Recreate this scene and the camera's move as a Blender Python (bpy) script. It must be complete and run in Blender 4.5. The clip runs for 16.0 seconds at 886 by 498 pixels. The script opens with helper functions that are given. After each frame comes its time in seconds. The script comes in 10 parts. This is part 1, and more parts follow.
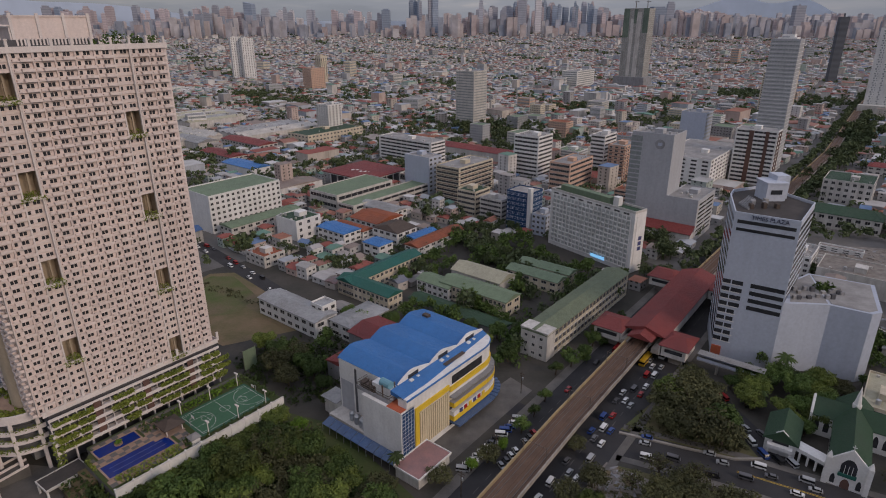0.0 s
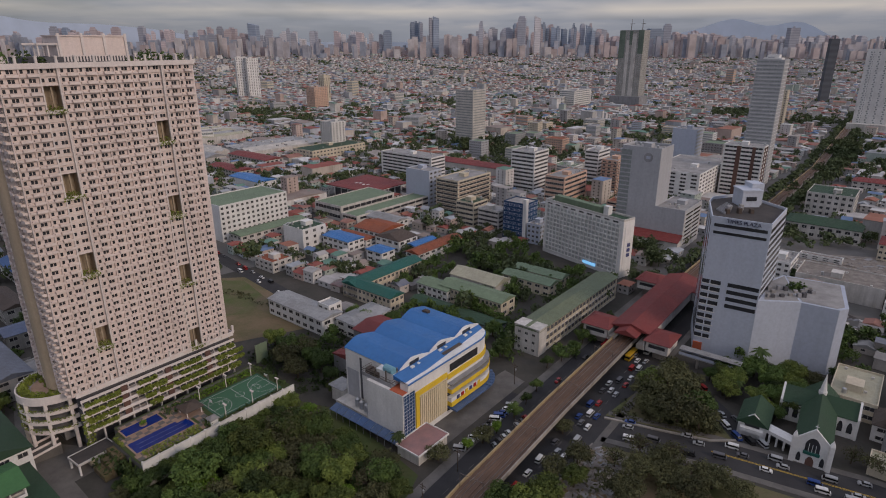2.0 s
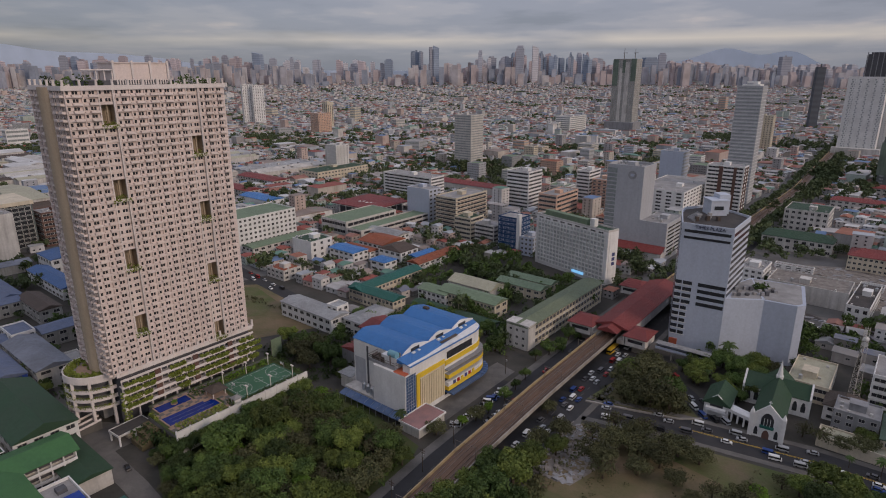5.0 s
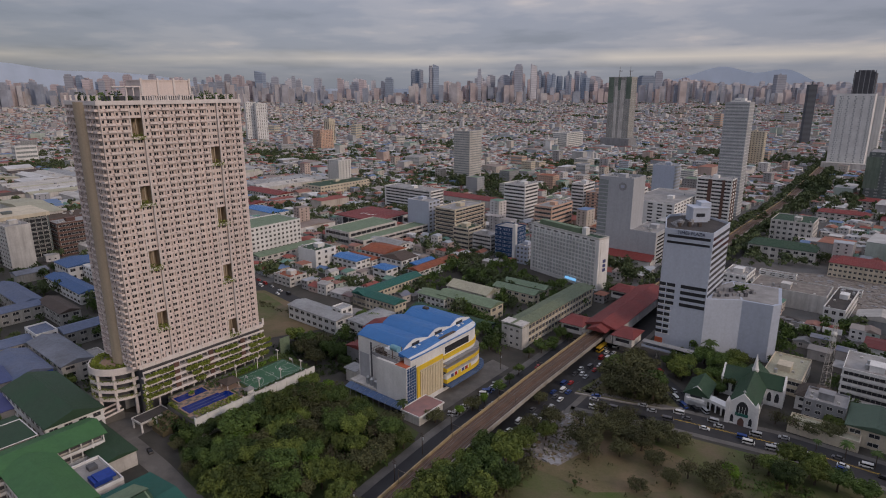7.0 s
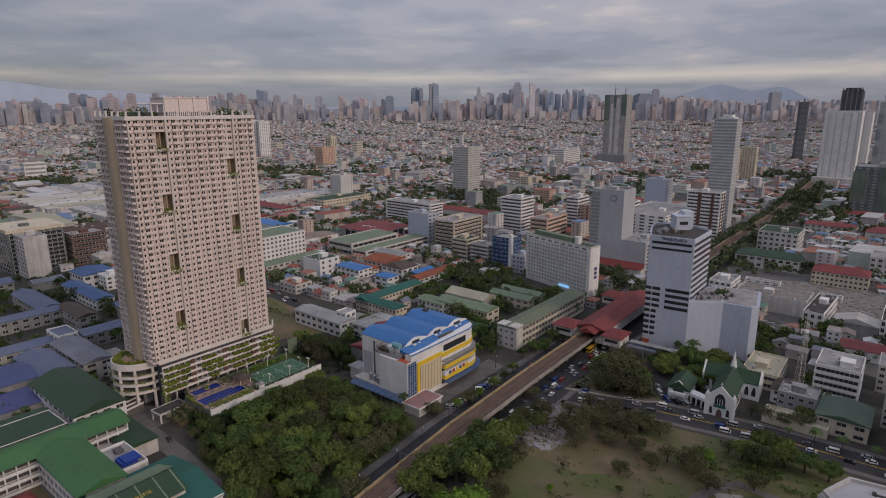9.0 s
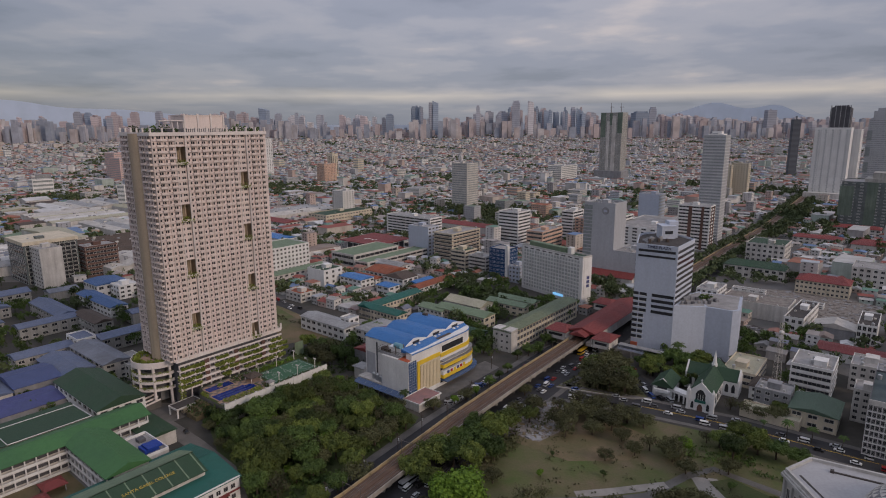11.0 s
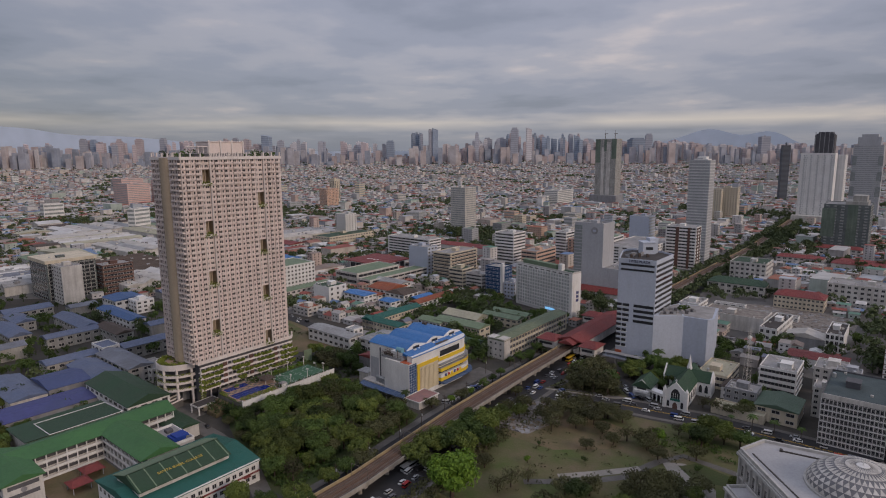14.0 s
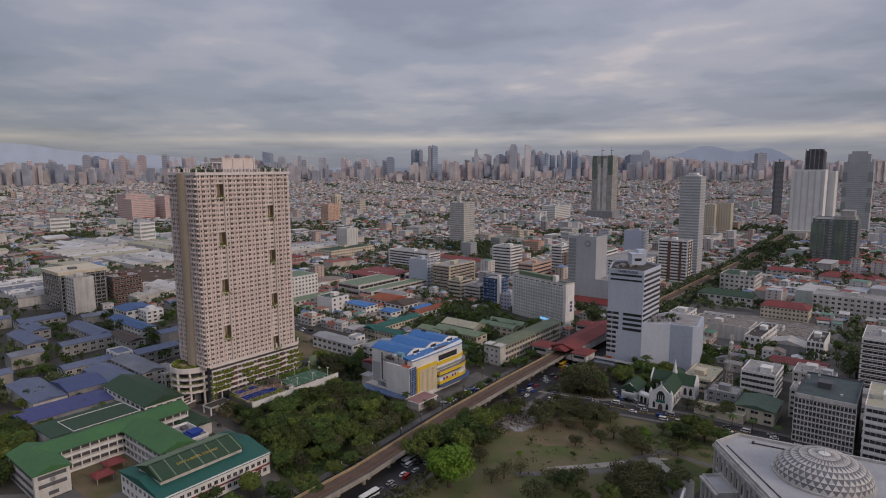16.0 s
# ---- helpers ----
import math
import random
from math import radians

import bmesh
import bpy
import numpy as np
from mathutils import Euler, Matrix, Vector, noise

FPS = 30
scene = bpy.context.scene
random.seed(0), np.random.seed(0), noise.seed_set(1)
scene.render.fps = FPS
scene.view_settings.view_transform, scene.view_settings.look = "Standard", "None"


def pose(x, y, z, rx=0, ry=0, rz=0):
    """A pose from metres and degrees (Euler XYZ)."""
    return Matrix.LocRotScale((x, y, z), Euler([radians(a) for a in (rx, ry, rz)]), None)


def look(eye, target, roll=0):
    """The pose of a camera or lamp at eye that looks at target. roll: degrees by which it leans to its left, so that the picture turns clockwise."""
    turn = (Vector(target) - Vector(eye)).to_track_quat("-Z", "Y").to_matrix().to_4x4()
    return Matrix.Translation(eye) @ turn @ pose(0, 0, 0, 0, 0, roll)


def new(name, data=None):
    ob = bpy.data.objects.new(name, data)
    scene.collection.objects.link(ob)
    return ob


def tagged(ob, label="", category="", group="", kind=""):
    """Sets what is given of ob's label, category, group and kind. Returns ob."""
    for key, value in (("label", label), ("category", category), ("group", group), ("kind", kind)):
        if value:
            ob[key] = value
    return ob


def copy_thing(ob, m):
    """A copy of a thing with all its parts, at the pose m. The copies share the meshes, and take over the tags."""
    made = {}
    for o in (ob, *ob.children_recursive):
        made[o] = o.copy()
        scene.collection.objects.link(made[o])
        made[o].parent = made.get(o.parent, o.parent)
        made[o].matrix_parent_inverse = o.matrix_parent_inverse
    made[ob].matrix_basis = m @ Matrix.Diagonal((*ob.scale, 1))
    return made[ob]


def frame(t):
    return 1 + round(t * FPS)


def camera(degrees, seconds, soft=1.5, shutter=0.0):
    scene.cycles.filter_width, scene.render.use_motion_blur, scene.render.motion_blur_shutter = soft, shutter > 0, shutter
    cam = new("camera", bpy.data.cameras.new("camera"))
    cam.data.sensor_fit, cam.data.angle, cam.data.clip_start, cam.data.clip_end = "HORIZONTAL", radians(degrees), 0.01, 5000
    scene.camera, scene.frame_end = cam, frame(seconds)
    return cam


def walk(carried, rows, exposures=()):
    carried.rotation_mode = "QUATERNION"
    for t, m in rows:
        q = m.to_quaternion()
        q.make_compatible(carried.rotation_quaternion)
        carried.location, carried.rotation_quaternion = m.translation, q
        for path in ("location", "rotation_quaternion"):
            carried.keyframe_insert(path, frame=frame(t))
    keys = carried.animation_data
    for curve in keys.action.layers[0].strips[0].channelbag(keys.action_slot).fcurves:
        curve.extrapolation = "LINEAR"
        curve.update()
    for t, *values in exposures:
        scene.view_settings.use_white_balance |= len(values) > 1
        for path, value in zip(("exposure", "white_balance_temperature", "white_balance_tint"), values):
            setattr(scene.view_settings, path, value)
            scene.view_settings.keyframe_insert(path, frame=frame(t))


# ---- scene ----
cam = camera(73.3, 16.0, soft=1.05)
PATH = [
    (0, pose(0.018, -0.021, 146.315, 69.040, 0.14, -0.155)),
    (1, pose(0.304, -10.973, 146.125, 69.960, 0.08, -0.115)),
    (2, pose(0.597, -21.937, 145.885, 70.838, 0.04, -0.090)),
    (3, pose(0.902, -32.917, 145.601, 71.685, 0.02, -0.078)),
    (4, pose(1.224, -43.918, 145.280, 72.511, 0.02, -0.075)),
    (5.5, pose(1.746, -60.461, 144.743, 73.731, 0.05, -0.081)),
    (7, pose(2.316, -77.055, 144.163, 74.946, 0.10, -0.093)),
    (8, pose(2.721, -88.142, 143.767, 75.760, 0.14, -0.102)),
    (9, pose(3.141, -99.246, 143.375, 76.579, 0.18, -0.111)),
    (10.5, pose(3.789, -115.920, 142.819, 77.817, 0.24, -0.121)),
    (12, pose(4.436, -132.593, 142.334, 79.058, 0.29, -0.130)),
    (13, pose(4.851, -143.692, 142.072, 79.880, 0.31, -0.136)),
    (14, pose(5.239, -154.766, 141.873, 80.688, 0.32, -0.144)),
    (15, pose(5.587, -165.802, 141.753, 81.474, 0.31, -0.156)),
    (16, pose(5.881, -176.784, 141.726, 82.228, 0.28, -0.173)),
]
walk(cam, PATH)

# ---- world, sun, exposure ----
SUN_EL, SUN_AZ = radians(24), radians(128)
world = bpy.data.worlds.new("evening_sky")
scene.world = world
world.use_nodes = True
wn, wl = world.node_tree.nodes, world.node_tree.links
wn.clear()


def wnode(kind, **kw):
    n = wn.new(kind)
    for k, v in kw.items():
        n.inputs[k.replace("_", " ")].default_value = v
    return n


def wmath(op, a, b=0.0, clamp=False):
    n = wn.new("ShaderNodeMath")
    n.operation, n.use_clamp = op, clamp
    for i, v in enumerate((a, b)):
        if isinstance(v, (int, float)):
            n.inputs[i].default_value = v
        else:
            wl.new(v, n.inputs[i])
    return n.outputs[0]


def wmix(fac, a, b):
    n = wn.new("ShaderNodeMix")
    n.data_type = "RGBA"
    for i, v in ((0, fac), (6, a), (7, b)):
        if isinstance(v, (int, float)):
            n.inputs[i].default_value = v
        elif isinstance(v, tuple):
            n.inputs[i].default_value = (*v, 1)
        else:
            wl.new(v, n.inputs[i])
    return n.outputs[2]


sky = wn.new("ShaderNodeTexSky")
sky.sky_type, sky.sun_disc, sky.sun_elevation, sky.sun_rotation = "NISHITA", False, SUN_EL, SUN_AZ
tc = wn.new("ShaderNodeTexCoord")
sep = wn.new("ShaderNodeSeparateXYZ")
wl.new(tc.outputs["Generated"], sep.inputs[0])
up = wmath("MAXIMUM", sep.outputs[2], 0.012)
lift = wmath("ADD", up, 0.11)
comb = wn.new("ShaderNodeCombineXYZ")
wl.new(wmath("DIVIDE", sep.outputs[0], lift), comb.inputs[0])
wl.new(wmath("DIVIDE", sep.outputs[1], lift), comb.inputs[1])


def cloud(scale, detail, rough, sx=1.0, sy=1.0, off=0.0):
    m = wn.new("ShaderNodeMapping")
    m.inputs["Scale"].default_value = (sx, sy, 1)
    m.inputs["Location"].default_value = (off, off * 0.7, 0)
    wl.new(comb.outputs[0], m.inputs[0])
    n = wnode("ShaderNodeTexNoise", Scale=scale, Detail=detail, Roughness=rough)
    wl.new(m.outputs[0], n.inputs["Vector"])
    return n.outputs[0]


def wramp(fac, *stops):
    r = wn.new("ShaderNodeValToRGB")
    r.color_ramp.interpolation = "EASE"
    while len(r.color_ramp.elements) < len(stops):
        r.color_ramp.elements.new(0.5)
    for e, (p, c) in zip(r.color_ramp.elements, stops):
        e.position, e.color = p, (*c, 1)
    wl.new(fac, r.inputs[0])
    return r.outputs[0]


big = cloud(0.8, 6, 0.48, 0.95, 0.9, 3.1)
fine = cloud(2.6, 7, 0.5, 0.9, 0.9, 7.7)
mass = wmath("ADD", wmath("MULTIPLY", big, 0.72), wmath("MULTIPLY", fine, 0.28))
deck = wramp(mass, (0.36, (0.238, 0.252, 0.318)), (0.48, (0.302, 0.312, 0.385)), (0.57, (0.375, 0.370, 0.428)), (0.68, (0.54, 0.485, 0.495)))
# pale gap under the cloud deck, close above the horizon
gap_band = wmath("MULTIPLY", wmath("SUBTRACT", 1.0, wmath("DIVIDE", wmath("ABSOLUTE", wmath("SUBTRACT", sep.outputs[2], 0.046)), 0.015), True), wmath("MULTIPLY", wmath("SUBTRACT", cloud(0.35, 4, 0.5, 1.0, 1.0, 1.3), 0.38), 6.0, True), True)
deck = wmix(wmath("MULTIPLY", gap_band, 0.8), deck, (0.74, 0.65, 0.58))
# haze at the horizon
hz = wmath("POWER", wmath("SUBTRACT", 1.0, wmath("MULTIPLY", up, 17.0), True), 1.6)
deck = wmix(wmath("MULTIPLY", hz, 0.85), deck, (0.255, 0.28, 0.345))
# an overcast sky brightens towards the zenith
off_axis = wmath("DIVIDE", wmath("SUBTRACT", sep.outputs[0], 0.2), 0.75)
grow = wmath("ADD", wmath("SUBTRACT", 0.99, wmath("MULTIPLY", wmath("MULTIPLY", off_axis, off_axis), 0.26)), wmath("MULTIPLY", up, 1.6))
vmul = wn.new("ShaderNodeVectorMath")
vmul.operation = "SCALE"
wl.new(deck, vmul.inputs[0])
wl.new(grow, vmul.inputs["Scale"])
deck = vmul.outputs[0]
clear = wmix(0.10, (0, 0, 0), sky.outputs[0])
total = wmix(0.88, clear, deck)
bg = wnode("ShaderNodeBackground", Strength=1.0)
wl.new(total, bg.inputs[0])
wo = wn.new("ShaderNodeOutputWorld")
wl.new(bg.outputs[0], wo.inputs[0])

sun = new("sun", bpy.data.lights.new("sun", "SUN"))
sun.data.energy, sun.data.angle, sun.data.color = 1.35, radians(18), (1.0, 0.79, 0.64)
sx, sy = math.sin(SUN_AZ) * math.cos(SUN_EL), math.cos(SUN_AZ) * math.cos(SUN_EL)
sun.matrix_world = look((sx * 900, sy * 900, math.sin(SUN_EL) * 900), (0, 0, 0))
scene.view_settings.exposure = -0.2

# ---- materials ----


def mat(name, c1, c2=None, rough=0.85, scale=0.25, fine=3.0, bump=0.15, metal=0.0, rnd=0.0, streak=0.0, palette=None, spec=0.3, amount=1.0):
    """Two tones by a broad and a fine noise in world metres; streak: rain marks down a wall; palette: a colour for each island; rnd: brightness from object to object."""
    m = bpy.data.materials.new(name)
    m.use_nodes = True
    ns, ln = m.node_tree.nodes, m.node_tree.links
    b = ns["Principled BSDF"]
    b.inputs["Roughness"].default_value, b.inputs["Metallic"].default_value, b.inputs["Specular IOR Level"].default_value = rough, metal, spec
    geo = ns.new("ShaderNodeNewGeometry")

    def noise_at(s, stretch=1.0, detail=4):
        mp = ns.new("ShaderNodeMapping")
        mp.inputs["Scale"].default_value = (s, s, s * stretch)
        ln.new(geo.outputs["Position"], mp.inputs[0])
        t = ns.new("ShaderNodeTexNoise")
        t.inputs["Scale"].default_value, t.inputs["Detail"].default_value, t.inputs["Roughness"].default_value = 1.0, detail, 0.6
        ln.new(mp.outputs[0], t.inputs["Vector"])
        return t.outputs[0]

    def blend(fac, a, c, mode="MIX"):
        n = ns.new("ShaderNodeMix")
        n.data_type, n.blend_type = "RGBA", mode
        for i, v in ((0, fac), (6, a), (7, c)):
            if isinstance(v, (int, float)):
                n.inputs[i].default_value = v
            elif isinstance(v, tuple):
                n.inputs[i].default_value = (*v, 1)
            else:
                ln.new(v, n.inputs[i])
        return n.outputs[2]

    def stretchy(v, lo, hi):
        r = ns.new("ShaderNodeMapRange")
        r.inputs["From Min"].default_value, r.inputs["From Max"].default_value = lo, hi
        ln.new(v, r.inputs[0])
        return r.outputs[0]

    c2 = c2 or tuple(x * 0.72 for x in c1)
    if palette:
        r = ns.new("ShaderNodeValToRGB")
        r.color_ramp.interpolation = "CONSTANT"
        while len(r.color_ramp.elements) < len(palette):
            r.color_ramp.elements.new(0.5)
        for i, (e, c) in enumerate(zip(r.color_ramp.elements, palette)):
            e.position, e.color = i / len(palette), (*c, 1)
        ln.new(geo.outputs["Random Per Island"], r.inputs[0])
        first = r.outputs[0]
        second = blend(1.0, first, (0.68, 0.66, 0.64), "MULTIPLY")
    else:
        first, second = c1, c2
    wide = stretchy(noise_at(scale), 0.32, 0.68)
    small = stretchy(noise_at(fine), 0.3, 0.7)
    col = blend(wide, first, second)
    col = blend(0.35 * amount, col, blend(small, (0.62, 0.62, 0.62), (1.0, 1.0, 1.0)), "MULTIPLY")
    if streak:
        s = stretchy(noise_at(0.42, 0.10, 6), 0.42, 0.8)
        col = blend(s, col, blend(1.0, col, (1 - streak, 1 - streak * 1.02, 1 - streak * 1.05), "MULTIPLY"))
    if rnd:
        oi = ns.new("ShaderNodeObjectInfo")
        rr = ns.new("ShaderNodeMapRange")
        rr.inputs["To Min"].default_value, rr.inputs["To Max"].default_value = 1 - rnd, 1 + rnd
        ln.new(oi.outputs["Random"], rr.inputs[0])
        vm = ns.new("ShaderNodeVectorMath")
        vm.operation = "SCALE"
        ln.new(col, vm.inputs[0])
        ln.new(rr.outputs[0], vm.inputs["Scale"])
        col = vm.outputs[0]
    ln.new(col, b.inputs["Base Color"])
    if bump:
        bp = ns.new("ShaderNodeBump")
        bp.inputs["Strength"].default_value, bp.inputs["Distance"].default_value = bump, 0.3
        ln.new(small, bp.inputs["Height"])
        ln.new(bp.outputs[0], b.inputs["Normal"])
    return m


def ribbed(name, c1, c2, pitch, rough=0.5, streak=0.0):
    """Painted ribbed roofing sheet: colour from mat() with ribs as relief."""
    m = mat(name, c1, c2, rough, 0.06, 0.9, 0.0, 0.0, 0.0, streak)
    ns, ln = m.node_tree.nodes, m.node_tree.links
    tcn = ns.new("ShaderNodeTexCoord")
    w = ns.new("ShaderNodeTexWave")
    w.bands_direction = "Y"
    w.inputs["Scale"].default_value = 1 / pitch
    ln.new(tcn.outputs["Object"], w.inputs[0])
    bp = ns.new("ShaderNodeBump")
    bp.inputs["Strength"].default_value, bp.inputs["Distance"].default_value = 0.35, 0.2
    ln.new(w.outputs["Fac"], bp.inputs["Height"])
    ln.new(bp.outputs[0], ns["Principled BSDF"].inputs["Normal"])
    return m


M = {
    "tower": mat("tower_paint", (0.83, 0.715, 0.665), (0.74, 0.635, 0.59), 0.8, 0.05, 1.5, 0.1, streak=0.14),
    "tower_trim": mat("tower_trim_paint", (0.80, 0.73, 0.69), (0.72, 0.65, 0.62), 0.8, 0.1, 2, 0.1, streak=0.12),
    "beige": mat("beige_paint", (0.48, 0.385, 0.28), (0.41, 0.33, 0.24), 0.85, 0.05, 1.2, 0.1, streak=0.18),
    "white": mat("white_paint", (0.83, 0.82, 0.80), (0.69, 0.68, 0.66), 0.8, 0.08, 1.2, 0.1, streak=0.14),
    "offwhite": mat("weathered_white", (0.68, 0.655, 0.62), (0.53, 0.505, 0.47), 0.85, 0.08, 1.0, 0.15, streak=0.35),
    "cream": mat("cream_paint", (0.70, 0.62, 0.48), (0.58, 0.51, 0.39), 0.85, 0.08, 1.0, 0.1, streak=0.25),
    "dull": mat("dull_grey_plaster", (0.44, 0.43, 0.40), (0.32, 0.31, 0.29), 0.9, 0.08, 1.0, 0.15, streak=0.4),
    "peach": mat("peach_paint", (0.66, 0.44, 0.33), (0.56, 0.38, 0.29), 0.85, 0.08, 1.0, 0.1, streak=0.2),
    "pink": mat("pink_paint", (0.72, 0.50, 0.46), (0.63, 0.45, 0.41), 0.85, 0.08, 1.0, 0.1, streak=0.2),
    "paleblue": mat("pale_blue_grey_paint", (0.55, 0.59, 0.67), (0.50, 0.54, 0.62), 0.75, 0.04, 0.8, 0.05, streak=0.08),
    "slate": mat("blue_grey_render", (0.475, 0.515, 0.605), (0.44, 0.48, 0.565), 0.75, 0.03, 0.6, 0.05, streak=0.08),
    "grey": mat("grey_concrete", (0.34, 0.34, 0.35), (0.26, 0.26, 0.27), 0.9, 0.1, 1.0, 0.2, streak=0.3),
    # also used for sheets that carry the shade of open storeys
    "darkgrey": mat("dark_concrete_and_shade", (0.13, 0.13, 0.14), (0.09, 0.09, 0.1), 0.9, 0.1, 1.0, 0.2, streak=0.2),
    "brown": mat("brown_paint", (0.16, 0.09, 0.07), (0.12, 0.07, 0.06), 0.8, 0.1, 1.0, 0.1),
    "roofgrey": mat("roof_screed", (0.38, 0.37, 0.36), (0.25, 0.24, 0.235), 0.95, 0.12, 1.5, 0.3),
    "yellow": mat("yellow_cladding", (0.80, 0.56, 0.045), (0.74, 0.5, 0.05), 0.6, 0.1, 1.0, 0.05, streak=0.1),
    "palewarm": mat("pale_yellow_panel", (0.72, 0.62, 0.42), (0.66, 0.56, 0.38), 0.7, 0.1, 1.0, 0.05, streak=0.15),
    "glass": mat("dark_window_glass", (0.03, 0.033, 0.038), (0.055, 0.055, 0.06), 0.12, 0.3, 1.0, 0.0, spec=0.5),
    "softglass": mat("curtain_and_haze_glass", (0.30, 0.33, 0.325), (0.2, 0.22, 0.22), 0.3, 0.3, 1.0, 0.0, spec=0.5),
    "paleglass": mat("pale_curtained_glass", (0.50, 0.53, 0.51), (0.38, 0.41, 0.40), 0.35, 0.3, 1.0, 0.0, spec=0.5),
    "blueglass": mat("blue_curtain_glass", (0.03, 0.075, 0.17), (0.02, 0.05, 0.12), 0.12, 0.15, 0.6, 0.0, spec=0.6),
    "orange": mat("orange_roof_paint", (0.5, 0.13, 0.06), (0.42, 0.11, 0.06), 0.8, 0.2, 2, 0.1),
    "leaf": mat("leaves_green", (0.080, 0.122, 0.026), (0.038, 0.068, 0.017), 0.7, 0.15, 1.6, 0.0, rnd=0.5),
    "leaf_mid": mat("leaves_yellow_green", (0.125, 0.155, 0.030), (0.062, 0.090, 0.021), 0.7, 0.2, 1.6, 0.0, rnd=0.5),
    # far leaves paler than near ones: haze mixed into the green
    "leaf_far": mat("leaves_of_far_trees", (0.092, 0.120, 0.050), (0.062, 0.084, 0.038), 0.8, 0.05, 0.3, 0.0),
    "leaf_olive": mat("leaves_olive", (0.098, 0.100, 0.042), (0.062, 0.066, 0.028), 0.75, 0.12, 1.6, 0.0, rnd=0.3),
    "leaf_bright": mat("leaves_bright", (0.14, 0.235, 0.022), (0.085, 0.16, 0.016), 0.7, 0.2, 1.6, 0.0, rnd=0.1),
    "planter": mat("planter_leaves", (0.25, 0.29, 0.05), (0.13, 0.17, 0.035), 0.8, 0.5, 2.5, 0.0),
    "bark": mat("bark", (0.10, 0.075, 0.055), (0.06, 0.045, 0.035), 0.95, 1.0, 6, 0.3),
    "asphalt": mat("asphalt", (0.052, 0.051, 0.053), (0.036, 0.035, 0.037), 0.9, 0.08, 2.0, 0.1),
    "paving": mat("worn_paving", (0.175, 0.163, 0.15), (0.11, 0.103, 0.096), 0.92, 0.12, 2.0, 0.15),
    "concrete": mat("viaduct_concrete", (0.40, 0.37, 0.33), (0.28, 0.25, 0.22), 0.9, 0.1, 1.0, 0.2, streak=0.4),
    "pathway": mat("pale_path_concrete", (0.34, 0.315, 0.285), (0.25, 0.235, 0.21), 0.9, 0.15, 1.5, 0.1),
    "parapet": mat("yellowed_parapet", (0.40, 0.31, 0.17), (0.31, 0.25, 0.16), 0.85, 0.1, 1.0, 0.1, streak=0.25),
    "ballast": mat("rusty_track_bed", (0.165, 0.105, 0.075), (0.115, 0.075, 0.056), 0.95, 0.2, 3.0, 0.3),
    "steel": mat("rail_steel", (0.3, 0.26, 0.23), (0.2, 0.17, 0.15), 0.45, 0.5, 3, 0.0, metal=0.8),
    "grass": mat("dry_grass", (0.078, 0.112, 0.030), (0.155, 0.122, 0.076), 0.95, 0.05, 0.9, 0.3),
    "lawn": mat("lawn_grass", (0.055, 0.085, 0.025), (0.075, 0.08, 0.035), 0.95, 0.08, 0.9, 0.3),
    "soil": mat("bare_soil", (0.20, 0.145, 0.092), (0.115, 0.108, 0.05), 0.95, 0.06, 0.8, 0.3),
    "rubble": mat("broken_stone_ground", (0.30, 0.27, 0.245), (0.17, 0.15, 0.132), 0.95, 0.3, 1.4, 0.5),
    "ground": mat("town_ground", (0.185, 0.175, 0.168), (0.11, 0.107, 0.10), 0.95, 0.02, 0.3, 0.1),
    "street_ground": mat("dark_worn_ground", (0.085, 0.077, 0.068), (0.048, 0.047, 0.040), 0.95, 0.05, 0.6, 0.15),
    "green_court": mat("green_sport_paint", (0.045, 0.125, 0.075), (0.04, 0.11, 0.068), 0.7, 0.1, 1.2, 0.05),
    "museum_stone": mat("pale_museum_stone", (0.55, 0.54, 0.52), (0.42, 0.41, 0.39), 0.85, 0.08, 1.0, 0.15, streak=0.3),
    "roof_museum": mat("pale_grey_roof_membrane", (0.43, 0.43, 0.44), (0.34, 0.34, 0.35), 0.85, 0.06, 0.9, 0.1),
    "dome_grey": mat("dome_grey_glazing", (0.20, 0.20, 0.21), (0.15, 0.15, 0.16), 0.5, 0.2, 1.0, 0.0),
    "green_inner": mat("pale_green_sport_paint", (0.06, 0.15, 0.085), (0.05, 0.13, 0.075), 0.7, 0.1, 1.2, 0.05),
    "roof_slate": mat("dark_teal_roof_felt", (0.085, 0.11, 0.115), (0.06, 0.08, 0.085), 0.9, 0.15, 1.5, 0.2),
    "roof_dark": mat("dark_roof_felt", (0.085, 0.075, 0.07), (0.055, 0.05, 0.048), 0.9, 0.15, 1.5, 0.2),
    "line_white": mat("white_line_paint", (0.7, 0.7, 0.68), (0.5, 0.5, 0.48), 0.8, 0.5, 3, 0.0),
    "line_yellow": mat("yellow_line_paint", (0.62, 0.42, 0.06), (0.45, 0.3, 0.05), 0.8, 0.5, 3, 0.0),
    "pool": mat("pool_water", (0.006, 0.030, 0.22), (0.005, 0.022, 0.17), 0.06, 0.3, 1.5, 0.1, spec=0.5),
    "deck": mat("pool_deck_tiles", (0.40, 0.28, 0.21), (0.30, 0.21, 0.16), 0.85, 0.3, 2, 0.1),
    "tyre": mat("tyre_rubber", (0.02, 0.02, 0.02), None, 0.9, 1, 5, 0.0),
    "tank": mat("steel_tank", (0.55, 0.56, 0.57), (0.42, 0.43, 0.44), 0.4, 0.5, 2, 0.0, metal=0.6),
    "canopy_blue": ribbed("blue_sheet_awning", (0.075, 0.14, 0.30), (0.11, 0.16, 0.27), 0.5, 0.55, 0.2),
    "roof_blue": ribbed("bright_blue_roof_sheet", (0.055, 0.20, 0.50), (0.05, 0.17, 0.43), 0.6, 0.42, 0.1),
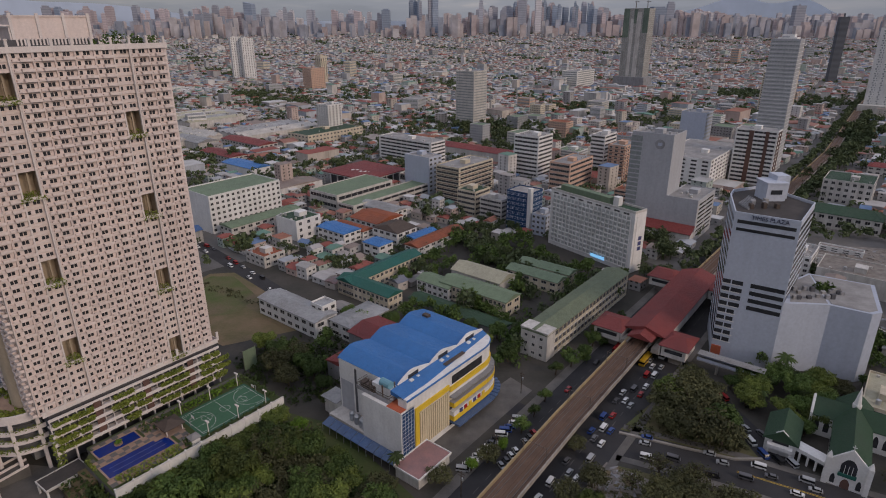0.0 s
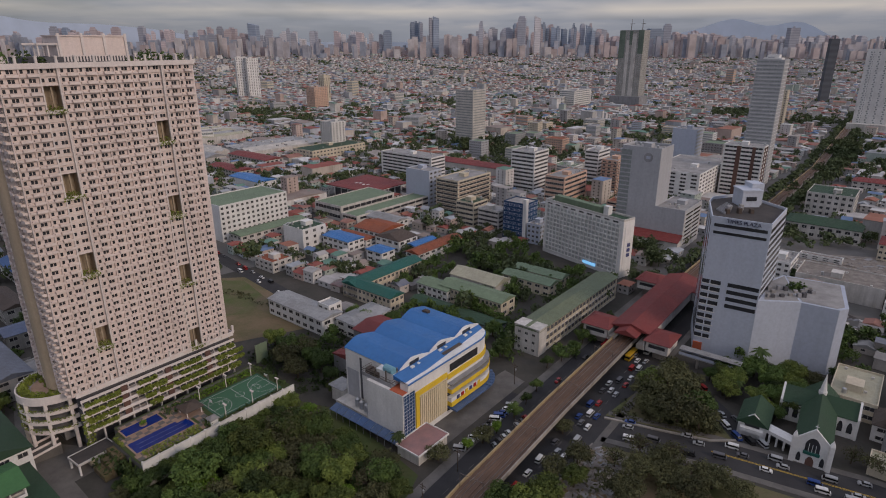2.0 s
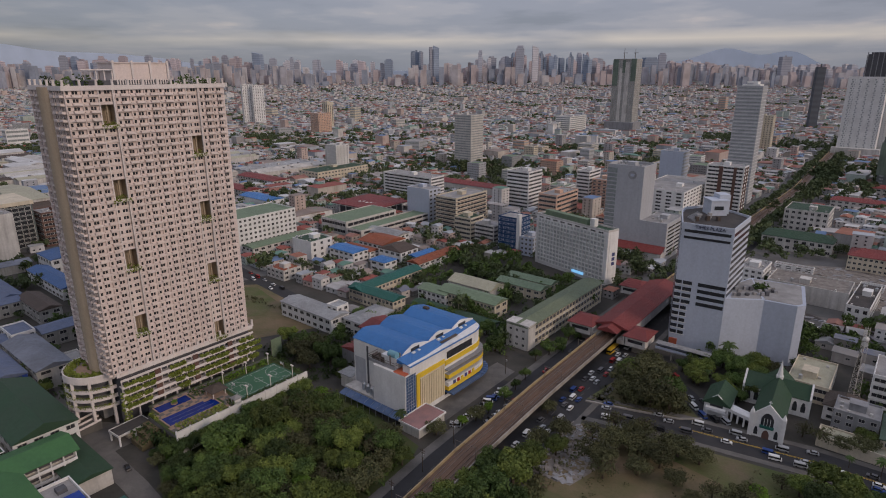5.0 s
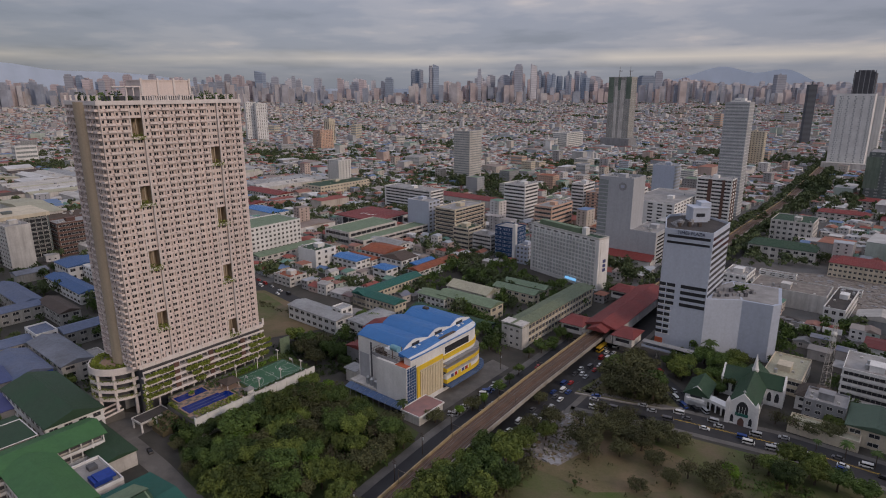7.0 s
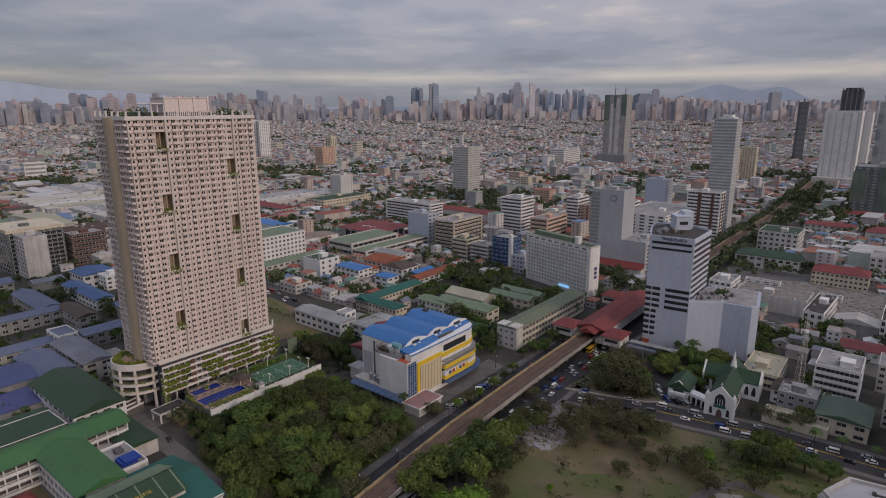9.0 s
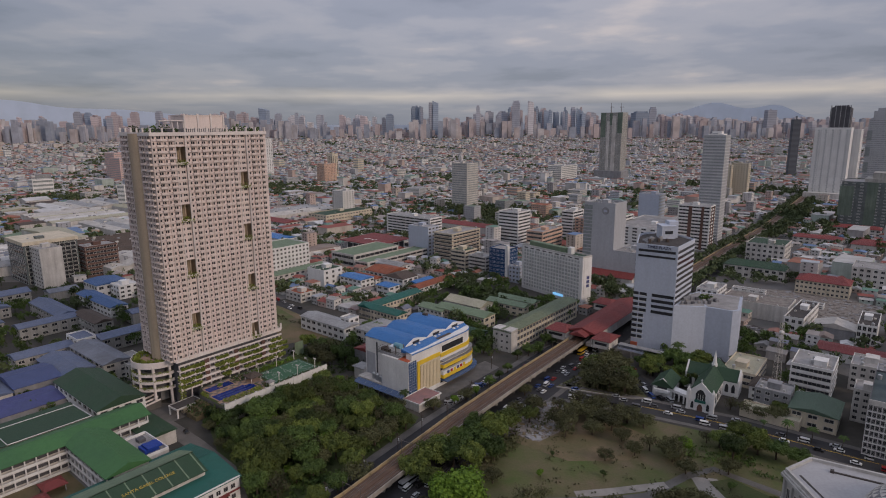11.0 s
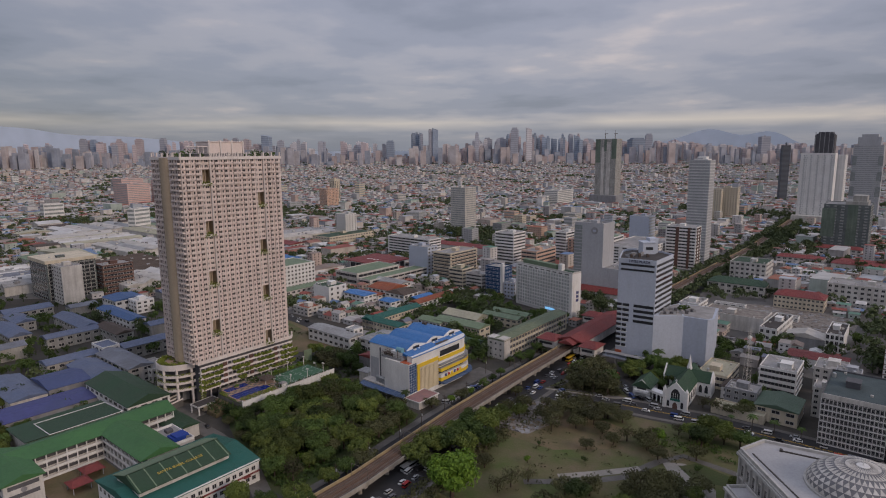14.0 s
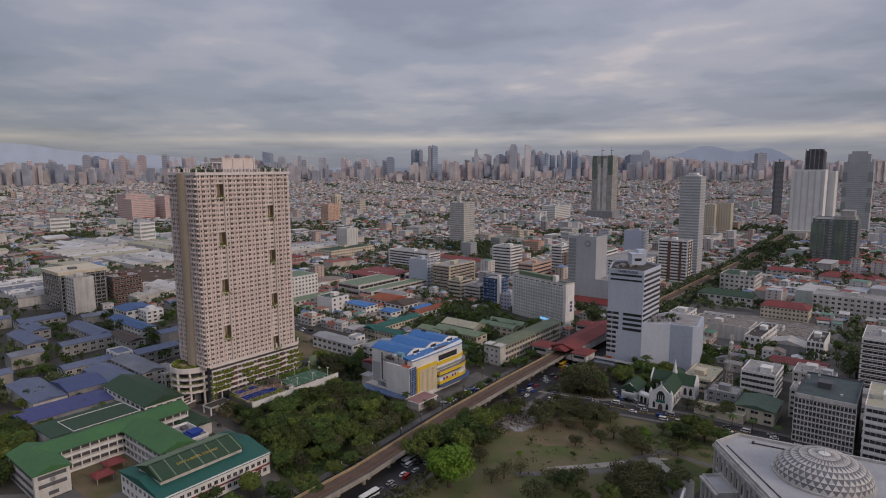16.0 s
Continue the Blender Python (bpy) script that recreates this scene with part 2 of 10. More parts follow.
    "roof_bluegrey": ribbed("faded_blue_roof_sheet", (0.115, 0.15, 0.25), (0.15, 0.175, 0.25), 0.6, 0.6, 0.25),
    "roof_navy": ribbed("violet_blue_roof_sheet", (0.075, 0.08, 0.24), (0.07, 0.085, 0.2), 0.6, 0.6, 0.2),
    "roof_green": ribbed("bright_green_roof_sheet", (0.070, 0.185, 0.065), (0.06, 0.155, 0.062), 0.6, 0.6, 0.15),
    "roof_teal": ribbed("teal_roof_sheet", (0.022, 0.125, 0.105), (0.03, 0.115, 0.09), 0.6, 0.6, 0.15),
    "roof_darkgreen": ribbed("dark_green_roof_sheet", (0.034, 0.078, 0.042), (0.042, 0.075, 0.046), 0.6, 0.65, 0.15),
    "roof_palegreen": ribbed("faded_green_roof_sheet", (0.205, 0.275, 0.175), (0.17, 0.225, 0.15), 0.6, 0.7, 0.25),
    "roof_sage": ribbed("sage_green_roof_sheet", (0.10, 0.15, 0.105), (0.085, 0.125, 0.09), 0.6, 0.65, 0.2),
    "roof_olive": ribbed("weathered_olive_green_roof_sheet", (0.185, 0.215, 0.135), (0.15, 0.185, 0.125), 0.6, 0.7, 0.3),
    "roof_red": ribbed("dull_red_roof_sheet", (0.25, 0.055, 0.05), (0.19, 0.05, 0.048), 0.6, 0.65, 0.2),
    "roof_rust": ribbed("rust_orange_roof_sheet", (0.36, 0.105, 0.05), (0.24, 0.085, 0.05), 0.6, 0.75, 0.3),
    "roof_sheet": ribbed("bare_metal_roof_sheet", (0.40, 0.41, 0.42), (0.27, 0.265, 0.26), 0.6, 0.55, 0.3),
    "roof_white": mat("white_roof_membrane", (0.66, 0.65, 0.64), (0.46, 0.45, 0.44), 0.8, 0.05, 0.6, 0.1),
    "roof_mall": ribbed("pale_mall_roof_sheet", (0.60, 0.57, 0.53), (0.44, 0.42, 0.39), 4.0, 0.7, 0.3),
    "roof_cream": ribbed("cream_roof_sheet", (0.47, 0.45, 0.33), (0.40, 0.38, 0.29), 0.6, 0.7, 0.2),
    "roof_brown": ribbed("brown_roof_sheet", (0.115, 0.085, 0.07), (0.085, 0.07, 0.06), 0.6, 0.8, 0.2),
    "cladding": mat("plain_wall_cladding", (0.46, 0.468, 0.488), (0.415, 0.422, 0.445), 0.8, 0.04, 0.6, 0.05, streak=0.12),
    "net": mat("green_safety_net", (0.165, 0.19, 0.185), (0.11, 0.125, 0.125), 0.9, 0.2, 1.5, 0.2),
    "net_pale": mat("faded_green_netting", (0.20, 0.25, 0.20), (0.13, 0.17, 0.14), 0.9, 0.05, 0.5, 0.1, streak=0.3),
    "sign": mat("sign_letters", (0.045, 0.05, 0.10), None, 0.5, 1, 3, 0),
    "gold": mat("gold_letters", (0.55, 0.42, 0.08), None, 0.5, 1, 3, 0),
    "bluebox": mat("blue_painted_sheet", (0.02, 0.06, 0.33), None, 0.5, 1, 3, 0),
    "redpaint": mat("red_paint", (0.45, 0.03, 0.03), None, 0.5, 1, 3, 0),
    # both house palettes are lifted a little, with distance haze mixed in
    "house_wall": mat("house_walls", (0.5, 0.5, 0.5), None, 0.9, 0.05, 0.8, 0.1, streak=0.3, palette=[
        (0.70, 0.69, 0.685), (0.60, 0.595, 0.59), (0.78, 0.77, 0.755), (0.64, 0.58, 0.52), (0.53, 0.57, 0.63), (0.68, 0.635, 0.57), (0.62, 0.50, 0.45), (0.48, 0.48, 0.49), (0.73, 0.70, 0.67), (0.52, 0.60, 0.55), (0.80, 0.785, 0.77), (0.46, 0.45, 0.45)]),
    "house_roof": mat("house_roofs", (0.3, 0.3, 0.3), None, 0.8, 0.06, 0.8, 0.1, palette=[
        (0.48, 0.475, 0.47), (0.32, 0.105, 0.085), (0.64, 0.64, 0.64), (0.33, 0.27, 0.24), (0.37, 0.165, 0.115), (0.53, 0.515, 0.51), (0.44, 0.47, 0.51), (0.34, 0.11, 0.09), (0.68, 0.68, 0.68), (0.17, 0.31, 0.25), (0.55, 0.545, 0.535), (0.18, 0.27, 0.44), (0.42, 0.385, 0.36), (0.35, 0.18, 0.145)]),
    # skyline tones: distance haze is mixed into these base colours
    "far_pink": mat("hazed_pink_towers", (0.60, 0.51, 0.52), (0.52, 0.46, 0.48), 0.9, 0.012, 0.05, 0.0, rnd=0.15),
    "far_blue": mat("hazed_blue_glass_towers", (0.30, 0.36, 0.46), (0.36, 0.42, 0.51), 0.7, 0.012, 0.05, 0.0, rnd=0.2),
    "far_white": mat("hazed_pale_towers", (0.68, 0.66, 0.68), (0.57, 0.56, 0.60), 0.9, 0.012, 0.05, 0.0, rnd=0.12),
    "far_grey": mat("hazed_grey_towers", (0.46, 0.47, 0.53), (0.39, 0.41, 0.47), 0.9, 0.012, 0.05, 0.0, rnd=0.2),
    "far_block": mat("hazed_block_walls", (0.5, 0.5, 0.5), None, 0.9, 0.012, 0.05, 0.0, palette=[(0.60, 0.54, 0.54), (0.52, 0.51, 0.55), (0.44, 0.46, 0.53), (0.66, 0.63, 0.64), (0.56, 0.48, 0.48), (0.38, 0.42, 0.50)]),
    "far_dark": mat("distant_dark_tower", (0.10, 0.11, 0.13), (0.13, 0.14, 0.16), 0.8, 0.02, 0.1, 0.0),
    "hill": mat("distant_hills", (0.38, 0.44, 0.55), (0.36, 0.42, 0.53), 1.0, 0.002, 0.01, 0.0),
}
HILL = M["hill"].node_tree.nodes["Principled BSDF"]  # a plain far backdrop: bluish colour and emission stand for distance haze
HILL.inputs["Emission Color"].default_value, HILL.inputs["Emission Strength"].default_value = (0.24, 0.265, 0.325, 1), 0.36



def floor_bands(m, pitch, depth):
    """Darker window storeys on towers too far off for single windows."""
    ns, ln = m.node_tree.nodes, m.node_tree.links
    tcn, w, mx = ns.new("ShaderNodeTexCoord"), ns.new("ShaderNodeTexWave"), ns.new("ShaderNodeMix")
    w.bands_direction = "Z"
    w.inputs["Scale"].default_value, w.inputs["Distortion"].default_value = 0.314 / pitch, 0.0
    ln.new(tcn.outputs["Object"], w.inputs[0])
    mx.data_type, mx.blend_type = "RGBA", "MULTIPLY"
    b = ns["Principled BSDF"]
    ln.new(b.inputs["Base Color"].links[0].from_socket, mx.inputs[6])
    r = ns.new("ShaderNodeMapRange")
    r.inputs["To Min"].default_value, r.inputs["To Max"].default_value = 1 - depth, 1.0
    ln.new(w.outputs["Fac"], r.inputs[0])
    ln.new(r.outputs[0], mx.inputs[7])
    mx.inputs[0].default_value = 1.0
    ln.new(mx.outputs[2], b.inputs["Base Color"])


for _n in ("far_pink", "far_blue", "far_white", "far_grey", "far_dark"):
    floor_bands(M[_n], 14.0, 0.18)

# ---- mesh helpers ----


class Solid:
    """Collects boxes, prisms and sheets into one mesh."""

    def __init__(self):
        self.v, self.f, self.m = [], [], []

    def add(self, verts, faces, mi=0):
        n = len(self.v)
        self.v += verts
        self.f += [tuple(i + n for i in f) for f in faces]
        self.m += [mi] * len(faces)
        return self

    def box(self, x0, x1, y0, y1, z0, z1, mi=0):
        return self.add([(x, y, z) for z in (z0, z1) for x, y in ((x0, y0), (x1, y0), (x1, y1), (x0, y1))],
                        [(3, 2, 1, 0), (4, 5, 6, 7), (0, 1, 5, 4), (1, 2, 6, 5), (2, 3, 7, 6), (3, 0, 4, 7)], mi)

    def prism(self, poly, z0, z1, mi=0):
        n = len(poly)
        return self.add([(x, y, z0) for x, y in poly] + [(x, y, z1) for x, y in poly],
                        [tuple(range(n - 1, -1, -1)), tuple(range(n, 2 * n))] + [(i, (i + 1) % n, n + (i + 1) % n, n + i) for i in range(n)], mi)

    def rim(self, poly, w, z0, z1, mi=0):
        """A parapet of width w along a counter-clockwise outline, inside it."""
        c = Vector((sum(p[0] for p in poly) / len(poly), sum(p[1] for p in poly) / len(poly)))
        inner = []
        n = len(poly)
        for i in range(n):
            a, b, d = Vector(poly[i - 1]), Vector(poly[i]), Vector(poly[(i + 1) % n])
            e1, e2 = (b - a).normalized(), (d - b).normalized()
            n1, n2 = Vector((-e1.y, e1.x)), Vector((-e2.y, e2.x))
            q = (n1 + n2)
            q = q / max(0.3, q.length_squared / 2)
            inner.append(tuple(b + q * w))
        rings = [(poly, z0), (poly, z1), (inner, z1), (inner, z0)]
        self.add([(x, y, z) for r, z in rings for x, y in r], [(r * n + i, r * n + (i + 1) % n, ((r + 1) % 4) * n + (i + 1) % n, ((r + 1) % 4) * n + i) for r in range(4) for i in range(n)], mi)
        return self

    def cyl(self, x, y, r, z0, z1, n=10, mi=0, r1=None):
        r1 = r if r1 is None else r1
        ring = [(math.cos(2 * math.pi * i / n), math.sin(2 * math.pi * i / n)) for i in range(n)]
        return self.add([(x + r * c, y + r * s, z0) for c, s in ring] + [(x + r1 * c, y + r1 * s, z1) for c, s in ring],
                        [tuple(range(n - 1, -1, -1)), tuple(range(n, 2 * n))] + [(i, (i + 1) % n, n + (i + 1) % n, n + i) for i in range(n)], mi)

    def gable(self, x0, x1, y0, y1, z0, rise, along="y", hip=0.0, over=0.6, thick=0.25, mi=0):
        """A pitched roof, its ridge along y or x, as a closed shell."""
        x0, x1, y0, y1 = x0 - over, x1 + over, y0 - over, y1 + over
        if along == "y":
            xm = (x0 + x1) / 2
            r = [(xm, y0 + hip, z0 + rise), (xm, y1 - hip, z0 + rise)]
            base = [(x0, y0, z0), (x1, y0, z0), (x1, y1, z0), (x0, y1, z0)]
        else:
            ym = (y0 + y1) / 2
            r = [(x1 - hip, ym, z0 + rise), (x0 + hip, ym, z0 + rise)]
            base = [(x1, y0, z0), (x1, y1, z0), (x0, y1, z0), (x0, y0, z0)]
        low = [(x, y, z - thick) for x, y, z in base]
        return self.add(base + r + low, [(0, 1, 4), (1, 2, 5, 4), (2, 3, 5), (3, 0, 4, 5), (6, 7, 1, 0), (7, 8, 2, 1), (8, 9, 3, 2), (9, 6, 0, 3), (9, 8, 7, 6)], mi)

    def mesh(self, name, *mats):
        me = bpy.data.meshes.new(name)
        me.from_pydata(self.v, [], self.f)
        for m in mats:
            me.materials.append(M[m] if isinstance(m, str) else m)
        if len(mats) > 1:
            me.polygons.foreach_set("material_index", self.m)
        me.update()
        return me


def part(name, shape, mats, parent, label="", at=None):
    """One mesh object under a thing or a part; shape: a Solid or a finished mesh."""
    me = shape if isinstance(shape, bpy.types.Mesh) else shape.mesh(name, *(mats if isinstance(mats, (list, tuple)) else [mats]))
    ob = new(name, me)
    ob.parent = parent
    if at is not None:
        ob.matrix_basis = at
    return tagged(ob, label)


def thing(name, x, y, z, rz, label, category, group="", kind=""):
    ob = new(name)
    ob.empty_display_size = 0.5
    ob.matrix_basis = pose(x, y, z, 0, 0, rz)
    return tagged(ob, label, category, group, kind)


def single(name, shape, mats, m, label, category, group="", kind=""):
    me = shape if isinstance(shape, bpy.types.Mesh) else shape.mesh(name, *(mats if isinstance(mats, (list, tuple)) else [mats]))
    ob = new(name, me)
    ob.matrix_basis = m
    return tagged(ob, label, category, group, kind)


GRID = 39.0


def uv(ang=GRID):
    s, c = math.sin(radians(ang)), math.cos(radians(ang))
    return Vector((s, c)), Vector((c, -s))


def guv(u, v):
    """A place from its distances along and across the street grid."""
    a, b = uv()
    p = a * u + b * v
    return p.x, p.y


def rect(u0, u1, v0, v1):
    """Near corner, length and breadth of a plot on the street grid."""
    return (*guv(u0, v1), u1 - u0, v1 - v0)


TAKEN = []  # ground already built on: near corner, lengths, heading


def take(nx, ny, a, b, ang=GRID, pad=2.0):
    TAKEN.append((nx, ny, a, b, ang, pad))


# a window one metre square, facing +x: a frame ring with mullions and panes set back in it
def pane_grid(s, ys, zs, panes, depth, front=0.1, back=-0.1):
    """One connected sheet facing +x with the named cells set back as panes, and a skirt round it."""
    ny, nz = len(ys), len(zs)
    v = [(front, y, z) for z in zs for y in ys]
    f, mi = [], []
    for j in range(nz - 1):
        for i in range(ny - 1):
            q = (j * ny + i, j * ny + i + 1, (j + 1) * ny + i + 1, (j + 1) * ny + i)
            if (i, j) in panes:
                k = len(v)
                v += [(front - depth, v[p][1], v[p][2]) for p in q]
                f += [(q[n], q[(n + 1) % 4], k + (n + 1) % 4, k + n) for n in range(4)] + [(k, k + 1, k + 2, k + 3)]
                mi += [0, 0, 0, 0, 1]
            else:
                f.append(q)
                mi.append(0)
    ring = [i for i in range(ny)] + [j * ny + ny - 1 for j in range(1, nz)] + [(nz - 1) * ny + i for i in range(ny - 2, -1, -1)] + [j * ny for j in range(nz - 2, 0, -1)]
    k = len(v)
    v += [(back, v[p][1], v[p][2]) for p in ring]
    n = len(ring)
    f += [(ring[i], k + i, k + (i + 1) % n, ring[(i + 1) % n]) for i in range(n)]
    mi += [0] * n
    o = len(s.v)
    s.v += v
    s.f += [tuple(p + o for p in q) for q in f]
    s.m += mi
    return s


def window_mesh(panes, frame_mat, glass_mat, edge=0.055, bar=0.035, rail=0.0):
    ys, cells, p = [-0.5], set(), (1 - 2 * edge - bar * (panes - 1)) / panes
    y = -0.5 + edge
    zs = [-0.5, -0.44, rail - 0.02, rail + 0.02, 0.45, 0.5] if rail else [-0.5, -0.44, 0.45, 0.5]
    for k in range(panes):
        ys += [y, y + p]
        y += p + bar
        cells |= {(2 * k + 1, 1), (2 * k + 1, 3)} if rail else {(2 * k + 1, 1)}
    ys.append(0.5)
    return pane_grid(Solid(), ys, zs, cells, 0.07).mesh("window", frame_mat, glass_mat)


WIN = window_mesh(2, "offwhite", "glass")
WIN_BAND = window_mesh(9, "offwhite", "glass", 0.008, 0.007)
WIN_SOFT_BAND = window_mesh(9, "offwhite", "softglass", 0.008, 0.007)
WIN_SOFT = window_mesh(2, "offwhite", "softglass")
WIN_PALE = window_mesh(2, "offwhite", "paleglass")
WIN_BLUE = window_mesh(4, "paleblue", "blueglass", 0.03, 0.02, 0.1)


def window(parent, face, u, z, w, h, mesh=None, name="window", off=0.0):
    """A window on face 'x' (the plane x = off, at y = u) or 'y' (the plane y = off, at x = u)."""
    ob = new(name, mesh or WIN)
    ob.parent = parent
    ob.matrix_basis = (pose(off, u, z) if face == "x" else pose(u, off, z, 0, 0, -90)) @ Matrix.Diagonal((1, w, h, 1))
    return ob


def building(name, label, nx, ny, a, b, h, wall="offwhite", roof="roofgrey", style="grid", floors=None, ca=None, cb=None, ang=GRID, ww=0.55, wh=0.5, win=None, blank="", z0=0.0, category="building", clutter=True, trim=None, seed=0):
    """A flat-roofed block. Its near corner stands at nx, ny; it runs a metres along the grid and b metres across it."""
    take(nx, ny, a, b, ang)
    rng = random.Random(int(nx * 7 + ny * 13) + seed)
    t = thing(name, nx, ny, z0, -ang, label, category)
    s = Solid().box(-b, 0, 0, a, 0, h - 0.9)
    part("wall", s.rim([(-b, 0), (0, 0), (0, a), (-b, a)], 0.35, h - 0.9, h), wall, t)
    part("roof", Solid().box(-b + 0.36, -0.36, 0.36, a - 0.36, h - 0.9, h - 0.8), roof, t)
    floors = floors or max(2, round(h / 3.3))
    # far blocks take paler glass: distance haze put into the window colour
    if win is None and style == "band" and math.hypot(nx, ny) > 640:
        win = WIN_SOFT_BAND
    fh = (h - 1.2) / floors
    ca, cb = ca or max(2, round(a / 3.4)), cb or max(2, round(b / 3.4))
    for i in range(floors):
        z = 0.5 + fh * (i + 0.55)
        if style == "band":
            if "x" not in blank:
                window(t, "x", a / 2, z, a * 0.94, fh * wh, win or WIN_BAND)
            if "y" not in blank:
                window(t, "y", -b / 2, z, b * 0.94, fh * wh, win or WIN_BAND)
        elif style == "grid":
            if "x" not in blank:
                for k in range(ca):
                    window(t, "x", a * (k + 0.5) / ca, z, a / ca * ww, fh * wh, win)
            if "y" not in blank:
                for k in range(cb):
                    window(t, "y", -b * (k + 0.5) / cb, z, b / cb * ww, fh * wh, win)
        elif style == "slots" and i == 0:
            for k in range(ca):
                window(t, "x", a * (k + 0.5) / ca, h * 0.52, a / ca * ww, h * 0.86, win, "window_strip")
            for k in range(cb):
                window(t, "y", -b * (k + 0.5) / cb, h * 0.52, b / cb * ww, h * 0.86, win, "window_strip")
        if trim:
            part("ledge", Solid().box(-b - 0.25, 0.25, -0.25, a + 0.25, 0.5 + fh * i - 0.2, 0.5 + fh * i + 0.25), trim, t)
    if clutter:
        w, d = min(6, b * 0.4), min(7, a * 0.35)
        cx, cy = -b * rng.uniform(0.3, 0.6), a * rng.uniform(0.3, 0.6)
        part("stair_head", Solid().box(cx - w / 2, cx + w / 2, cy - d / 2, cy + d / 2, h - 0.8, h + 2.2).box(cx - w / 2 - 0.2, cx + w / 2 + 0.2, cy - d / 2 - 0.2, cy + d / 2 + 0.2, h + 2.2, h + 2.45), wall, t)
        for _ in range(rng.randint(1, 3)):
            tx, ty = rng.uniform(-b + 1.5, -1.5), rng.uniform(1.5, a - 1.5)
            if abs(tx - cx) > w / 2 + 1 or abs(ty - cy) > d / 2 + 1:
                part("water_tank", Solid().cyl(tx, ty, 0.9, h - 0.8, h + 1.2, 10).cyl(tx, ty, 0.9, h + 1.2, h + 1.5, 10, 0, 0.3), "tank", t)
        for _ in range(rng.randint(2, 5)):
            tx, ty = rng.uniform(-b + 1.5, -1.5), rng.uniform(1.5, a - 1.5)
            if abs(tx - cx) > w / 2 + 1 or abs(ty - cy) > d / 2 + 1:
                part("air_conditioner", Solid().box(tx - 0.6, tx + 0.6, ty - 0.5, ty + 0.5, h - 0.8, h + 0.2), "offwhite", t)
    if math.hypot(nx, ny) > 540 and style != "none":
        far = [o for o in t.children if o.name.startswith("window")]
        fs = Solid()
        for o in far:
            k = len(fs.v)
            fs.v += [tuple(o.matrix_basis @ q.co) for q in o.data.vertices]
            fs.f += [tuple(i + k for i in q.vertices) for q in o.data.polygons]
            fs.m += [q.material_index for q in o.data.polygons]
        ms = list(far[0].data.materials) if far else []
        for o in far:
            bpy.data.objects.remove(o)
        if ms:
            tagged(part("window_row", fs, ms, t), kind="stuff")
    return t


def hall(name, label, nx, ny, a, b, h, roof, rise=2.5, along="y", wall="offwhite", ang=GRID, hip=0.0, floors=2, win=True, category="building", z0=0.0, ca=None, cb=None):
    """A long house with a pitched sheet roof."""
    take(nx, ny, a, b, ang)
    t = thing(name, nx, ny, z0, -ang, label, category)
    s = Solid().box(-b, 0, 0, a, 0, h)
    if hip == 0:
        if along == "y":
            for y0, y1 in ((0, 0.3), (a - 0.3, a)):
                s.add([(-b, y0, h), (0, y0, h), (-b / 2, y0, h + rise * 0.9), (-b, y1, h), (0, y1, h), (-b / 2, y1, h + rise * 0.9)], [(0, 1, 2), (5, 4, 3), (0, 2, 5, 3), (1, 4, 5, 2)])
        else:
            for x0, x1 in ((-b, -b + 0.3), (-0.3, 0)):
                s.add([(x0, 0, h), (x0, a, h), (x0, a / 2, h + rise * 0.9), (x1, 0, h), (x1, a, h), (x1, a / 2, h + rise * 0.9)], [(2, 1, 0), (3, 4, 5), (0, 3, 5, 2), (2, 5, 4, 1)])
    part("wall", s, wall, t)
    part("roof", Solid().gable(-b, 0, 0, a, h + 0.25, rise, along, hip), roof, t)
    if win:
        fh = h / floors
        ca, cb = ca or max(2, round(a / 6.0)), cb or max(2, round(b / 6.0))
        for i in range(floors):
            z = fh * (i + 0.55)
            for k in range(ca):
                window(t, "x", a * (k + 0.5) / ca, z, a / ca * 0.6, fh * 0.45)
            for k in range(cb):
                window(t, "y", -b * (k + 0.5) / cb, z, b / cb * 0.6, fh * 0.45)
    return t


def text(name, s, size, mat_name, parent, m, depth=0.15):
    cu = bpy.data.curves.new(name, "FONT")
    cu.body, cu.size, cu.extrude, cu.align_x, cu.align_y = s, size, depth, "CENTER", "CENTER"
    cu.materials.append(M[mat_name])
    ob = new(name, cu)
    ob.parent, ob.matrix_basis = parent, m
    return ob

# ---- ground, roads, viaduct ----


def rise_at(d):
    """The plain lifts gently towards the hills."""
    return 0.0 if d < 1800 else ((d - 1800) / 3000) ** 2 * 104.0


def ground_sheet():
    v, f = [], []
    rings = [0, 150, 400, 800, 1300, 1800, 2200, 2600, 3000, 3400, 3800, 4200, 4600, 4900]
    n = 64
    v.append((0, -100, 0))
    for r in rings[1:]:
        for k in range(n):
            a = 2 * math.pi * k / n
            v.append((r * math.cos(a), -100 + r * math.sin(a), rise_at(r)))
    for k in range(n):
        f.append((0, 1 + k, 1 + (k + 1) % n))
    for i in range(len(rings) - 2):
        for k in range(n):
            p, q = 1 + i * n, 1 + (i + 1) * n
            f.append((p + k, q + k, q + (k + 1) % n, p + (k + 1) % n))
    me = bpy.data.meshes.new("ground")
    me.from_pydata(v, [], f)
    me.materials.append(M["ground"])
    tagged(new("ground", me), "flat built-up city ground of asphalt, soil and concrete", "ground", kind="structure")


ground_sheet()


def patch(name, pts, z, m, label, category, thick=0.0):
    s = Solid()
    if thick:
        s.prism(pts, z - thick, z)
    else:
        s.add([(x, y, z) for x, y in pts], [tuple(range(len(pts)))])
    return single(name, s, m, Matrix(), label, category, kind="structure")


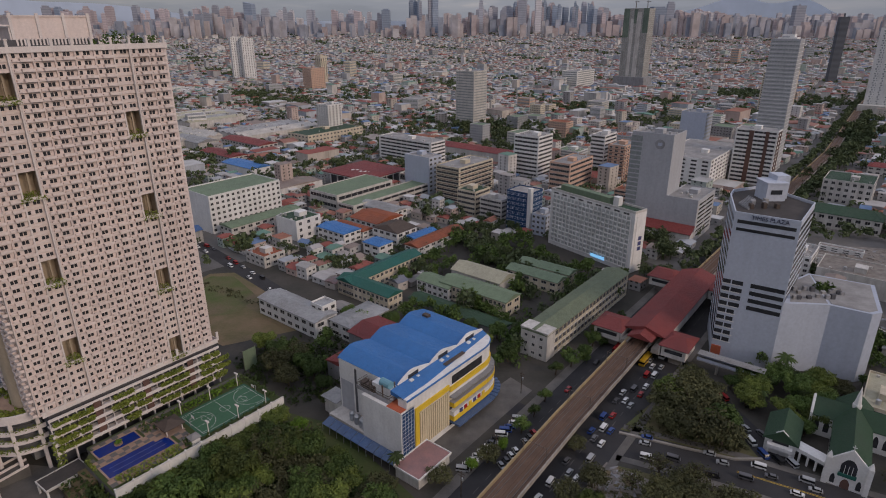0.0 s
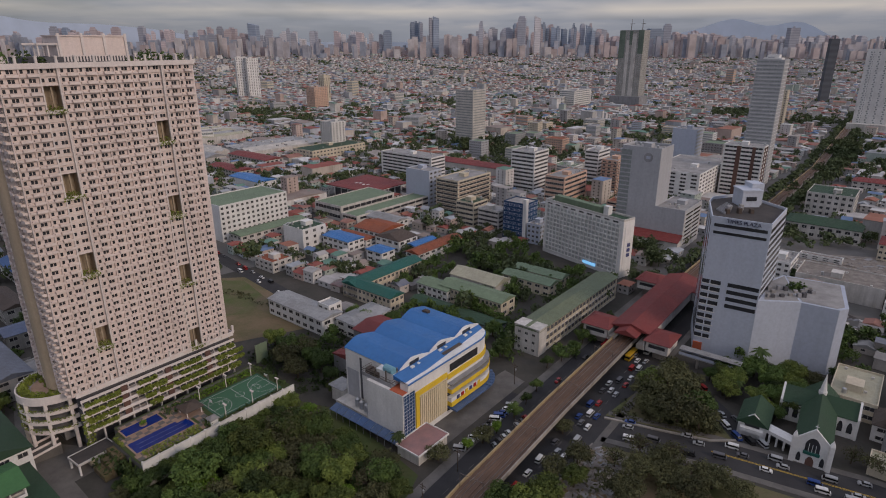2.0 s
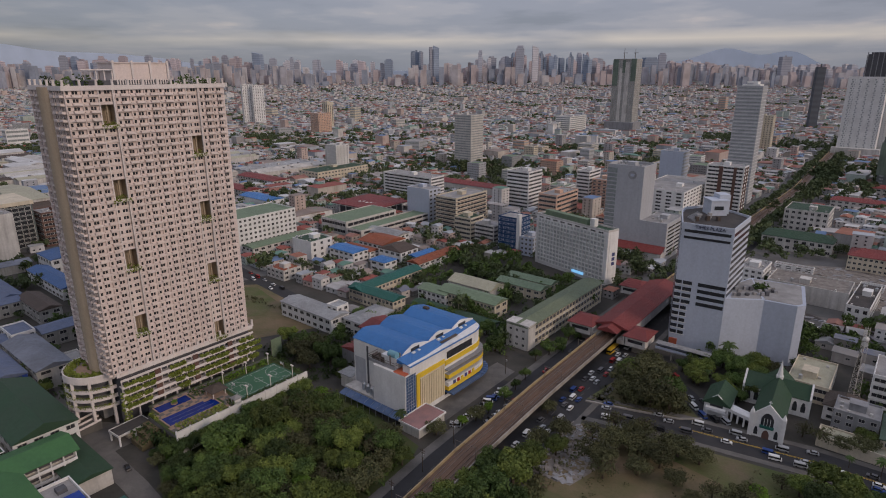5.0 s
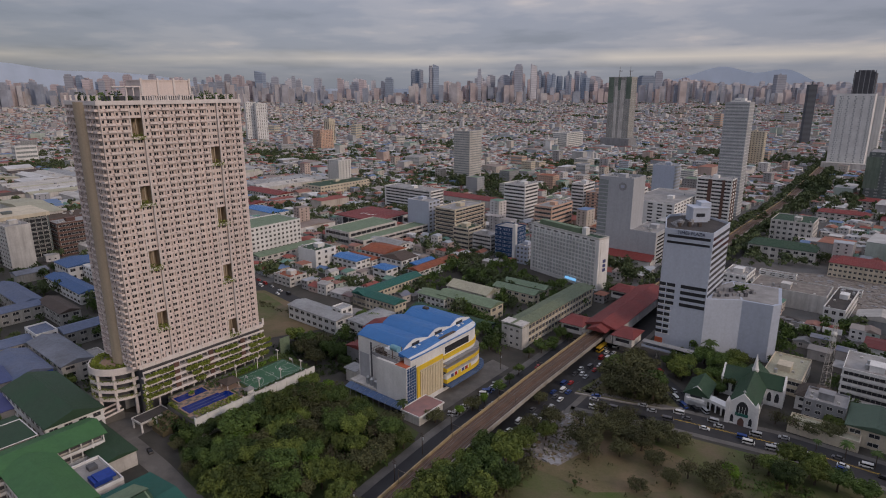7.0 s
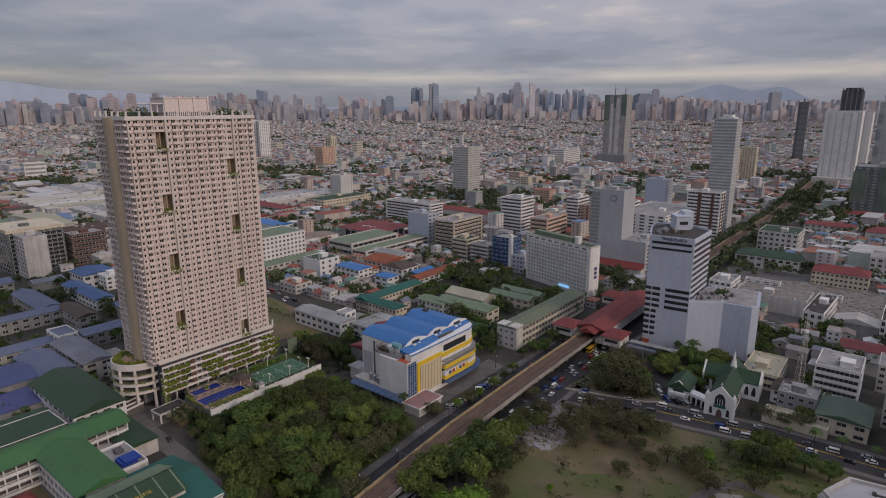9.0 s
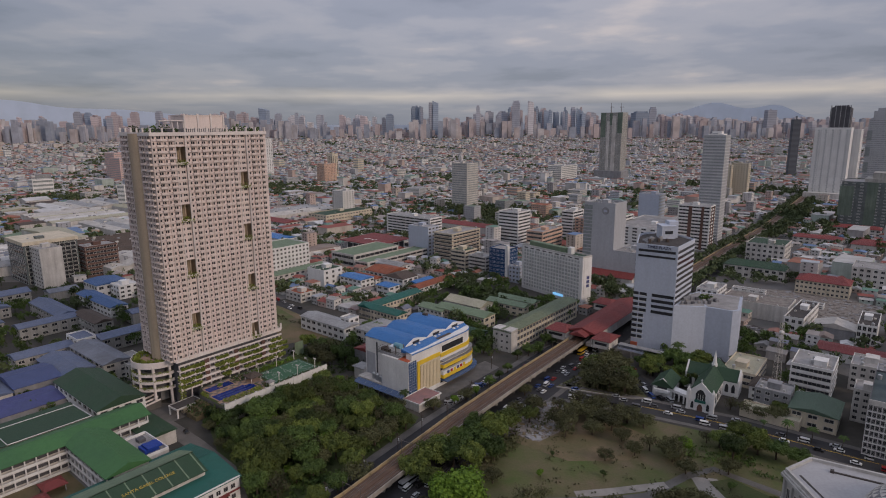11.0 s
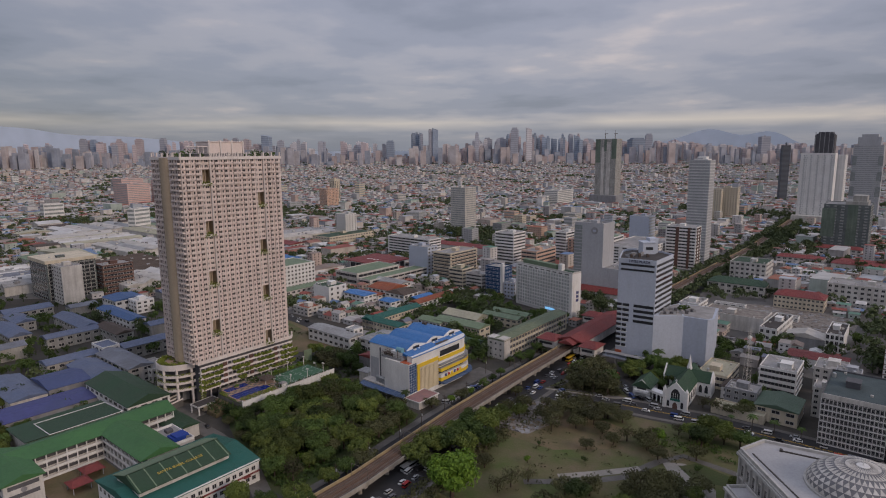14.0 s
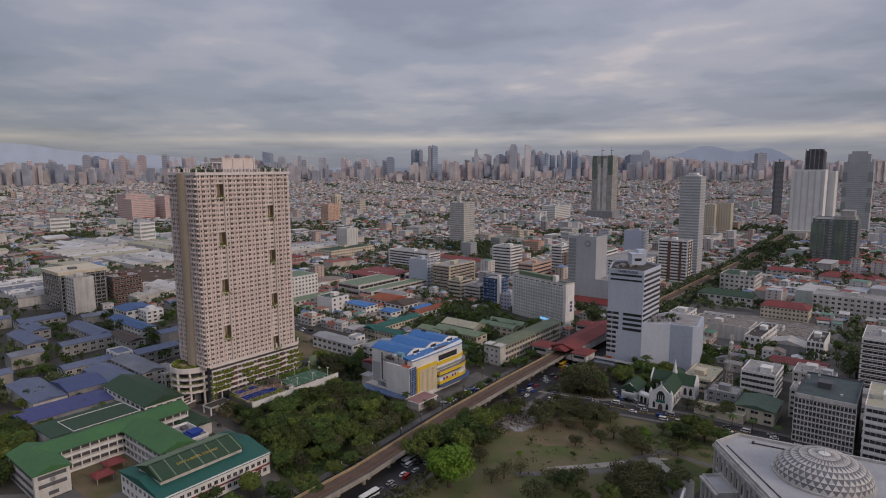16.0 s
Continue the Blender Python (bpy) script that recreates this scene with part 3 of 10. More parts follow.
def ribbon(pts, w0, w1):
    """Outline of a strip from w0 to w1 metres right of a line."""
    P = [Vector(p) for p in pts]
    left, right = [], []
    for i, p in enumerate(P):
        d = (P[min(i + 1, len(P) - 1)] - P[max(i - 1, 0)]).normalized()
        n = Vector((d.y, -d.x))
        left.append(p + n * w0)
        right.append(p + n * w1)
    return left, right


def road_strip(name, pts, w0, w1, z, m, label, category, thick=0.0, kind="structure"):
    left, right = ribbon(pts, w0, w1)
    s = Solid()
    for i in range(len(pts) - 1):
        quad = [tuple(left[i]), tuple(right[i]), tuple(right[i + 1]), tuple(left[i + 1])]
        if thick:
            s.prism(quad, z - thick, z)
        else:
            s.add([(x, y, z) for x, y in quad], [(0, 1, 2, 3)])
    return single(name, s, m, Matrix(), label, category, kind=kind)


LINE = [(-128, -40), (-78, 16), (-30, 76), (10, 136), (47, 186), (92, 244), (160, 329), (300, 500), (437, 664), (690, 1000), (1000, 1400)]
AVENUE = LINE
CROSS = [(52, 189), (66, 181), (102, 165), (146, 141), (186, 111), (250, 68), (330, 10)]
SIDE = [(118, 168), (112, 205), (106, 236)]
FIELD_ROAD = [(-330, 530), (-165, 386), (-83, 301), (-40, 262), (10, 216), (47, 187)]
TOWER_ROAD = [(-205, 235), (-160, 172), (-136, 150), (-110, 128), (-88, 107), (-70, 74), (-52, 48)]

road_strip("road_avenue_far", AVENUE[7:], -9, 9, 0.05, "asphalt", "narrower asphalt avenue under the distant viaduct", "road")
road_strip("road_avenue", AVENUE[:8], -17, 19, 0.05, "asphalt", "wide asphalt avenue under the rail viaduct", "road")
road_strip("road_cross", CROSS, -8, 8, 0.06, "asphalt", "asphalt street passing the church and park", "road")
road_strip("road_side", SIDE, -6, 6, 0.065, "asphalt", "short asphalt street beside the triangular park", "road")
road_strip("road_field", FIELD_ROAD, -5, 5, 0.055, "asphalt", "narrow busy street along the bare field", "road")
road_strip("road_tower", TOWER_ROAD, -4, 4, 0.07, "paving", "pale driveway between tower and green-roofed school", "road")
for w0, w1, nm in ((-21, -17, "pavement_west"), (19, 22, "pavement_east")):
    road_strip(nm, AVENUE[1:8], w0, w1, 0.17, "paving", "raised worn concrete pavement along the avenue", "pavement", 0.17)
road_strip("pavement_church", CROSS[1:], -11, -8, 0.17, "paving", "raised concrete pavement in front of the church", "pavement", 0.17)
road_strip("pavement_park", CROSS[1:], 8, 11, 0.17, "paving", "raised concrete pavement along the park edge", "pavement", 0.17)
for off in (-11.5, 8.6, 12):
    left, right = ribbon(AVENUE[1:8], off, off + 0.18)
    s = Solid()
    for i in range(len(left) - 1):
        seg = left[i + 1] - left[i]
        k = int(seg.length / 7)
        for j in range(k):
            p, q = left[i] + seg * (j / k), left[i] + seg * ((j + 0.45) / k)
            e = (right[i] - left[i])
            s.add([(p.x, p.y, 0.075), (p.x + e.x, p.y + e.y, 0.075), (q.x + e.x, q.y + e.y, 0.075), (q.x, q.y, 0.075)], [(0, 1, 2, 3)])
    single("lane_line", s, "paving", Matrix(), "worn dashed lane line on the avenue", "road marking", kind="structure")
for off in (-0.35, 0.15):
    road_strip("centre_line", CROSS[2:6], off, off + 0.2, 0.085, "line_yellow", "double yellow centre line on the street", "road marking")

patch("park_lawn", [(0, 95), (28, 132), (62, 168), (100, 152), (142, 128), (178, 100), (120, 70), (90, 40), (20, 30), (-30, 40)], 0.04, "grass", "park ground of dry grass and brown soil", "park")
patch("park_soil", [(36, 128), (60, 160), (86, 148), (104, 128), (84, 112), (58, 112)], 0.065, "soil", "bare brown soil in the park", "park")
patch("rubble_ground", [(32, 138), (58, 170), (72, 160), (66, 142), (48, 128)], 0.09, "rubble", "heap-strewn pale rubble ground beside the avenue", "ground")
patch("triangle_park", [(68, 188), (110, 228), (113, 172), (104, 172)], 0.12, "grass", "triangular traffic island with dry grass", "park", 0.1)
road_strip("park_path", [(40, 84), (70, 84.5), (84, 87), (104, 100), (118, 105), (138, 86), (146, 70)], -2, 2, 0.10, "paving", "worn curved concrete park path", "path")
road_strip("park_walk", [(56, 88), (72, 90), (94, 94)], -2.2, 2.2, 0.14, "pathway", "pale straight concrete walk across the park", "path", 0.1)
patch("museum_forecourt", [(106, 100), (116, 98), (120, 76), (112, 58), (104, 62)], 0.085, "pathway", "pale paved forecourt beside the museum", "forecourt")
road_strip("island_kerb", [(67, 186), (86, 178), (104, 171), (114, 171)], -0.5, 0.5, 0.6, "pathway", "low pale kerb wall of the traffic island", "kerb", 0.6)
patch("quarter_ground", [(-120, 70), (-150, 150), (-165, 330), (-60, 420), (90, 420), (200, 260), (320, 60), (160, -20), (60, 20), (-30, 30)], 0.02, "street_ground", "dark worn ground between streets and buildings", "ground")
patch("campus_ground", [(-160, 70), (-150, 150), (-160, 330), (-260, 420), (-420, 420), (-420, 60)], 0.03, "street_ground", "dark shaded ground between the blue-roofed school halls", "ground")
patch("park_garden", [(112, 96), (122, 98), (133, 84), (128, 78), (114, 84)], 0.13, "lawn", "oval green lawn inside the park path", "lawn")
patch("field", [(-152, 322), (-144, 340), (-128, 342), (-84, 294), (-68, 270), (-106, 252), (-128, 268)], 0.05, "soil", "bare brown sports field", "field")
patch("field_grass", [(-148, 322), (-142, 336), (-128, 336), (-104, 306), (-112, 286), (-132, 280)], 0.075, "grass", "worn green grass on the field", "field")
patch("forest_floor", [(-112, 148), (-72, 203), (-42, 192), (-8, 152), (-22, 110), (-52, 66), (-72, 82), (-92, 112)], 0.03, "lawn", "shaded leafy ground under the grove", "ground")
patch("car_park", [(-2, 164), (38, 214), (30, 224), (-14, 176)], 0.075, "paving", "worn concrete car park before the blue-roofed store", "car park")


def viaduct():
    t = thing("rail_viaduct", 0, 0, 0, 0, "elevated concrete rail viaduct with rusty track bed", "viaduct", kind="structure")

    def strip(name, w0, w1, z0, z1, m, label=""):
        left, right = ribbon(LINE, w0, w1)
        s = Solid()
        for i in range(len(LINE) - 1):
            s.prism([tuple(left[i]), tuple(right[i]), tuple(right[i + 1]), tuple(left[i + 1])], z0, z1)
        part(name, s, m, t, label)

    strip("deck_slab", -5.0, 5.0, 5.2, 6.3, "concrete")
    strip("girder", -3.2, 3.2, 4.0, 5.2, "concrete")
    strip("track_bed", -4.6, 4.6, 6.3, 6.45, "ballast", "rust-brown track bed")
    strip("parapet", -5.2, -4.75, 5.6, 7.6, "parapet", "yellowed concrete parapet")
    strip("parapet", 4.75, 5.2, 5.6, 7.4, "concrete", "grey concrete parapet")
    strip("walkway", -0.35, 0.35, 6.45, 6.68, "ballast")
    for w in (-3.2, -1.75, 1.75, 3.2):
        strip("rail", w - 0.08, w + 0.08, 6.45, 6.65, "steel")
    col = Solid().cyl(0, 0, 1.0, 0, 3.4, 12).box(-3.6, 3.6, -1.0, 1.0, 3.3, 4.0).mesh("pier", "concrete")
    mast = Solid().cyl(-4.4, 0, 0.11, 6.4, 12.6, 6).cyl(4.4, 0, 0.11, 6.4, 12.6, 6).box(-4.4, 4.4, -0.07, 0.07, 12.2, 12.36).mesh("catenary_mast", "steel")
    run, count = 8.0, 0
    for i in range(len(LINE) - 1):
        p, q = Vector(LINE[i]), Vector(LINE[i + 1])
        d, n = (q - p), (q - p).normalized()
        pos = run
        while pos < d.length and count < 52:
            c = p + n * pos
            m = pose(c.x, c.y, 0, 0, 0, -math.degrees(math.atan2(n.x, n.y)))
            part("pier", col, None, t, at=m)
            if count % 2 == 0 and not 88 < c.x < 160:
                part("catenary_mast", mast, None, t, at=m)
            count += 1
            pos += 18.0
        run = pos - d.length


viaduct()
for a, b in zip(LINE, LINE[1:]):
    d = Vector(b) - Vector(a)
    ang = math.degrees(math.atan2(d.x, d.y))
    u, v = uv(ang)
    c = Vector(a) + v * 21
    take(c.x, c.y, d.length, 42, ang, 1)


def station():
    """Red-roofed station astride the viaduct, with four stair wings."""
    u, v = uv(GRID - 1)
    t = thing("rail_station", 90.5, 239.5, 0, -(GRID - 1), "elevated rail station with long dull red roofs", "station")
    part("platform", Solid().box(-9, -5.4, 0, 92, 5.0, 7.3).box(5.4, 9, 0, 92, 5.0, 7.3), "concrete", t)
    part("side_wall", Solid().box(-9.2, -8.9, 0, 92, 5.0, 10.2), "offwhite", t)
    part("side_wall", Solid().box(8.9, 9.2, 0, 92, 5.0, 10.2), "offwhite", t)
    body = Solid().gable(-9.2, 9.2, 6, 92, 11.4, 3.0, "y", 0.0, 0.8)
    part("roof", body, "roof_red", t, "long dull red platform roof")
    part("entrance_roof", Solid().gable(-5.4, 5.4, -1, 9, 10.8, 2.6, "y", 0, 0.3), "roof_red", t)
    for sx in (-1, 1):
        for y0, ln in ((0, 16), (74, 16)):
            x0, x1 = (9.2, 21) if sx > 0 else (-23, -9.2)
            part("wing_roof", Solid().gable(x0, x1, y0, y0 + ln, 10.6, 2.6, "x", 4.0, 0.7), "roof_red", t)
            part("wing_wall", Solid().box(x0 + 0.6, x1 - 0.6, y0 + 0.6, y0 + ln - 0.6, 5.0, 10.3), "offwhite", t)
            part("wing_window", Solid().box(x0 + 2, x1 - 2, y0 + 0.5, y0 + 0.62, 7.2, 8.9), "glass", t)
            part("stair", Solid().box(x0 + 3, x1 - 3, y0 + 5, y0 + 9, 0, 5.0), "concrete", t)
    for k in range(8):
        yy = 14 + k * 9.2
        part("roof_patch", Solid().add([(-6.6, yy, 12.28), (-2.4, yy, 13.54), (-2.4, yy + 4.5, 13.54), (-6.6, yy + 4.5, 12.28), (-6.6, yy, 12.18), (-2.4, yy, 13.44), (-2.4, yy + 4.5, 13.44), (-6.6, yy + 4.5, 12.18)], [(0, 1, 2, 3), (0, 4, 5, 1), (1, 5, 6, 2), (2, 6, 7, 3), (3, 7, 4, 0)]), "roof_brown", t, "dull brown-grey roof patch")
    # footbridge to the office tower
    f = thing("footbridge", 90.5 + u.x * 8 + v.x * 24, 239.5 + u.y * 8 + v.y * 24, 0, -(GRID - 1), "covered grey footbridge from station to office tower", "footbridge")
    part("deck", Solid().box(0, 27, -2, 2, 5.2, 5.7), "grey", f)
    part("roof", Solid().box(0, 27, -2.3, 2.3, 8.4, 8.6), "roof_sheet", f)
    for y in (-2, 1.85):
        part("railing", Solid().box(0, 27, y, y + 0.15, 5.7, 6.9), "slate", f)
    for x in (0.5, 9, 18, 26):
        for y in (-1.9, 1.75):
            part("post", Solid().box(x, x + 0.2, y, y + 0.15, 5.7, 8.4), "grey", f)
    for x in (8, 20):
        part("pier", Solid().box(x, x + 0.9, -0.8, 0.8, 0, 5.2), "concrete", f)


station()

# ---- residential tower ----
GX, GY = -131.1, 161.9  # corner of the garden deck
TX, TY, TA, TB, TZ0, TZ1, ROWS, BAYS = -133.1, 163.5, 62.5, 30.5, 25.0, 138.6, 40, 11
FH = (TZ1 - TZ0) / ROWS
BW = TA / BAYS


def bay_shape(w, s=None, oy=0.0, oz=0.0, turn=None):
    """Wall panel, balcony and air-conditioner ledge of one flat, facing +x."""
    s = s or Solid()
    s0 = len(s.v)
    s.box(-0.12, 0.0, 0, w, 0, FH)                             # panel
    s.box(-0.1, 0.8, 0, 0.28, 0, FH)                           # pier
    s.box(0.0, 0.75, 0.28, w, -0.14, 0.13)                     # floor edge
    s.box(0.0, 1.35, w * 0.42, w * 0.97, -0.06, 0.1)            # balcony slab
    s.box(1.25, 1.36, w * 0.42, w * 0.97, 0.1, 0.84)            # balcony front
    s.box(0.0, 1.25, w * 0.42, w * 0.42 + 0.1, 0.1, 0.84)
    s.box(0.0, 1.25, w * 0.97 - 0.1, w * 0.97, 0.1, 0.84)
    s.box(0.0, 0.72, w * 0.1, w * 0.36, 0.15, 0.62)             # ledge
    for i in range(s0, len(s.v)):
        x, y, z = s.v[i]
        s.v[i] = (x, y + oy, z + oz) if turn is None else turn(x, y + oy, z + oz)
    return s


def lights_shape(w, s=None, oy=0.0, oz=0.0, turn=None):
    """The single and the double window of one flat in one painted strip."""
    s = s or Solid()
    s0 = len(s.v)
    ys = [w * 0.11, w * 0.14, w * 0.29, w * 0.49, w * 0.645, w * 0.675, w * 0.83, w * 0.855]
    pane_grid(s, ys, [0.92, 1.0, 2.2, 2.3], {(1, 1), (3, 1), (5, 1)}, 0.10, 0.13, -0.05)
    for i in range(s0, len(s.v)):
        x, y, z = s.v[i]
        s.v[i] = (x, y + oy, z + oz) if turn is None else turn(x, y + oy, z + oz)
    return s


def leaf_mass(s, x0, x1, y0, y1, z0, z1, n, rng, size=0.5):
    """Hanging plants as many small tilted leaf cards."""
    for _ in range(n):
        c = Vector((rng.uniform(x0, x1), rng.uniform(y0, y1), rng.uniform(z0, z1)))
        a = Vector((rng.gauss(0, 1), rng.gauss(0, 1), rng.gauss(0, 1))).normalized()
        b = a.cross(Vector((rng.gauss(0, 1), rng.gauss(0, 1), rng.gauss(0, 1)))).normalized()
        r = size * rng.uniform(0.5, 1.1)
        s.add([tuple(c - a * r), tuple(c + b * r * 0.6), tuple(c + a * r), tuple(c - b * r * 0.6)], [(0, 1, 2, 3)])
    return s


def tower():
    rng = random.Random(5)
    take(TX, TY, TA + 6, TB + 6, GRID, 10)
    t = thing("residential_tower", TX, TY, 0, -GRID, "tall pale pink apartment tower with rows of balconies", "apartment tower")
    # voids: sky gardens three storeys high in two bays
    voids = {2: (2, 12, 22, 32), 8: (7, 17, 27, 37)}

    def empty(bay, row):
        return any(v <= row < v + 3 for v in voids.get(bay, ()))

    # core walls, split so that the gardens are real hollows
    for bay in range(BAYS):
        core = Solid()
        y0, y1 = bay * BW, (bay + 1) * BW
        if bay in voids:
            core.box(-TB + 0.2, -5.0, y0, y1, TZ0, TZ1)
            z = TZ1
            for v in voids[bay]:
                top = TZ1 - v * FH
                core.box(-5.0, -0.7, y0, y1, top, z)
                z = max(TZ0, top - 3 * FH)
            core.box(-5.0, -0.7, y0, y1, TZ0, z) if z > TZ0 + 0.1 else None
        else:
            core.box(-TB + 0.2, -0.12, y0, y1, TZ0, TZ1)
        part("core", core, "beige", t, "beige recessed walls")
    bay_me, lit_me = bay_shape(BW).mesh("balcony", "tower"), lights_shape(BW).mesh("window", "tower", "glass")
    flush = Solid().box(-0.75, -0.68, 0.3, BW - 0.3, 0, FH).box(-0.68, -0.3, 0.3, BW - 0.3, -0.1, 0.75).mesh("recessed_panel", "tower")
    rest, rest_w, made = Solid(), Solid(), 0
    for row in range(ROWS):
        z = TZ1 - (row + 1) * FH
        for bay in range(BAYS):
            if empty(bay, row):
                continue
            if bay in voids:
                part("recessed_panel", flush, None, t, at=pose(0, bay * BW, z))
                if made < 300:
                    part("window", lit_me, None, t, at=pose(-0.66, bay * BW, z))
                else:
                    lights_shape(BW, rest_w, bay * BW, z, lambda px, py, pz: (px - 0.66, py, pz))
                continue
            if made < 300:
                part("balcony", bay_me, None, t, at=pose(0, bay * BW, z))
                part("window", lit_me, None, t, at=pose(0, bay * BW, z))
                made += 1
            else:
                bay_shape(BW, rest, bay * BW, z)
                lights_shape(BW, rest_w, bay * BW, z)
    # end faces and back: flats on either side of a rounded lift core
    for row in range(ROWS):
        z = TZ1 - (row + 1) * FH
        for x0, w in ((-10.8, 5.4), (-5.4, 5.4), (-30.5, 4.9), (-25.6, 4.9)):
            def near(px, py, pz, x0=x0, w=w):
                return (x0 + py, -px, pz)

            def far(px, py, pz, x0=x0, w=w):
                return (x0 + w - py, TA + px, pz)
            bay_shape(w, rest, 0, z, near)
            lights_shape(w, rest_w, 0, z, near)
            bay_shape(w, rest, 0, z, far)
            lights_shape(w, rest_w, 0, z, far)
        for bay in range(BAYS):
            def back(px, py, pz):
                return (-TB - px, TA - py, pz)
            bay_shape(BW, rest, bay * BW, z, back)
            lights_shape(BW, rest_w, bay * BW, z, back)
    tagged(part("balcony_row", rest, "tower", t), kind="stuff")
    tagged(part("window_row", rest_w, ["tower", "glass"], t), kind="stuff")
    for y0, sgn in ((0, -1), (TA, 1)):
        arc = [(-15.7 - 4.9 * math.cos(math.pi * k / 12), y0 + sgn * 2.6 * math.sin(math.pi * k / 12)) for k in range(13)]
        if sgn > 0:
            arc = arc[::-1]
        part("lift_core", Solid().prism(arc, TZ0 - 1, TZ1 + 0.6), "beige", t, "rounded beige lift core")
    # frames, planters and plants of the sky gardens
    for bay, vs in voids.items():
        y0, y1 = bay * BW, (bay + 1) * BW
        for sgn in (y0, y1 - 0.45):
            part("garden_pilaster", Solid().box(-0.1, 0.62, sgn, sgn + 0.45, TZ0, TZ1), "tower_trim", t)
        for v in vs:
            zt, zb = TZ1 - v * FH, max(TZ0, TZ1 - (v + 3) * FH)
            part("garden_floor", Solid().box(-5.0, 1.1, y0 - 0.6, y1 + 0.6, zb - 0.25, zb + 0.05), "tower_trim", t)
            part("garden_parapet", Solid().box(0.9, 1.1, y0 - 0.6, y1 + 0.6, zb + 0.05, zb + 0.9), "tower_trim", t)
            part("garden_column", Solid().box(-2.2, -1.7, (y0 + y1) / 2 + 0.3, (y0 + y1) / 2 + 0.8, zb, zt), "beige", t)
            part("garden_plant", leaf_mass(leaf_mass(Solid(), -3, 1.0, y0 + 0.6, y1 - 0.6, zb + 0.2, zb + 2.2, 90, rng), 0.8, 1.6, y0 - 0.6, y1 + 0.6, zb - 0.4, zb + 1.0, 90, rng), "planter", t, "green hanging plants")
    # roof
    part("roof", Solid().box(-TB, 0.6, -0.6, TA + 0.6, TZ1, TZ1 + 0.3), "roofgrey", t)
    cornice = part("cornice", Solid().rim([(-TB - 0.9, -0.9), (0.9, -0.9), (0.9, TA + 0.9), (-TB - 0.9, TA + 0.9)], 0.5, TZ1 - 0.5, TZ1 + 1.2), "tower_trim", t)
    post = Solid().box(-0.35, 0.35, -0.35, 0.35, 0, 2.5).box(-0.5, 0.5, -0.5, 0.5, 2.5, 2.8).mesh("roof_post", "tower_trim")
    for k in range(BAYS + 1):
        for x in (0.5, -TB - 0.5):
            part("roof_post", post, None, cornice, at=pose(x, k * BW, TZ1 + 0.5))
    for x in (-6, -12, -18, -24):
        for y in (-0.5, TA + 0.5):
            part("roof_post", post, None, cornice, at=pose(x, y, TZ1 + 0.5))
    for cx, cy, r in ((-3, 3, 1.8), (-8, 2, 1.3), (-5, 9, 2.2), (-26, 4, 1.8), (-2.5, 14, 1.2), (-3, 46, 1.7), (-4, 49, 2.1), (-3, 56, 1.4), (-2, 60, 1.5), (-12, 57, 1.6), (-20, 3, 1.3), (-2, 41, 1.0)):
        part("roof_plant", leaf_mass(Solid(), cx - r, cx + r, cy - r, cy + r, TZ1 + 0.3, TZ1 + 0.3 + r * 2.2, 70, rng, 0.7), "leaf", t, "potted roof trees")
    part("crown_plinth", Solid().box(-23, -7, 11, 45, TZ1 + 0.3, TZ1 + 2.8), "darkgrey", t, "dark machine-room wall")
    crown = Solid().box(-22, -9, 22, 44, TZ1 + 2.8, TZ1 + 9.2)
    part("crown_box", crown.box(-22.4, -8.6, 21.6, 44.4, TZ1 + 9.2, TZ1 + 9.6), "tower", t, "pale screened machine room")
    for k in range(4):
        part("crown_fin", Solid().box(-8.9, -8.3, 21.8 + k * 7.2, 22.6 + k * 7.2, TZ1 + 0.3, TZ1 + 10.2), "tower_trim", t)
    for k in range(22):
        part("railing_bar", Solid().box(-6.6, -6.45, 22 + k, 22.5 + k, TZ1 + 1.2, TZ1 + 3.2), "tower_trim", t)
    for k in range(3):
        y = 15.6 + k * 2.9
        part("pergola_post", Solid().box(-9.4, -8.9, y, y + 0.4, TZ1 + 0.3, TZ1 + 6.6).box(-22, -21.5, y, y + 0.4, TZ1 + 0.3, TZ1 + 6.6).box(-22, -8.9, y, y + 0.4, TZ1 + 6.2, TZ1 + 6.6), "tower_trim", t)
    part("pergola_beam", Solid().box(-9.5, -8.8, 15.4, 22, TZ1 + 6.6, TZ1 + 7.0).box(-22.1, -21.4, 15.4, 22, TZ1 + 6.6, TZ1 + 7.0), "tower_trim", t)


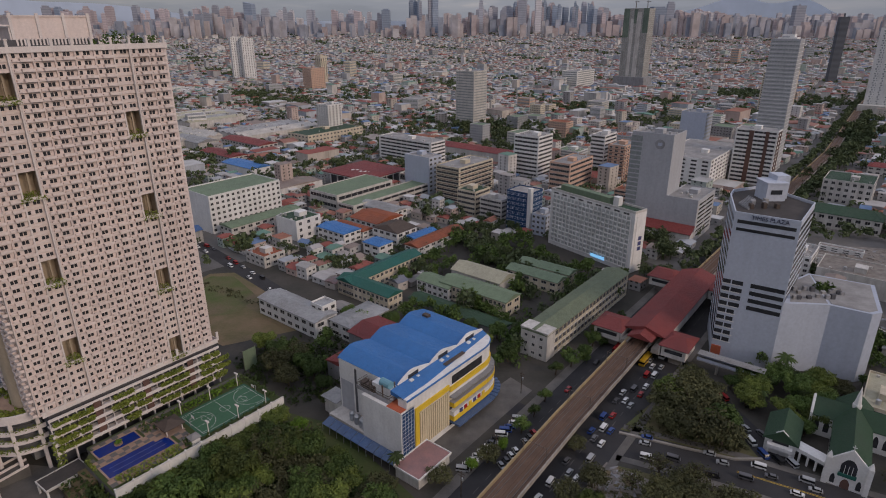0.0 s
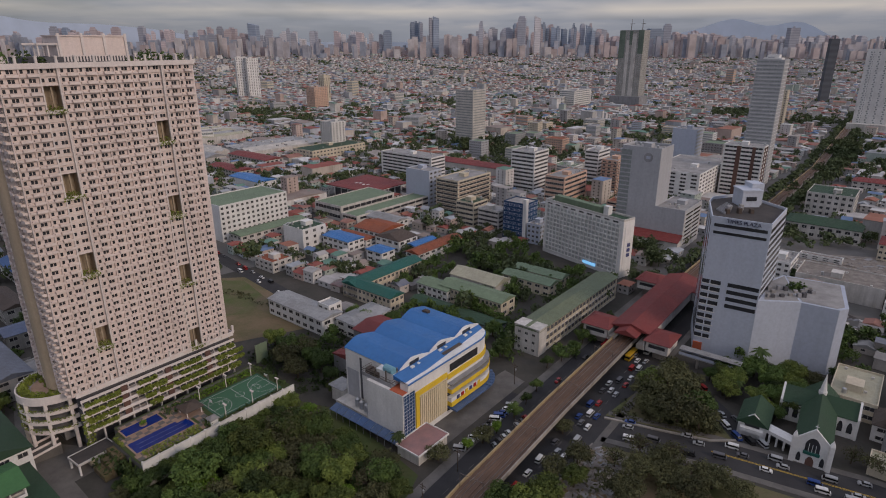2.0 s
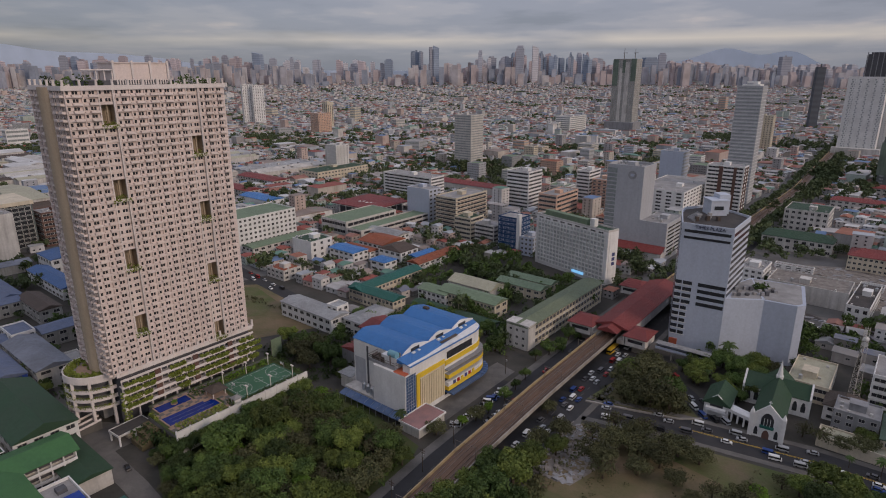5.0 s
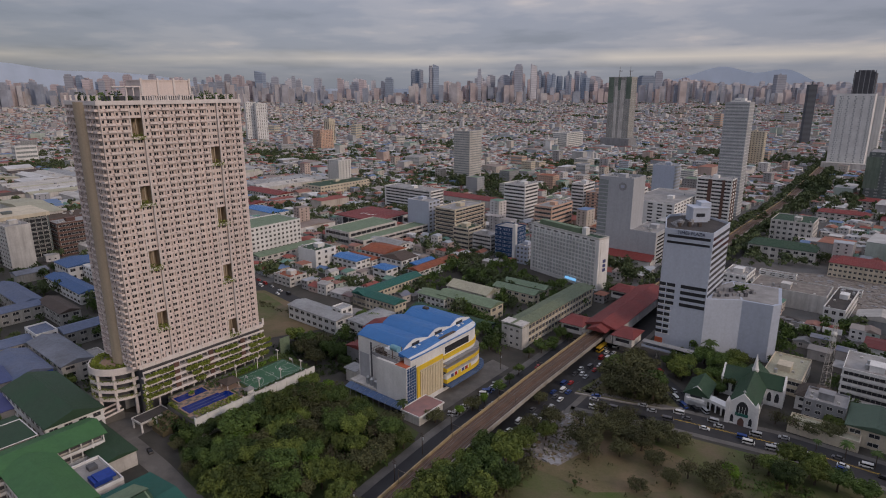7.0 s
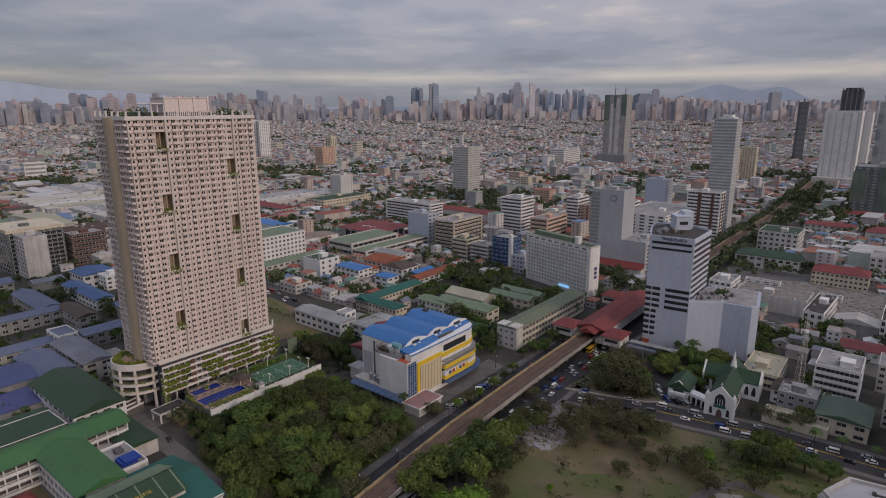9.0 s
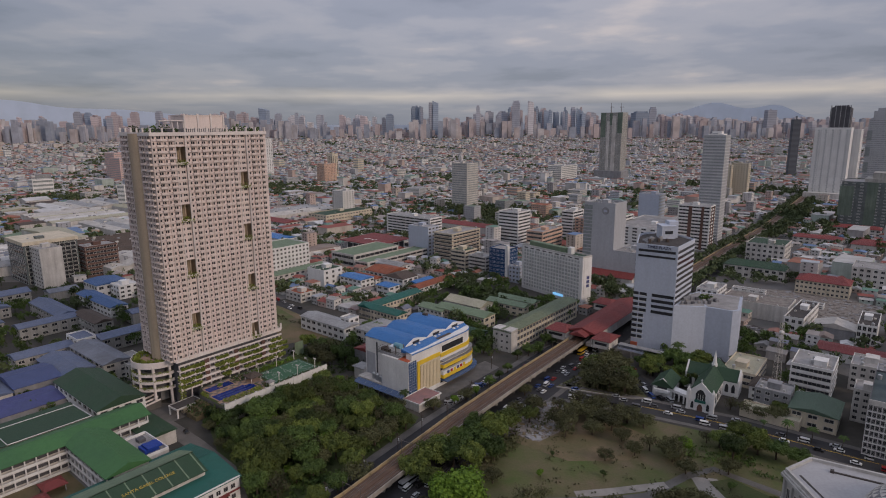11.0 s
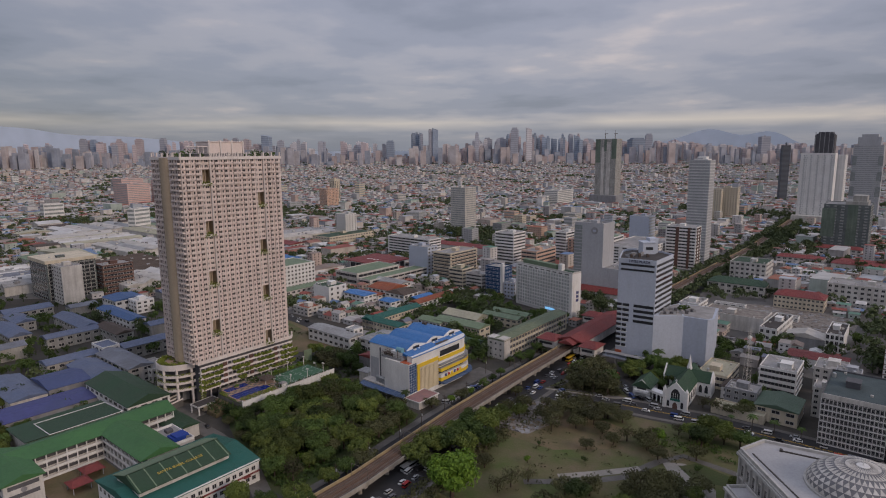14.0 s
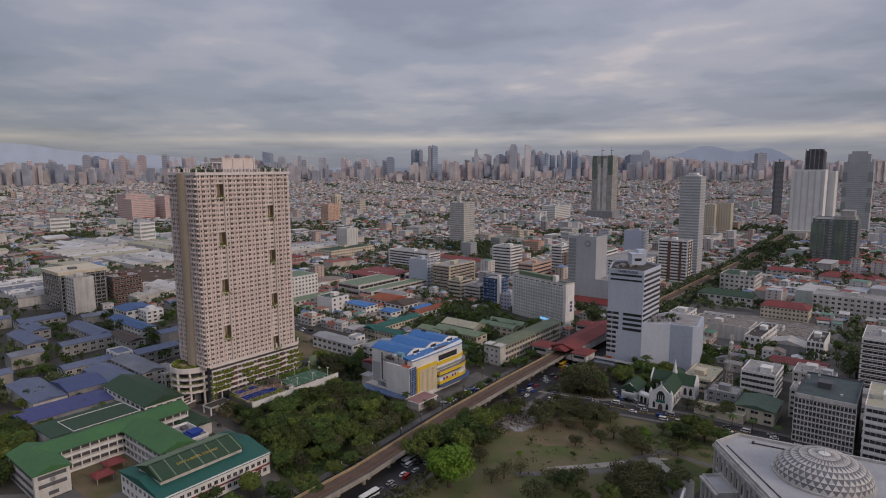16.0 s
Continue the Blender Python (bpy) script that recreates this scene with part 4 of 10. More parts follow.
def podium():
    rng = random.Random(8)
    t = thing("planted_podium", TX, TY, 0, -GRID, "white car-park podium with green planted ledges", "podium")
    X1, Y0, Y1 = 1.0, 3.0, TA + 2.4
    # closed dark core: shade of the open levels put into its colour
    part("inner_wall", Solid().box(-TB + 1, X1 - 2.4, Y0, Y1 - 1, 8.6, TZ0 - 0.6).box(-TB + 1, -6, Y0, Y1 - 1, 0, 8.6), "darkgrey", t, "dark box in place of shaded parking levels")
    part("roof_deck", Solid().box(-TB - 1, X1, Y0 - 2, Y1, TZ0 - 0.6, TZ0), "roofgrey", t)
    part("roof_parapet", Solid().box(X1 - 0.3, X1 + 0.1, Y0 - 2, Y1, TZ0 - 0.9, TZ0 + 1.0).box(-TB, X1, Y1 - 0.3, Y1, TZ0 - 0.9, TZ0 + 1.0), "tower_trim", t)
    part("lower_parapet", Solid().box(X1 - 0.2, X1 + 0.25, Y0 - 1, Y1, 21.7, 22.6), "tower_trim", t)
    screens = ((16.0, 18.4), (33.4, 35.8), (50.8, 53.2))
    for i, z in enumerate((8.9, 12.3, 15.6, 18.9)):
        part("ledge", Solid().box(X1 - 2.4, X1 + 0.3, Y0 - 1, Y1, z, z + 0.3), "tower_trim", t)
        part("planter", Solid().box(X1 + 0.05, X1 + 0.75, Y0 - 1, Y1, z - 0.3, z + 0.85), "tower_trim", t)
        y = Y0
        while y < Y1 - 2:
            w = rng.uniform(3.5, 7.5)
            hang = rng.uniform(0.2, 1.1) if rng.random() < 0.75 else -0.3
            if rng.random() < 0.96 and not any(a - w * 0.6 < y < b for a, b in screens):
                n = int(w * 40)
                part("plant", leaf_mass(leaf_mass(Solid(), X1 + 0.0, X1 + 1.0, y, y + w, z + 0.7, z + 2.0, n, rng, 0.55), X1 + 0.75, X1 + 1.1, y + 0.4, y + w - 0.4, z + 0.9 - hang, z + 1.0, n // 2, rng, 0.5), "planter", t, "bright green trailing plants")
            y += w + rng.uniform(-0.2, 0.9)
    for k in range(23):
        y = Y0 - 0.8 + k * (Y1 - Y0) / 22.3
        part("fin", Solid().box(X1 - 0.5, X1 + 0.3, y, y + 0.22, 8.0, 22.4), "tower_trim", t)
        part("column", Solid().box(X1 - 1.0, X1, y, y + 0.5, 0, 9), "tower_trim", t) if k % 2 == 0 else None
    for a, b in screens:
        s = Solid().box(X1 + 0.2, X1 + 0.55, a, b, 9.4, 22.0)
        for j in range(12):
            s.box(X1 + 0.55, X1 + 0.65, a, b, 9.8 + j, 10.1 + j)
        part("screen", s, "brown", t, "dark brown louvred stair screen")
    for k in range(12):
        y = 2.5 + k * BW
        part("terrace_wall", Solid().box(0.6, X1 - 0.3, y, y + 0.3, TZ0, TZ0 + 2.6).box(0.3, 0.9, y - 0.3, y + 0.6, TZ0, TZ0 + 3.6), "tower_trim", t)
    # creepers on the near corner
    part("plant", leaf_mass(Solid(), X1 - 0.6, X1 + 1.0, 1.2, 4.4, 3.0, 17.0, 240, rng, 0.7), "planter", t, "green creeper climbing the corner")
    # round drum at the end
    cx, cy, R = -19.0, 2.0, 12.8

    def curve(f, n=36):
        return [(cx - R * f * math.cos(math.pi * (1.14 * k / n - 0.07)), cy - R * 1.08 * f * math.sin(math.pi * (1.14 * k / n - 0.07))) for k in range(n + 1)]

    arc = curve(1.0)

    def ringwall(z0, z1, f, name, m, label=""):
        ia = curve(f)
        s, n = Solid(), len(arc)
        s.add([(x, y, z) for x, y, z in [(*p, z0) for p in arc] + [(*p, z1) for p in arc] + [(*p, z1) for p in ia] + [(*p, z0) for p in ia]],
              [(r * n + k, r * n + k + 1, ((r + 1) % 4) * n + k + 1, ((r + 1) % 4) * n + k) for r in range(4) for k in range(n - 1)] + [(0, n, 2 * n, 3 * n), (4 * n - 1, 3 * n - 1, 2 * n - 1, n - 1)])
        part(name, s, m, t, label)

    for z0, z1 in ((8.6, 10.2), (12.6, 14.2), (16.6, 18.2), (21.0, 24.2)):
        ringwall(z0, z1, 0.965, "ring_ledge", "tower_trim")
    for z in (10.2, 14.2, 18.2):
        s = Solid()
        for x, y in arc[5:34]:
            leaf_mass(s, x - 0.8, x + 0.8, y - 0.5, y + 1.0, z - 0.2, z + 0.7, 12, rng, 0.45)
        part("plant", s, "planter", t, "green plants in the curved ledge")
    for z in (8.6, 12.6, 16.6, 22.6):
        part("floor_slab", Solid().prism(curve(0.965), z, z + 0.35), "grey", t)
    # dark inner drum, coloured for the shade between the rings
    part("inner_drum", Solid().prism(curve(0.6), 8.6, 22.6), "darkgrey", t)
    part("lift_shaft", Solid().box(cx - 4, cx + 4, cy - 3, cy + 1.5, 0, 8.6), "grey", t)
    for k in (3, 9, 15, 21, 27, 33):
        x, y = arc[k]
        x, y = cx + (x - cx) * 0.96, cy + (y - cy) * 0.96
        part("column", Solid().box(x - 0.55, x + 0.55, y - 0.55, y + 0.55, 0, 22), "tower_trim", t)
    ringg = Solid()
    for x, y in curve(0.82)[2:35]:
        leaf_mass(ringg, x - 1.5, x + 1.5, y - 1.5, y + 1.5, 22.9, 24.9, 40, rng, 0.6)
    part("terrace_hedge", ringg, "planter", t, "green hedge round the curved terrace")
    part("terrace_floor", Solid().prism(curve(0.64), 22.95, 23.1), "deck", t)
    for k in range(3):
        x = cx - 5 + k * 5
        part("terrace_planter", leaf_mass(Solid().box(x - 0.7, x + 0.7, cy - 4.7, cy - 3.3, 23.1, 23.7), x - 0.8, x + 0.8, cy - 4.8, cy - 3.2, 23.6, 25.2, 30, rng, 0.5), "planter", t)


def tower_grounds():
    """Raised deck with pools, sports court and pavilion, then gatehouse, ramp and forecourt."""
    rng = random.Random(3)
    u, v = uv()
    DZ = 8.9

    def w(x, y):
        p = Vector((GX, GY)) + v * x + u * y
        return p.x, p.y

    at0 = pose(*w(0, 0), 0, 0, 0, -GRID)
    take(*w(36, -14), TA + 24, 42, GRID, 0)
    d = thing("amenity_deck", *w(0, 0), 0, -GRID, "raised garden deck on white retaining walls", "terrace")
    foot = [(2.6, 9.6), (6.2, 9.6), (9.4, 6), (32.4, 6), (32.4, 70), (2.6, 70)]
    part("retaining_wall", Solid().prism(foot, 0, DZ - 0.1), "paving", d)
    part("garden_soil", Solid().prism(foot, DZ - 0.1, DZ), "lawn", d)
    for k in range(3):
        part("terrace_step", Solid().box(9.6, 19, 3.4 - 2.6 * k, 6 - 2.6 * k, 0, 6.6 - 2.2 * k), "soil", d, "brown stone terrace step")
    # tiled terrace round the pools, in slabs of two tones
    tile = {}
    for nm, m in (("deck_tile", "deck"), ("deck_tile_pale", "paving")):
        tile[nm] = Solid().box(0.03, 2.07, 0.03, 2.07, 0, 0.09).mesh("deck_tile", m)
    for i in range(12):
        for j in range(14):
            x, y = 4.2 + i * 2.1, 6.6 + j * 2.1
            if (x < 9 and y < 10.5) or (15.9 < x < 25 and 6.5 < y < 30.2) or (4.9 < x < 12.2 and 8.6 < y < 24.2):
                continue
            part("deck_tile", tile["deck_tile_pale" if (i + j) % 2 else "deck_tile"], None, d, at=pose(x, y, DZ))
    for k in range(11):
        y = 10.2 + k * 5.4
        part("path_slab", Solid().box(3.6, 5.2, y, y + 5.3, DZ, DZ + 0.07), "paving", d)
    p = thing("swimming_pool", *w(0, 0), DZ, -GRID, "deep blue swimming pool with pale lane lines", "pool")
    out = [(17, 8), (24.6, 8), (24.6, 30), (18.4, 30), (18.4, 26), (17, 26)]
    part("water", Solid().prism(out, 0.02, 0.12), "pool", p)
    part("kerb", Solid().rim([(16.4, 7.4), (25.2, 7.4), (25.2, 30.6), (16.4, 30.6)], 0.6, 0, 0.24), "deck", p)
    part("kerb_corner", Solid().box(17, 18.4, 26, 30, 0, 0.22), "deck", p)
    for x in (19.4, 22.0):
        part("lane_line", Solid().box(x, x + 0.22, 10, 28, 0.124, 0.13), "canopy_blue", p)
    p2 = thing("swimming_pool", *w(0, 0), DZ, -GRID, "small blue leisure pool with an island of shrubs", "pool")
    part("water", Solid().prism([(6.5, 10), (12, 10), (12, 24), (6.5, 24)], 0.02, 0.12), "pool", p2)
    part("kerb", Solid().rim([(6.0, 9.5), (12.5, 9.5), (12.5, 24.5), (6.0, 24.5)], 0.5, 0, 0.24), "deck", p2)
    part("island", Solid().cyl(9.3, 17.5, 1.4, 0.05, 0.4, 14), "deck", p2)
    part("shrub", leaf_mass(Solid(), 8.2, 10.4, 16.4, 18.6, 0.4, 1.8, 70, rng, 0.5), "leaf_bright", p2, "green island shrubs")
    # hedges and shrubs on the deck
    for x0, x1, y0, y1, z, n, m, lab in ((25.8, 31.2, 9, 30, 1.3, 420, "planter", "clipped yellow-green hedge along the pool"), (25.4, 31.0, 31, 37, 1.8, 160, "leaf", "low green shrubs beside the court"), (5.8, 10.6, 38, 66, 1.6, 420, "leaf_bright", "bright shrubs between podium and court"), (6, 30, 67, 69.6, 2.2, 240, "leaf", "dark hedge at the far end of the deck"), (5.6, 12, 26, 36, 1.4, 240, "leaf", "low green shrubs below the planted ledges"), (10, 17, 6.2, 7.2, 1.6, 90, "planter", "clipped hedge at the deck edge"), (10, 19, -2, 6, -1.2, 160, "leaf", "shrubs on the stone terrace steps"), (19, 33, 2.0, 5.8, -1.0, 420, "leaf", "tall shrubs against the retaining wall"), (28.9, 31.4, 38, 66, 1.2, 160, "leaf", "low green shrubs along the wall")):
        single("garden_shrub", leaf_mass(Solid(), x0, x1, y0, y1, DZ if z > 0 else 1.0, DZ + z, n, rng, 0.6 if z > 0 else 0.9), m, at0, lab, "shrub")
    g = thing("pool_pavilion", *w(16, 33), DZ, -GRID, "small open pavilion with a brown hipped roof", "pavilion")
    part("roof", Solid().gable(-3.4, 3.4, -3.4, 3.4, 3.0, 1.5, "y", 3.4, 0.5), "roof_brown", g)
    for x in (-3, 2.7):
        for y in (-3, 2.7):
            part("post", Solid().box(x, x + 0.3, y, y + 0.3, 0, 3.0), "tower_trim", g)
    part("floor", Solid().box(-3.5, 3.5, -3.5, 3.5, 0, 0.14), "deck", g)
    g2 = thing("garden_hut", *w(29.2, 34.6), DZ, -GRID, "small white hut with a grey hipped roof", "hut")
    part("wall", Solid().box(-1.5, 1.5, -1.5, 1.5, 0, 2.6), "white", g2)
    part("roof", Solid().gable(-1.5, 1.5, -1.5, 1.5, 2.6, 1.0, "y", 1.7, 0.4), "roofgrey", g2)
    dr = part("door", Solid().box(-0.45, 0.45, -1.56, -1.5, 0, 2.0), "brown", g2)
    part("handle", Solid().box(0.3, 0.36, -1.62, -1.56, 0.95, 1.1), "steel", dr)
    c = thing("basketball_court", *w(11.2, 38), DZ, -GRID, "green painted basketball court with white lines", "sports court")
    part("surface", Solid().box(0, 17.5, 0, 28.5, 0, 0.12), "green_court", c)
    part("inner_court", Solid().box(1.3, 16.2, 1.1, 27.4, 0.12, 0.124), "green_inner", c, "paler green playing field")
    ln = Solid()

    def seg(x0, x1, y0, y1):
        ln.box(x0, x1, y0, y1, 0.124, 0.13)

    for x in (1.2, 16.2):
        seg(x, x + 0.14, 1, 27.5)
    for y in (1, 14.2, 27.4):
        seg(1.2, 16.3, y, y + 0.14)
    for y0, y1 in ((1, 6.8), (21.7, 27.5)):
        for x in (6.3, 11.1):
            seg(x, x + 0.12, y0, y1)
        seg(6.3, 11.2, y1 if y0 < 5 else y0, (y1 if y0 < 5 else y0) + 0.12)
    part("court_lines", ln, "line_white", c)
    for cy, r in ((14.25, 1.8), (6.8, 1.8), (21.7, 1.8), (2.6, 6.6), (25.9, 6.6)):
        ang = [2 * math.pi * k / 36 for k in range(37)]
        ring = [[(8.75 + rr * math.cos(q), cy + rr * math.sin(q)) for q in ang] for rr in (r, r + 0.13)]
        ok = [all(1 < ring[i][j][1] < 27.5 for i in (0, 1) for j in (k, k + 1)) for k in range(36)]
        s = Solid().add([(x, y, 0.131) for rg in ring for x, y in rg], [(k, 37 + k, 38 + k, k + 1) for k in range(36) if ok[k]])
        part("court_arc", s, "line_white", c)
    for y, dd in ((0.4, 1), (28.1, -1)):
        part("hoop_post", Solid().cyl(8.75, y, 0.12, 0.1, 3.2, 8).box(8.6, 8.9, min(y, y + dd * 1.2), max(y, y + dd * 1.2), 3.0, 3.2), "grey", c)
        bb = part("backboard", Solid().box(7.85, 9.65, y + dd * 1.2 - 0.04, y + dd * 1.2 + 0.04, 2.9, 4.0), "white", c)
        part("hoop", Solid().cyl(8.75, y + dd * 1.5, 0.25, 3.0, 3.05, 12), "orange", bb, "orange ring")
    lamp = None
    for x, y in ((10.4, 40), (10.4, 52), (10.4, 64), (29.4, 40), (29.4, 52), (29.4, 64)):
        if lamp is None:
            lamp = thing("floodlight_mast", *w(x, y), DZ, -GRID, "slim white floodlight mast beside the court", "lamp", "court floodlights")
            part("pole", Solid().cyl(0, 0, 0.16, 0, 5.6, 8), "tower_trim", lamp)
            head = part("lamp_head", Solid().box(-1.0, 1.0, -0.3, 0.3, 5.5, 5.9), "tower_trim", lamp)
            part("lens", Solid().box(-0.9, 0.9, -0.25, 0.25, 5.44, 5.5), "softglass", head)
        else:
            copy_thing(lamp, pose(*w(x, y), DZ, 0, 0, -GRID))
    wl2 = thing("boundary_wall", *w(32.42, 6), 0, -GRID, "white plastered boundary wall beside the grove", "wall")
    for k in range(11):
        y = k * 5.8
        part("wall_panel", Solid().box(0, 0.35, y + 0.5, y + 5.8, 0, DZ + 1.3), "white", wl2)
        part("wall_pier", Solid().box(-0.2, 0.6, y, y + 0.5, 0, DZ + 1.8), "white", wl2)
        part("coping", Solid().box(-0.1, 0.5, y + 0.5, y + 5.8, DZ + 1.3, DZ + 1.45), "offwhite", wl2)
    # gatehouse, ramp and forecourt below the deck
    gh = thing("gatehouse_canopy", *w(5.2, -6.4), 0, -GRID + 4, "flat dark entrance canopy on white posts", "canopy")
    part("roof", Solid().box(-3.6, 3.6, 0.3, 13.7, 4.5, 4.9), "roof_dark", gh)
    part("fascia", Solid().rim([(-4, 0), (4, 0), (4, 14), (-4, 14)], 0.3, 4.2, 5.1), "offwhite", gh)
    for x in (-3.8, 3.2):
        for y in (0.2, 6.7, 13.2):
            part("post", Solid().box(x, x + 0.6, y, y + 0.6, 0, 4.4), "white", gh)
    booth = part("guard_booth", Solid().box(-1.2, 1.2, 5, 8.5, 0, 2.8), "cream", gh)
    window(booth, "y", 0, 1.7, 1.4, 1.0, off=5)
    patch("driveway", [w(-34, -30), w(6, -30), w(10, -8), w(9, 5), w(2, 9), w(-8, 2), w(-34, -14)], 0.1, "paving", "grey paved forecourt below the tower", "driveway")
    ramp = thing("access_ramp", *w(-17, -26), 0, -GRID - 8, "sloping concrete car ramp into the podium", "ramp")
    s = Solid()
    s.add([(-4, 0, 0), (4, 0, 0), (4, 22, 4.2), (-4, 22, 4.2), (-4, 22, 0), (4, 22, 0)], [(0, 1, 2, 3), (0, 3, 4), (1, 5, 2), (3, 2, 5, 4), (0, 4, 5, 1)])
    part("slope", s, "paving", ramp)
    for x in (-4.2, 0, 4.0):
        q = Solid()
        q.add([(x, 0, 0), (x + 0.2, 0, 0), (x + 0.2, 22, 4.2), (x, 22, 4.2), (x, 0, 0.9), (x + 0.2, 0, 0.9), (x + 0.2, 22, 5.1), (x, 22, 5.1)], [(4, 5, 6, 7), (0, 1, 5, 4), (1, 2, 6, 5), (2, 3, 7, 6), (3, 0, 4, 7)])
        part("ramp_wall", q, "tower_trim", ramp)
    sc = thing("green_screen_panel", -86, 231.5, 0, -GRID, "tall pale green mesh panel on steel posts", "screen")
    part("mesh_panel", Solid().box(-0.06, 0.06, -3.2, 3.2, 0.6, 10.4), "roof_palegreen", sc)
    for y in (-3.3, 0, 3.1):
        part("post", Solid().box(-0.26, -0.06, y, y + 0.2, 0, 10.6), "steel", sc)


tower()
podium()
tower_grounds()

# ---- blue-roofed store ----


def store():
    nx, ny, a, b = -14.1, 167.6, 58.0, 38.5
    take(nx, ny, a + 4, b + 8, GRID, 4)
    t = thing("department_store", nx, ny, 0, -GRID, "white and yellow department store with blue vaulted roof", "store")
    end = [(0, a - 10)] + [(-6 + 6 * math.cos(math.pi / 2 * k / 8), a - 10 + 10 * math.sin(math.pi / 2 * k / 8)) for k in range(1, 9)]
    body = [(-b, 7), (-4, 7), (-4, 3), (0, 3)] + end + [(-b, a)]
    part("wall", Solid().prism(body, 0, 26.2), "white", t)
    # stair block at the near corner
    part("corner_block", Solid().box(-19, 0, 0, 7.0, 0, 22.4).box(-17, -7, 3.5, 12, 22.4, 26.6), "white", t, "white corner stair block")
    part("corner_roof", Solid().box(-7, -0.3, 0.2, 5.6, 22.4, 22.6), "orange", t, "faded orange flat roof")
    gl = Solid()
    gl.box(0, 0.12, 0.4, 6.6, 3, 21.8)
    part("corner_glass", gl, "blueglass", t, "blue glass corner strip")
    bars = Solid()
    for k in range(13):
        bars.box(0.12, 0.2, 0.4, 6.6, 3 + k * 1.5, 3.12 + k * 1.5)
    for k in range(5):
        bars.box(0.12, 0.2, 0.5 + k * 1.5, 0.6 + k * 1.5, 3, 21.8)
    part("glazing_bars", bars, "paleblue", t)
    part("shaft", Solid().box(-24.5, -21.5, 6.0, 7.2, 2, 22), "grey", t)
    part("grille", Solid().box(-22.2, -19.6, 5.85, 5.97, 9, 20), "darkgrey", t)
    # roof: three shallow vaults stepping down to the front, one long lean-to along the street
    y0, step = 7.0, (a - 7.0) / 3
    for k in range(3):
        s = Solid()
        n = 8
        pts = [(y0 + k * step + step * j / n, 26.6 + 2.9 * min((j / n) / 0.42, (1 - j / n) / 0.58 * 0.9 + 0.1) ** 0.8) for j in range(n + 1)]
        s.add([q for y, z in pts for q in ((-b - 0.6, y, z), (-8, y, z), (-8, y, 26.0), (-b - 0.6, y, 26.0))], [(4 * j + c, 4 * j + (c + 1) % 4, 4 * j + 4 + (c + 1) % 4, 4 * j + 4 + c) for j in range(n) for c in range(4)])
        part("roof_vault", s, "roof_blue", t)
        f = Solid()
        f.add([q for y, z in pts for q in ((-8, y, z + 0.7), (-7.4, y, z + 0.7), (-7.4, y, 25.6), (-8, y, 25.6))], [(4 * j + c, 4 * j + (c + 1) % 4, 4 * j + 4 + (c + 1) % 4, 4 * j + 4 + c) for j in range(n) for c in range(4)])
        part("gable_front", f, "white", t, "white curved gable edge")
        part("louvre", Solid().box(-7.4, -7.25, y0 + k * step + step * 0.3, y0 + k * step + step * 0.62, 27.0, 28.6), "glass", t)
        part("roof_units", Solid().box(-6.6, -5.4, y0 + k * step + 4.5, y0 + k * step + 6.2, 26, 27.4).box(-6.6, -5.6, y0 + k * step + 8.5, y0 + k * step + 9.6, 26, 27.2), "white", t)
    lean = [(-7.4, 3), (0.5, 3)] + [(x + 0.5, y) for x, y in end[:-1]] + [(-7.4, a)]
    s = Solid()
    n = len(lean)
    zt = [27.2 if x < -5 else 25.9 for x, _ in lean]
    s.add([(x, y, z) for (x, y), z in zip(lean, zt)] + [(x, y, 25.5) for x, y in lean], [tuple(range(n))] + [(n + i, n + (i + 1) % n, (i + 1) % n, i) for i in range(n)])
    part("street_roof", s, "roof_blue", t)
    part("rust_streak", Solid().box(-4.4, -2.8, 28, 40, 26.45, 26.75), "roof_brown", t, "rusty weathered roof strip")
    part("roof_sign", Solid().box(-b + 6, -b + 9, a - 9, a - 7, 29.0, 30.2), "roof_brown", t)
    st = Solid()
    for k in range(26):
        st.box(-b + 8 + k * 0.9, -b + 8.35 + k * 0.9, a - 21.2, a - 20.9, 26.6, 27.3)
    tagged(part("roof_stud", st, "white", t, "row of small white roof studs"), kind="stuff")
    part("wall_stain", Solid().box(-b + 0.8, -b + 7.5, 6.9, 7.0, 4, 18), "cladding", t, "grey weathered wall patch")
    # shade of a recess put on the wall as a proud dark strip
    part("side_slot", Solid().box(-b + 8.6, -b + 9.6, 6.8, 7.0, 6, 25), "darkgrey", t, "dark strip standing for a shaded wall recess")
    part("plant_rail", Solid().rim([(-23, 1.5), (-7, 1.5), (-7, 8), (-23, 8)], 0.12, 24.4, 24.6).rim([(-23, 1.5), (-7, 1.5), (-7, 8), (-23, 8)], 0.12, 25.4, 25.6), "steel", t, "thin rusty railing")
    for k, (px, py, pz) in enumerate(((-16.6, 2.2, 26.6), (-10.5, 2.2, 26.6), (-8.2, 6.0, 26.6))):
        part("vent_pipe", Solid().cyl(px, py, 0.28, 22.9, pz + 1.2 + 0.5 * k, 8), "steel", t)
    # street front: ribbed panel, then stacked balconies with yellow bands
    for z0, z1 in ((4.0, 5.8),):
        part("panel_frame", Solid().box(0, 0.5, 7.0, 9.0, 2, 20.6).box(0, 0.5, 9.0, 26.0, 18.4, 20.6), "yellow", t, "bright yellow frame")
    for k in range(14):
        part("panel_rib", Solid().box(0.0, 0.55, 9.4 + k * 1.2, 10.3 + k * 1.2, 3.0, 17.6), "palewarm", t)
    part("panel_shadow_gap", Solid().box(0, 0.1, 9.0, 26.2, 3.0, 18.4), "cream", t)
    part("dark_window", Solid().box(0, 0.15, 28, 47, 19.8, 23.2), "glass", t)
    curve = [(0, 26.5)] + [(x, y) for x, y in end]

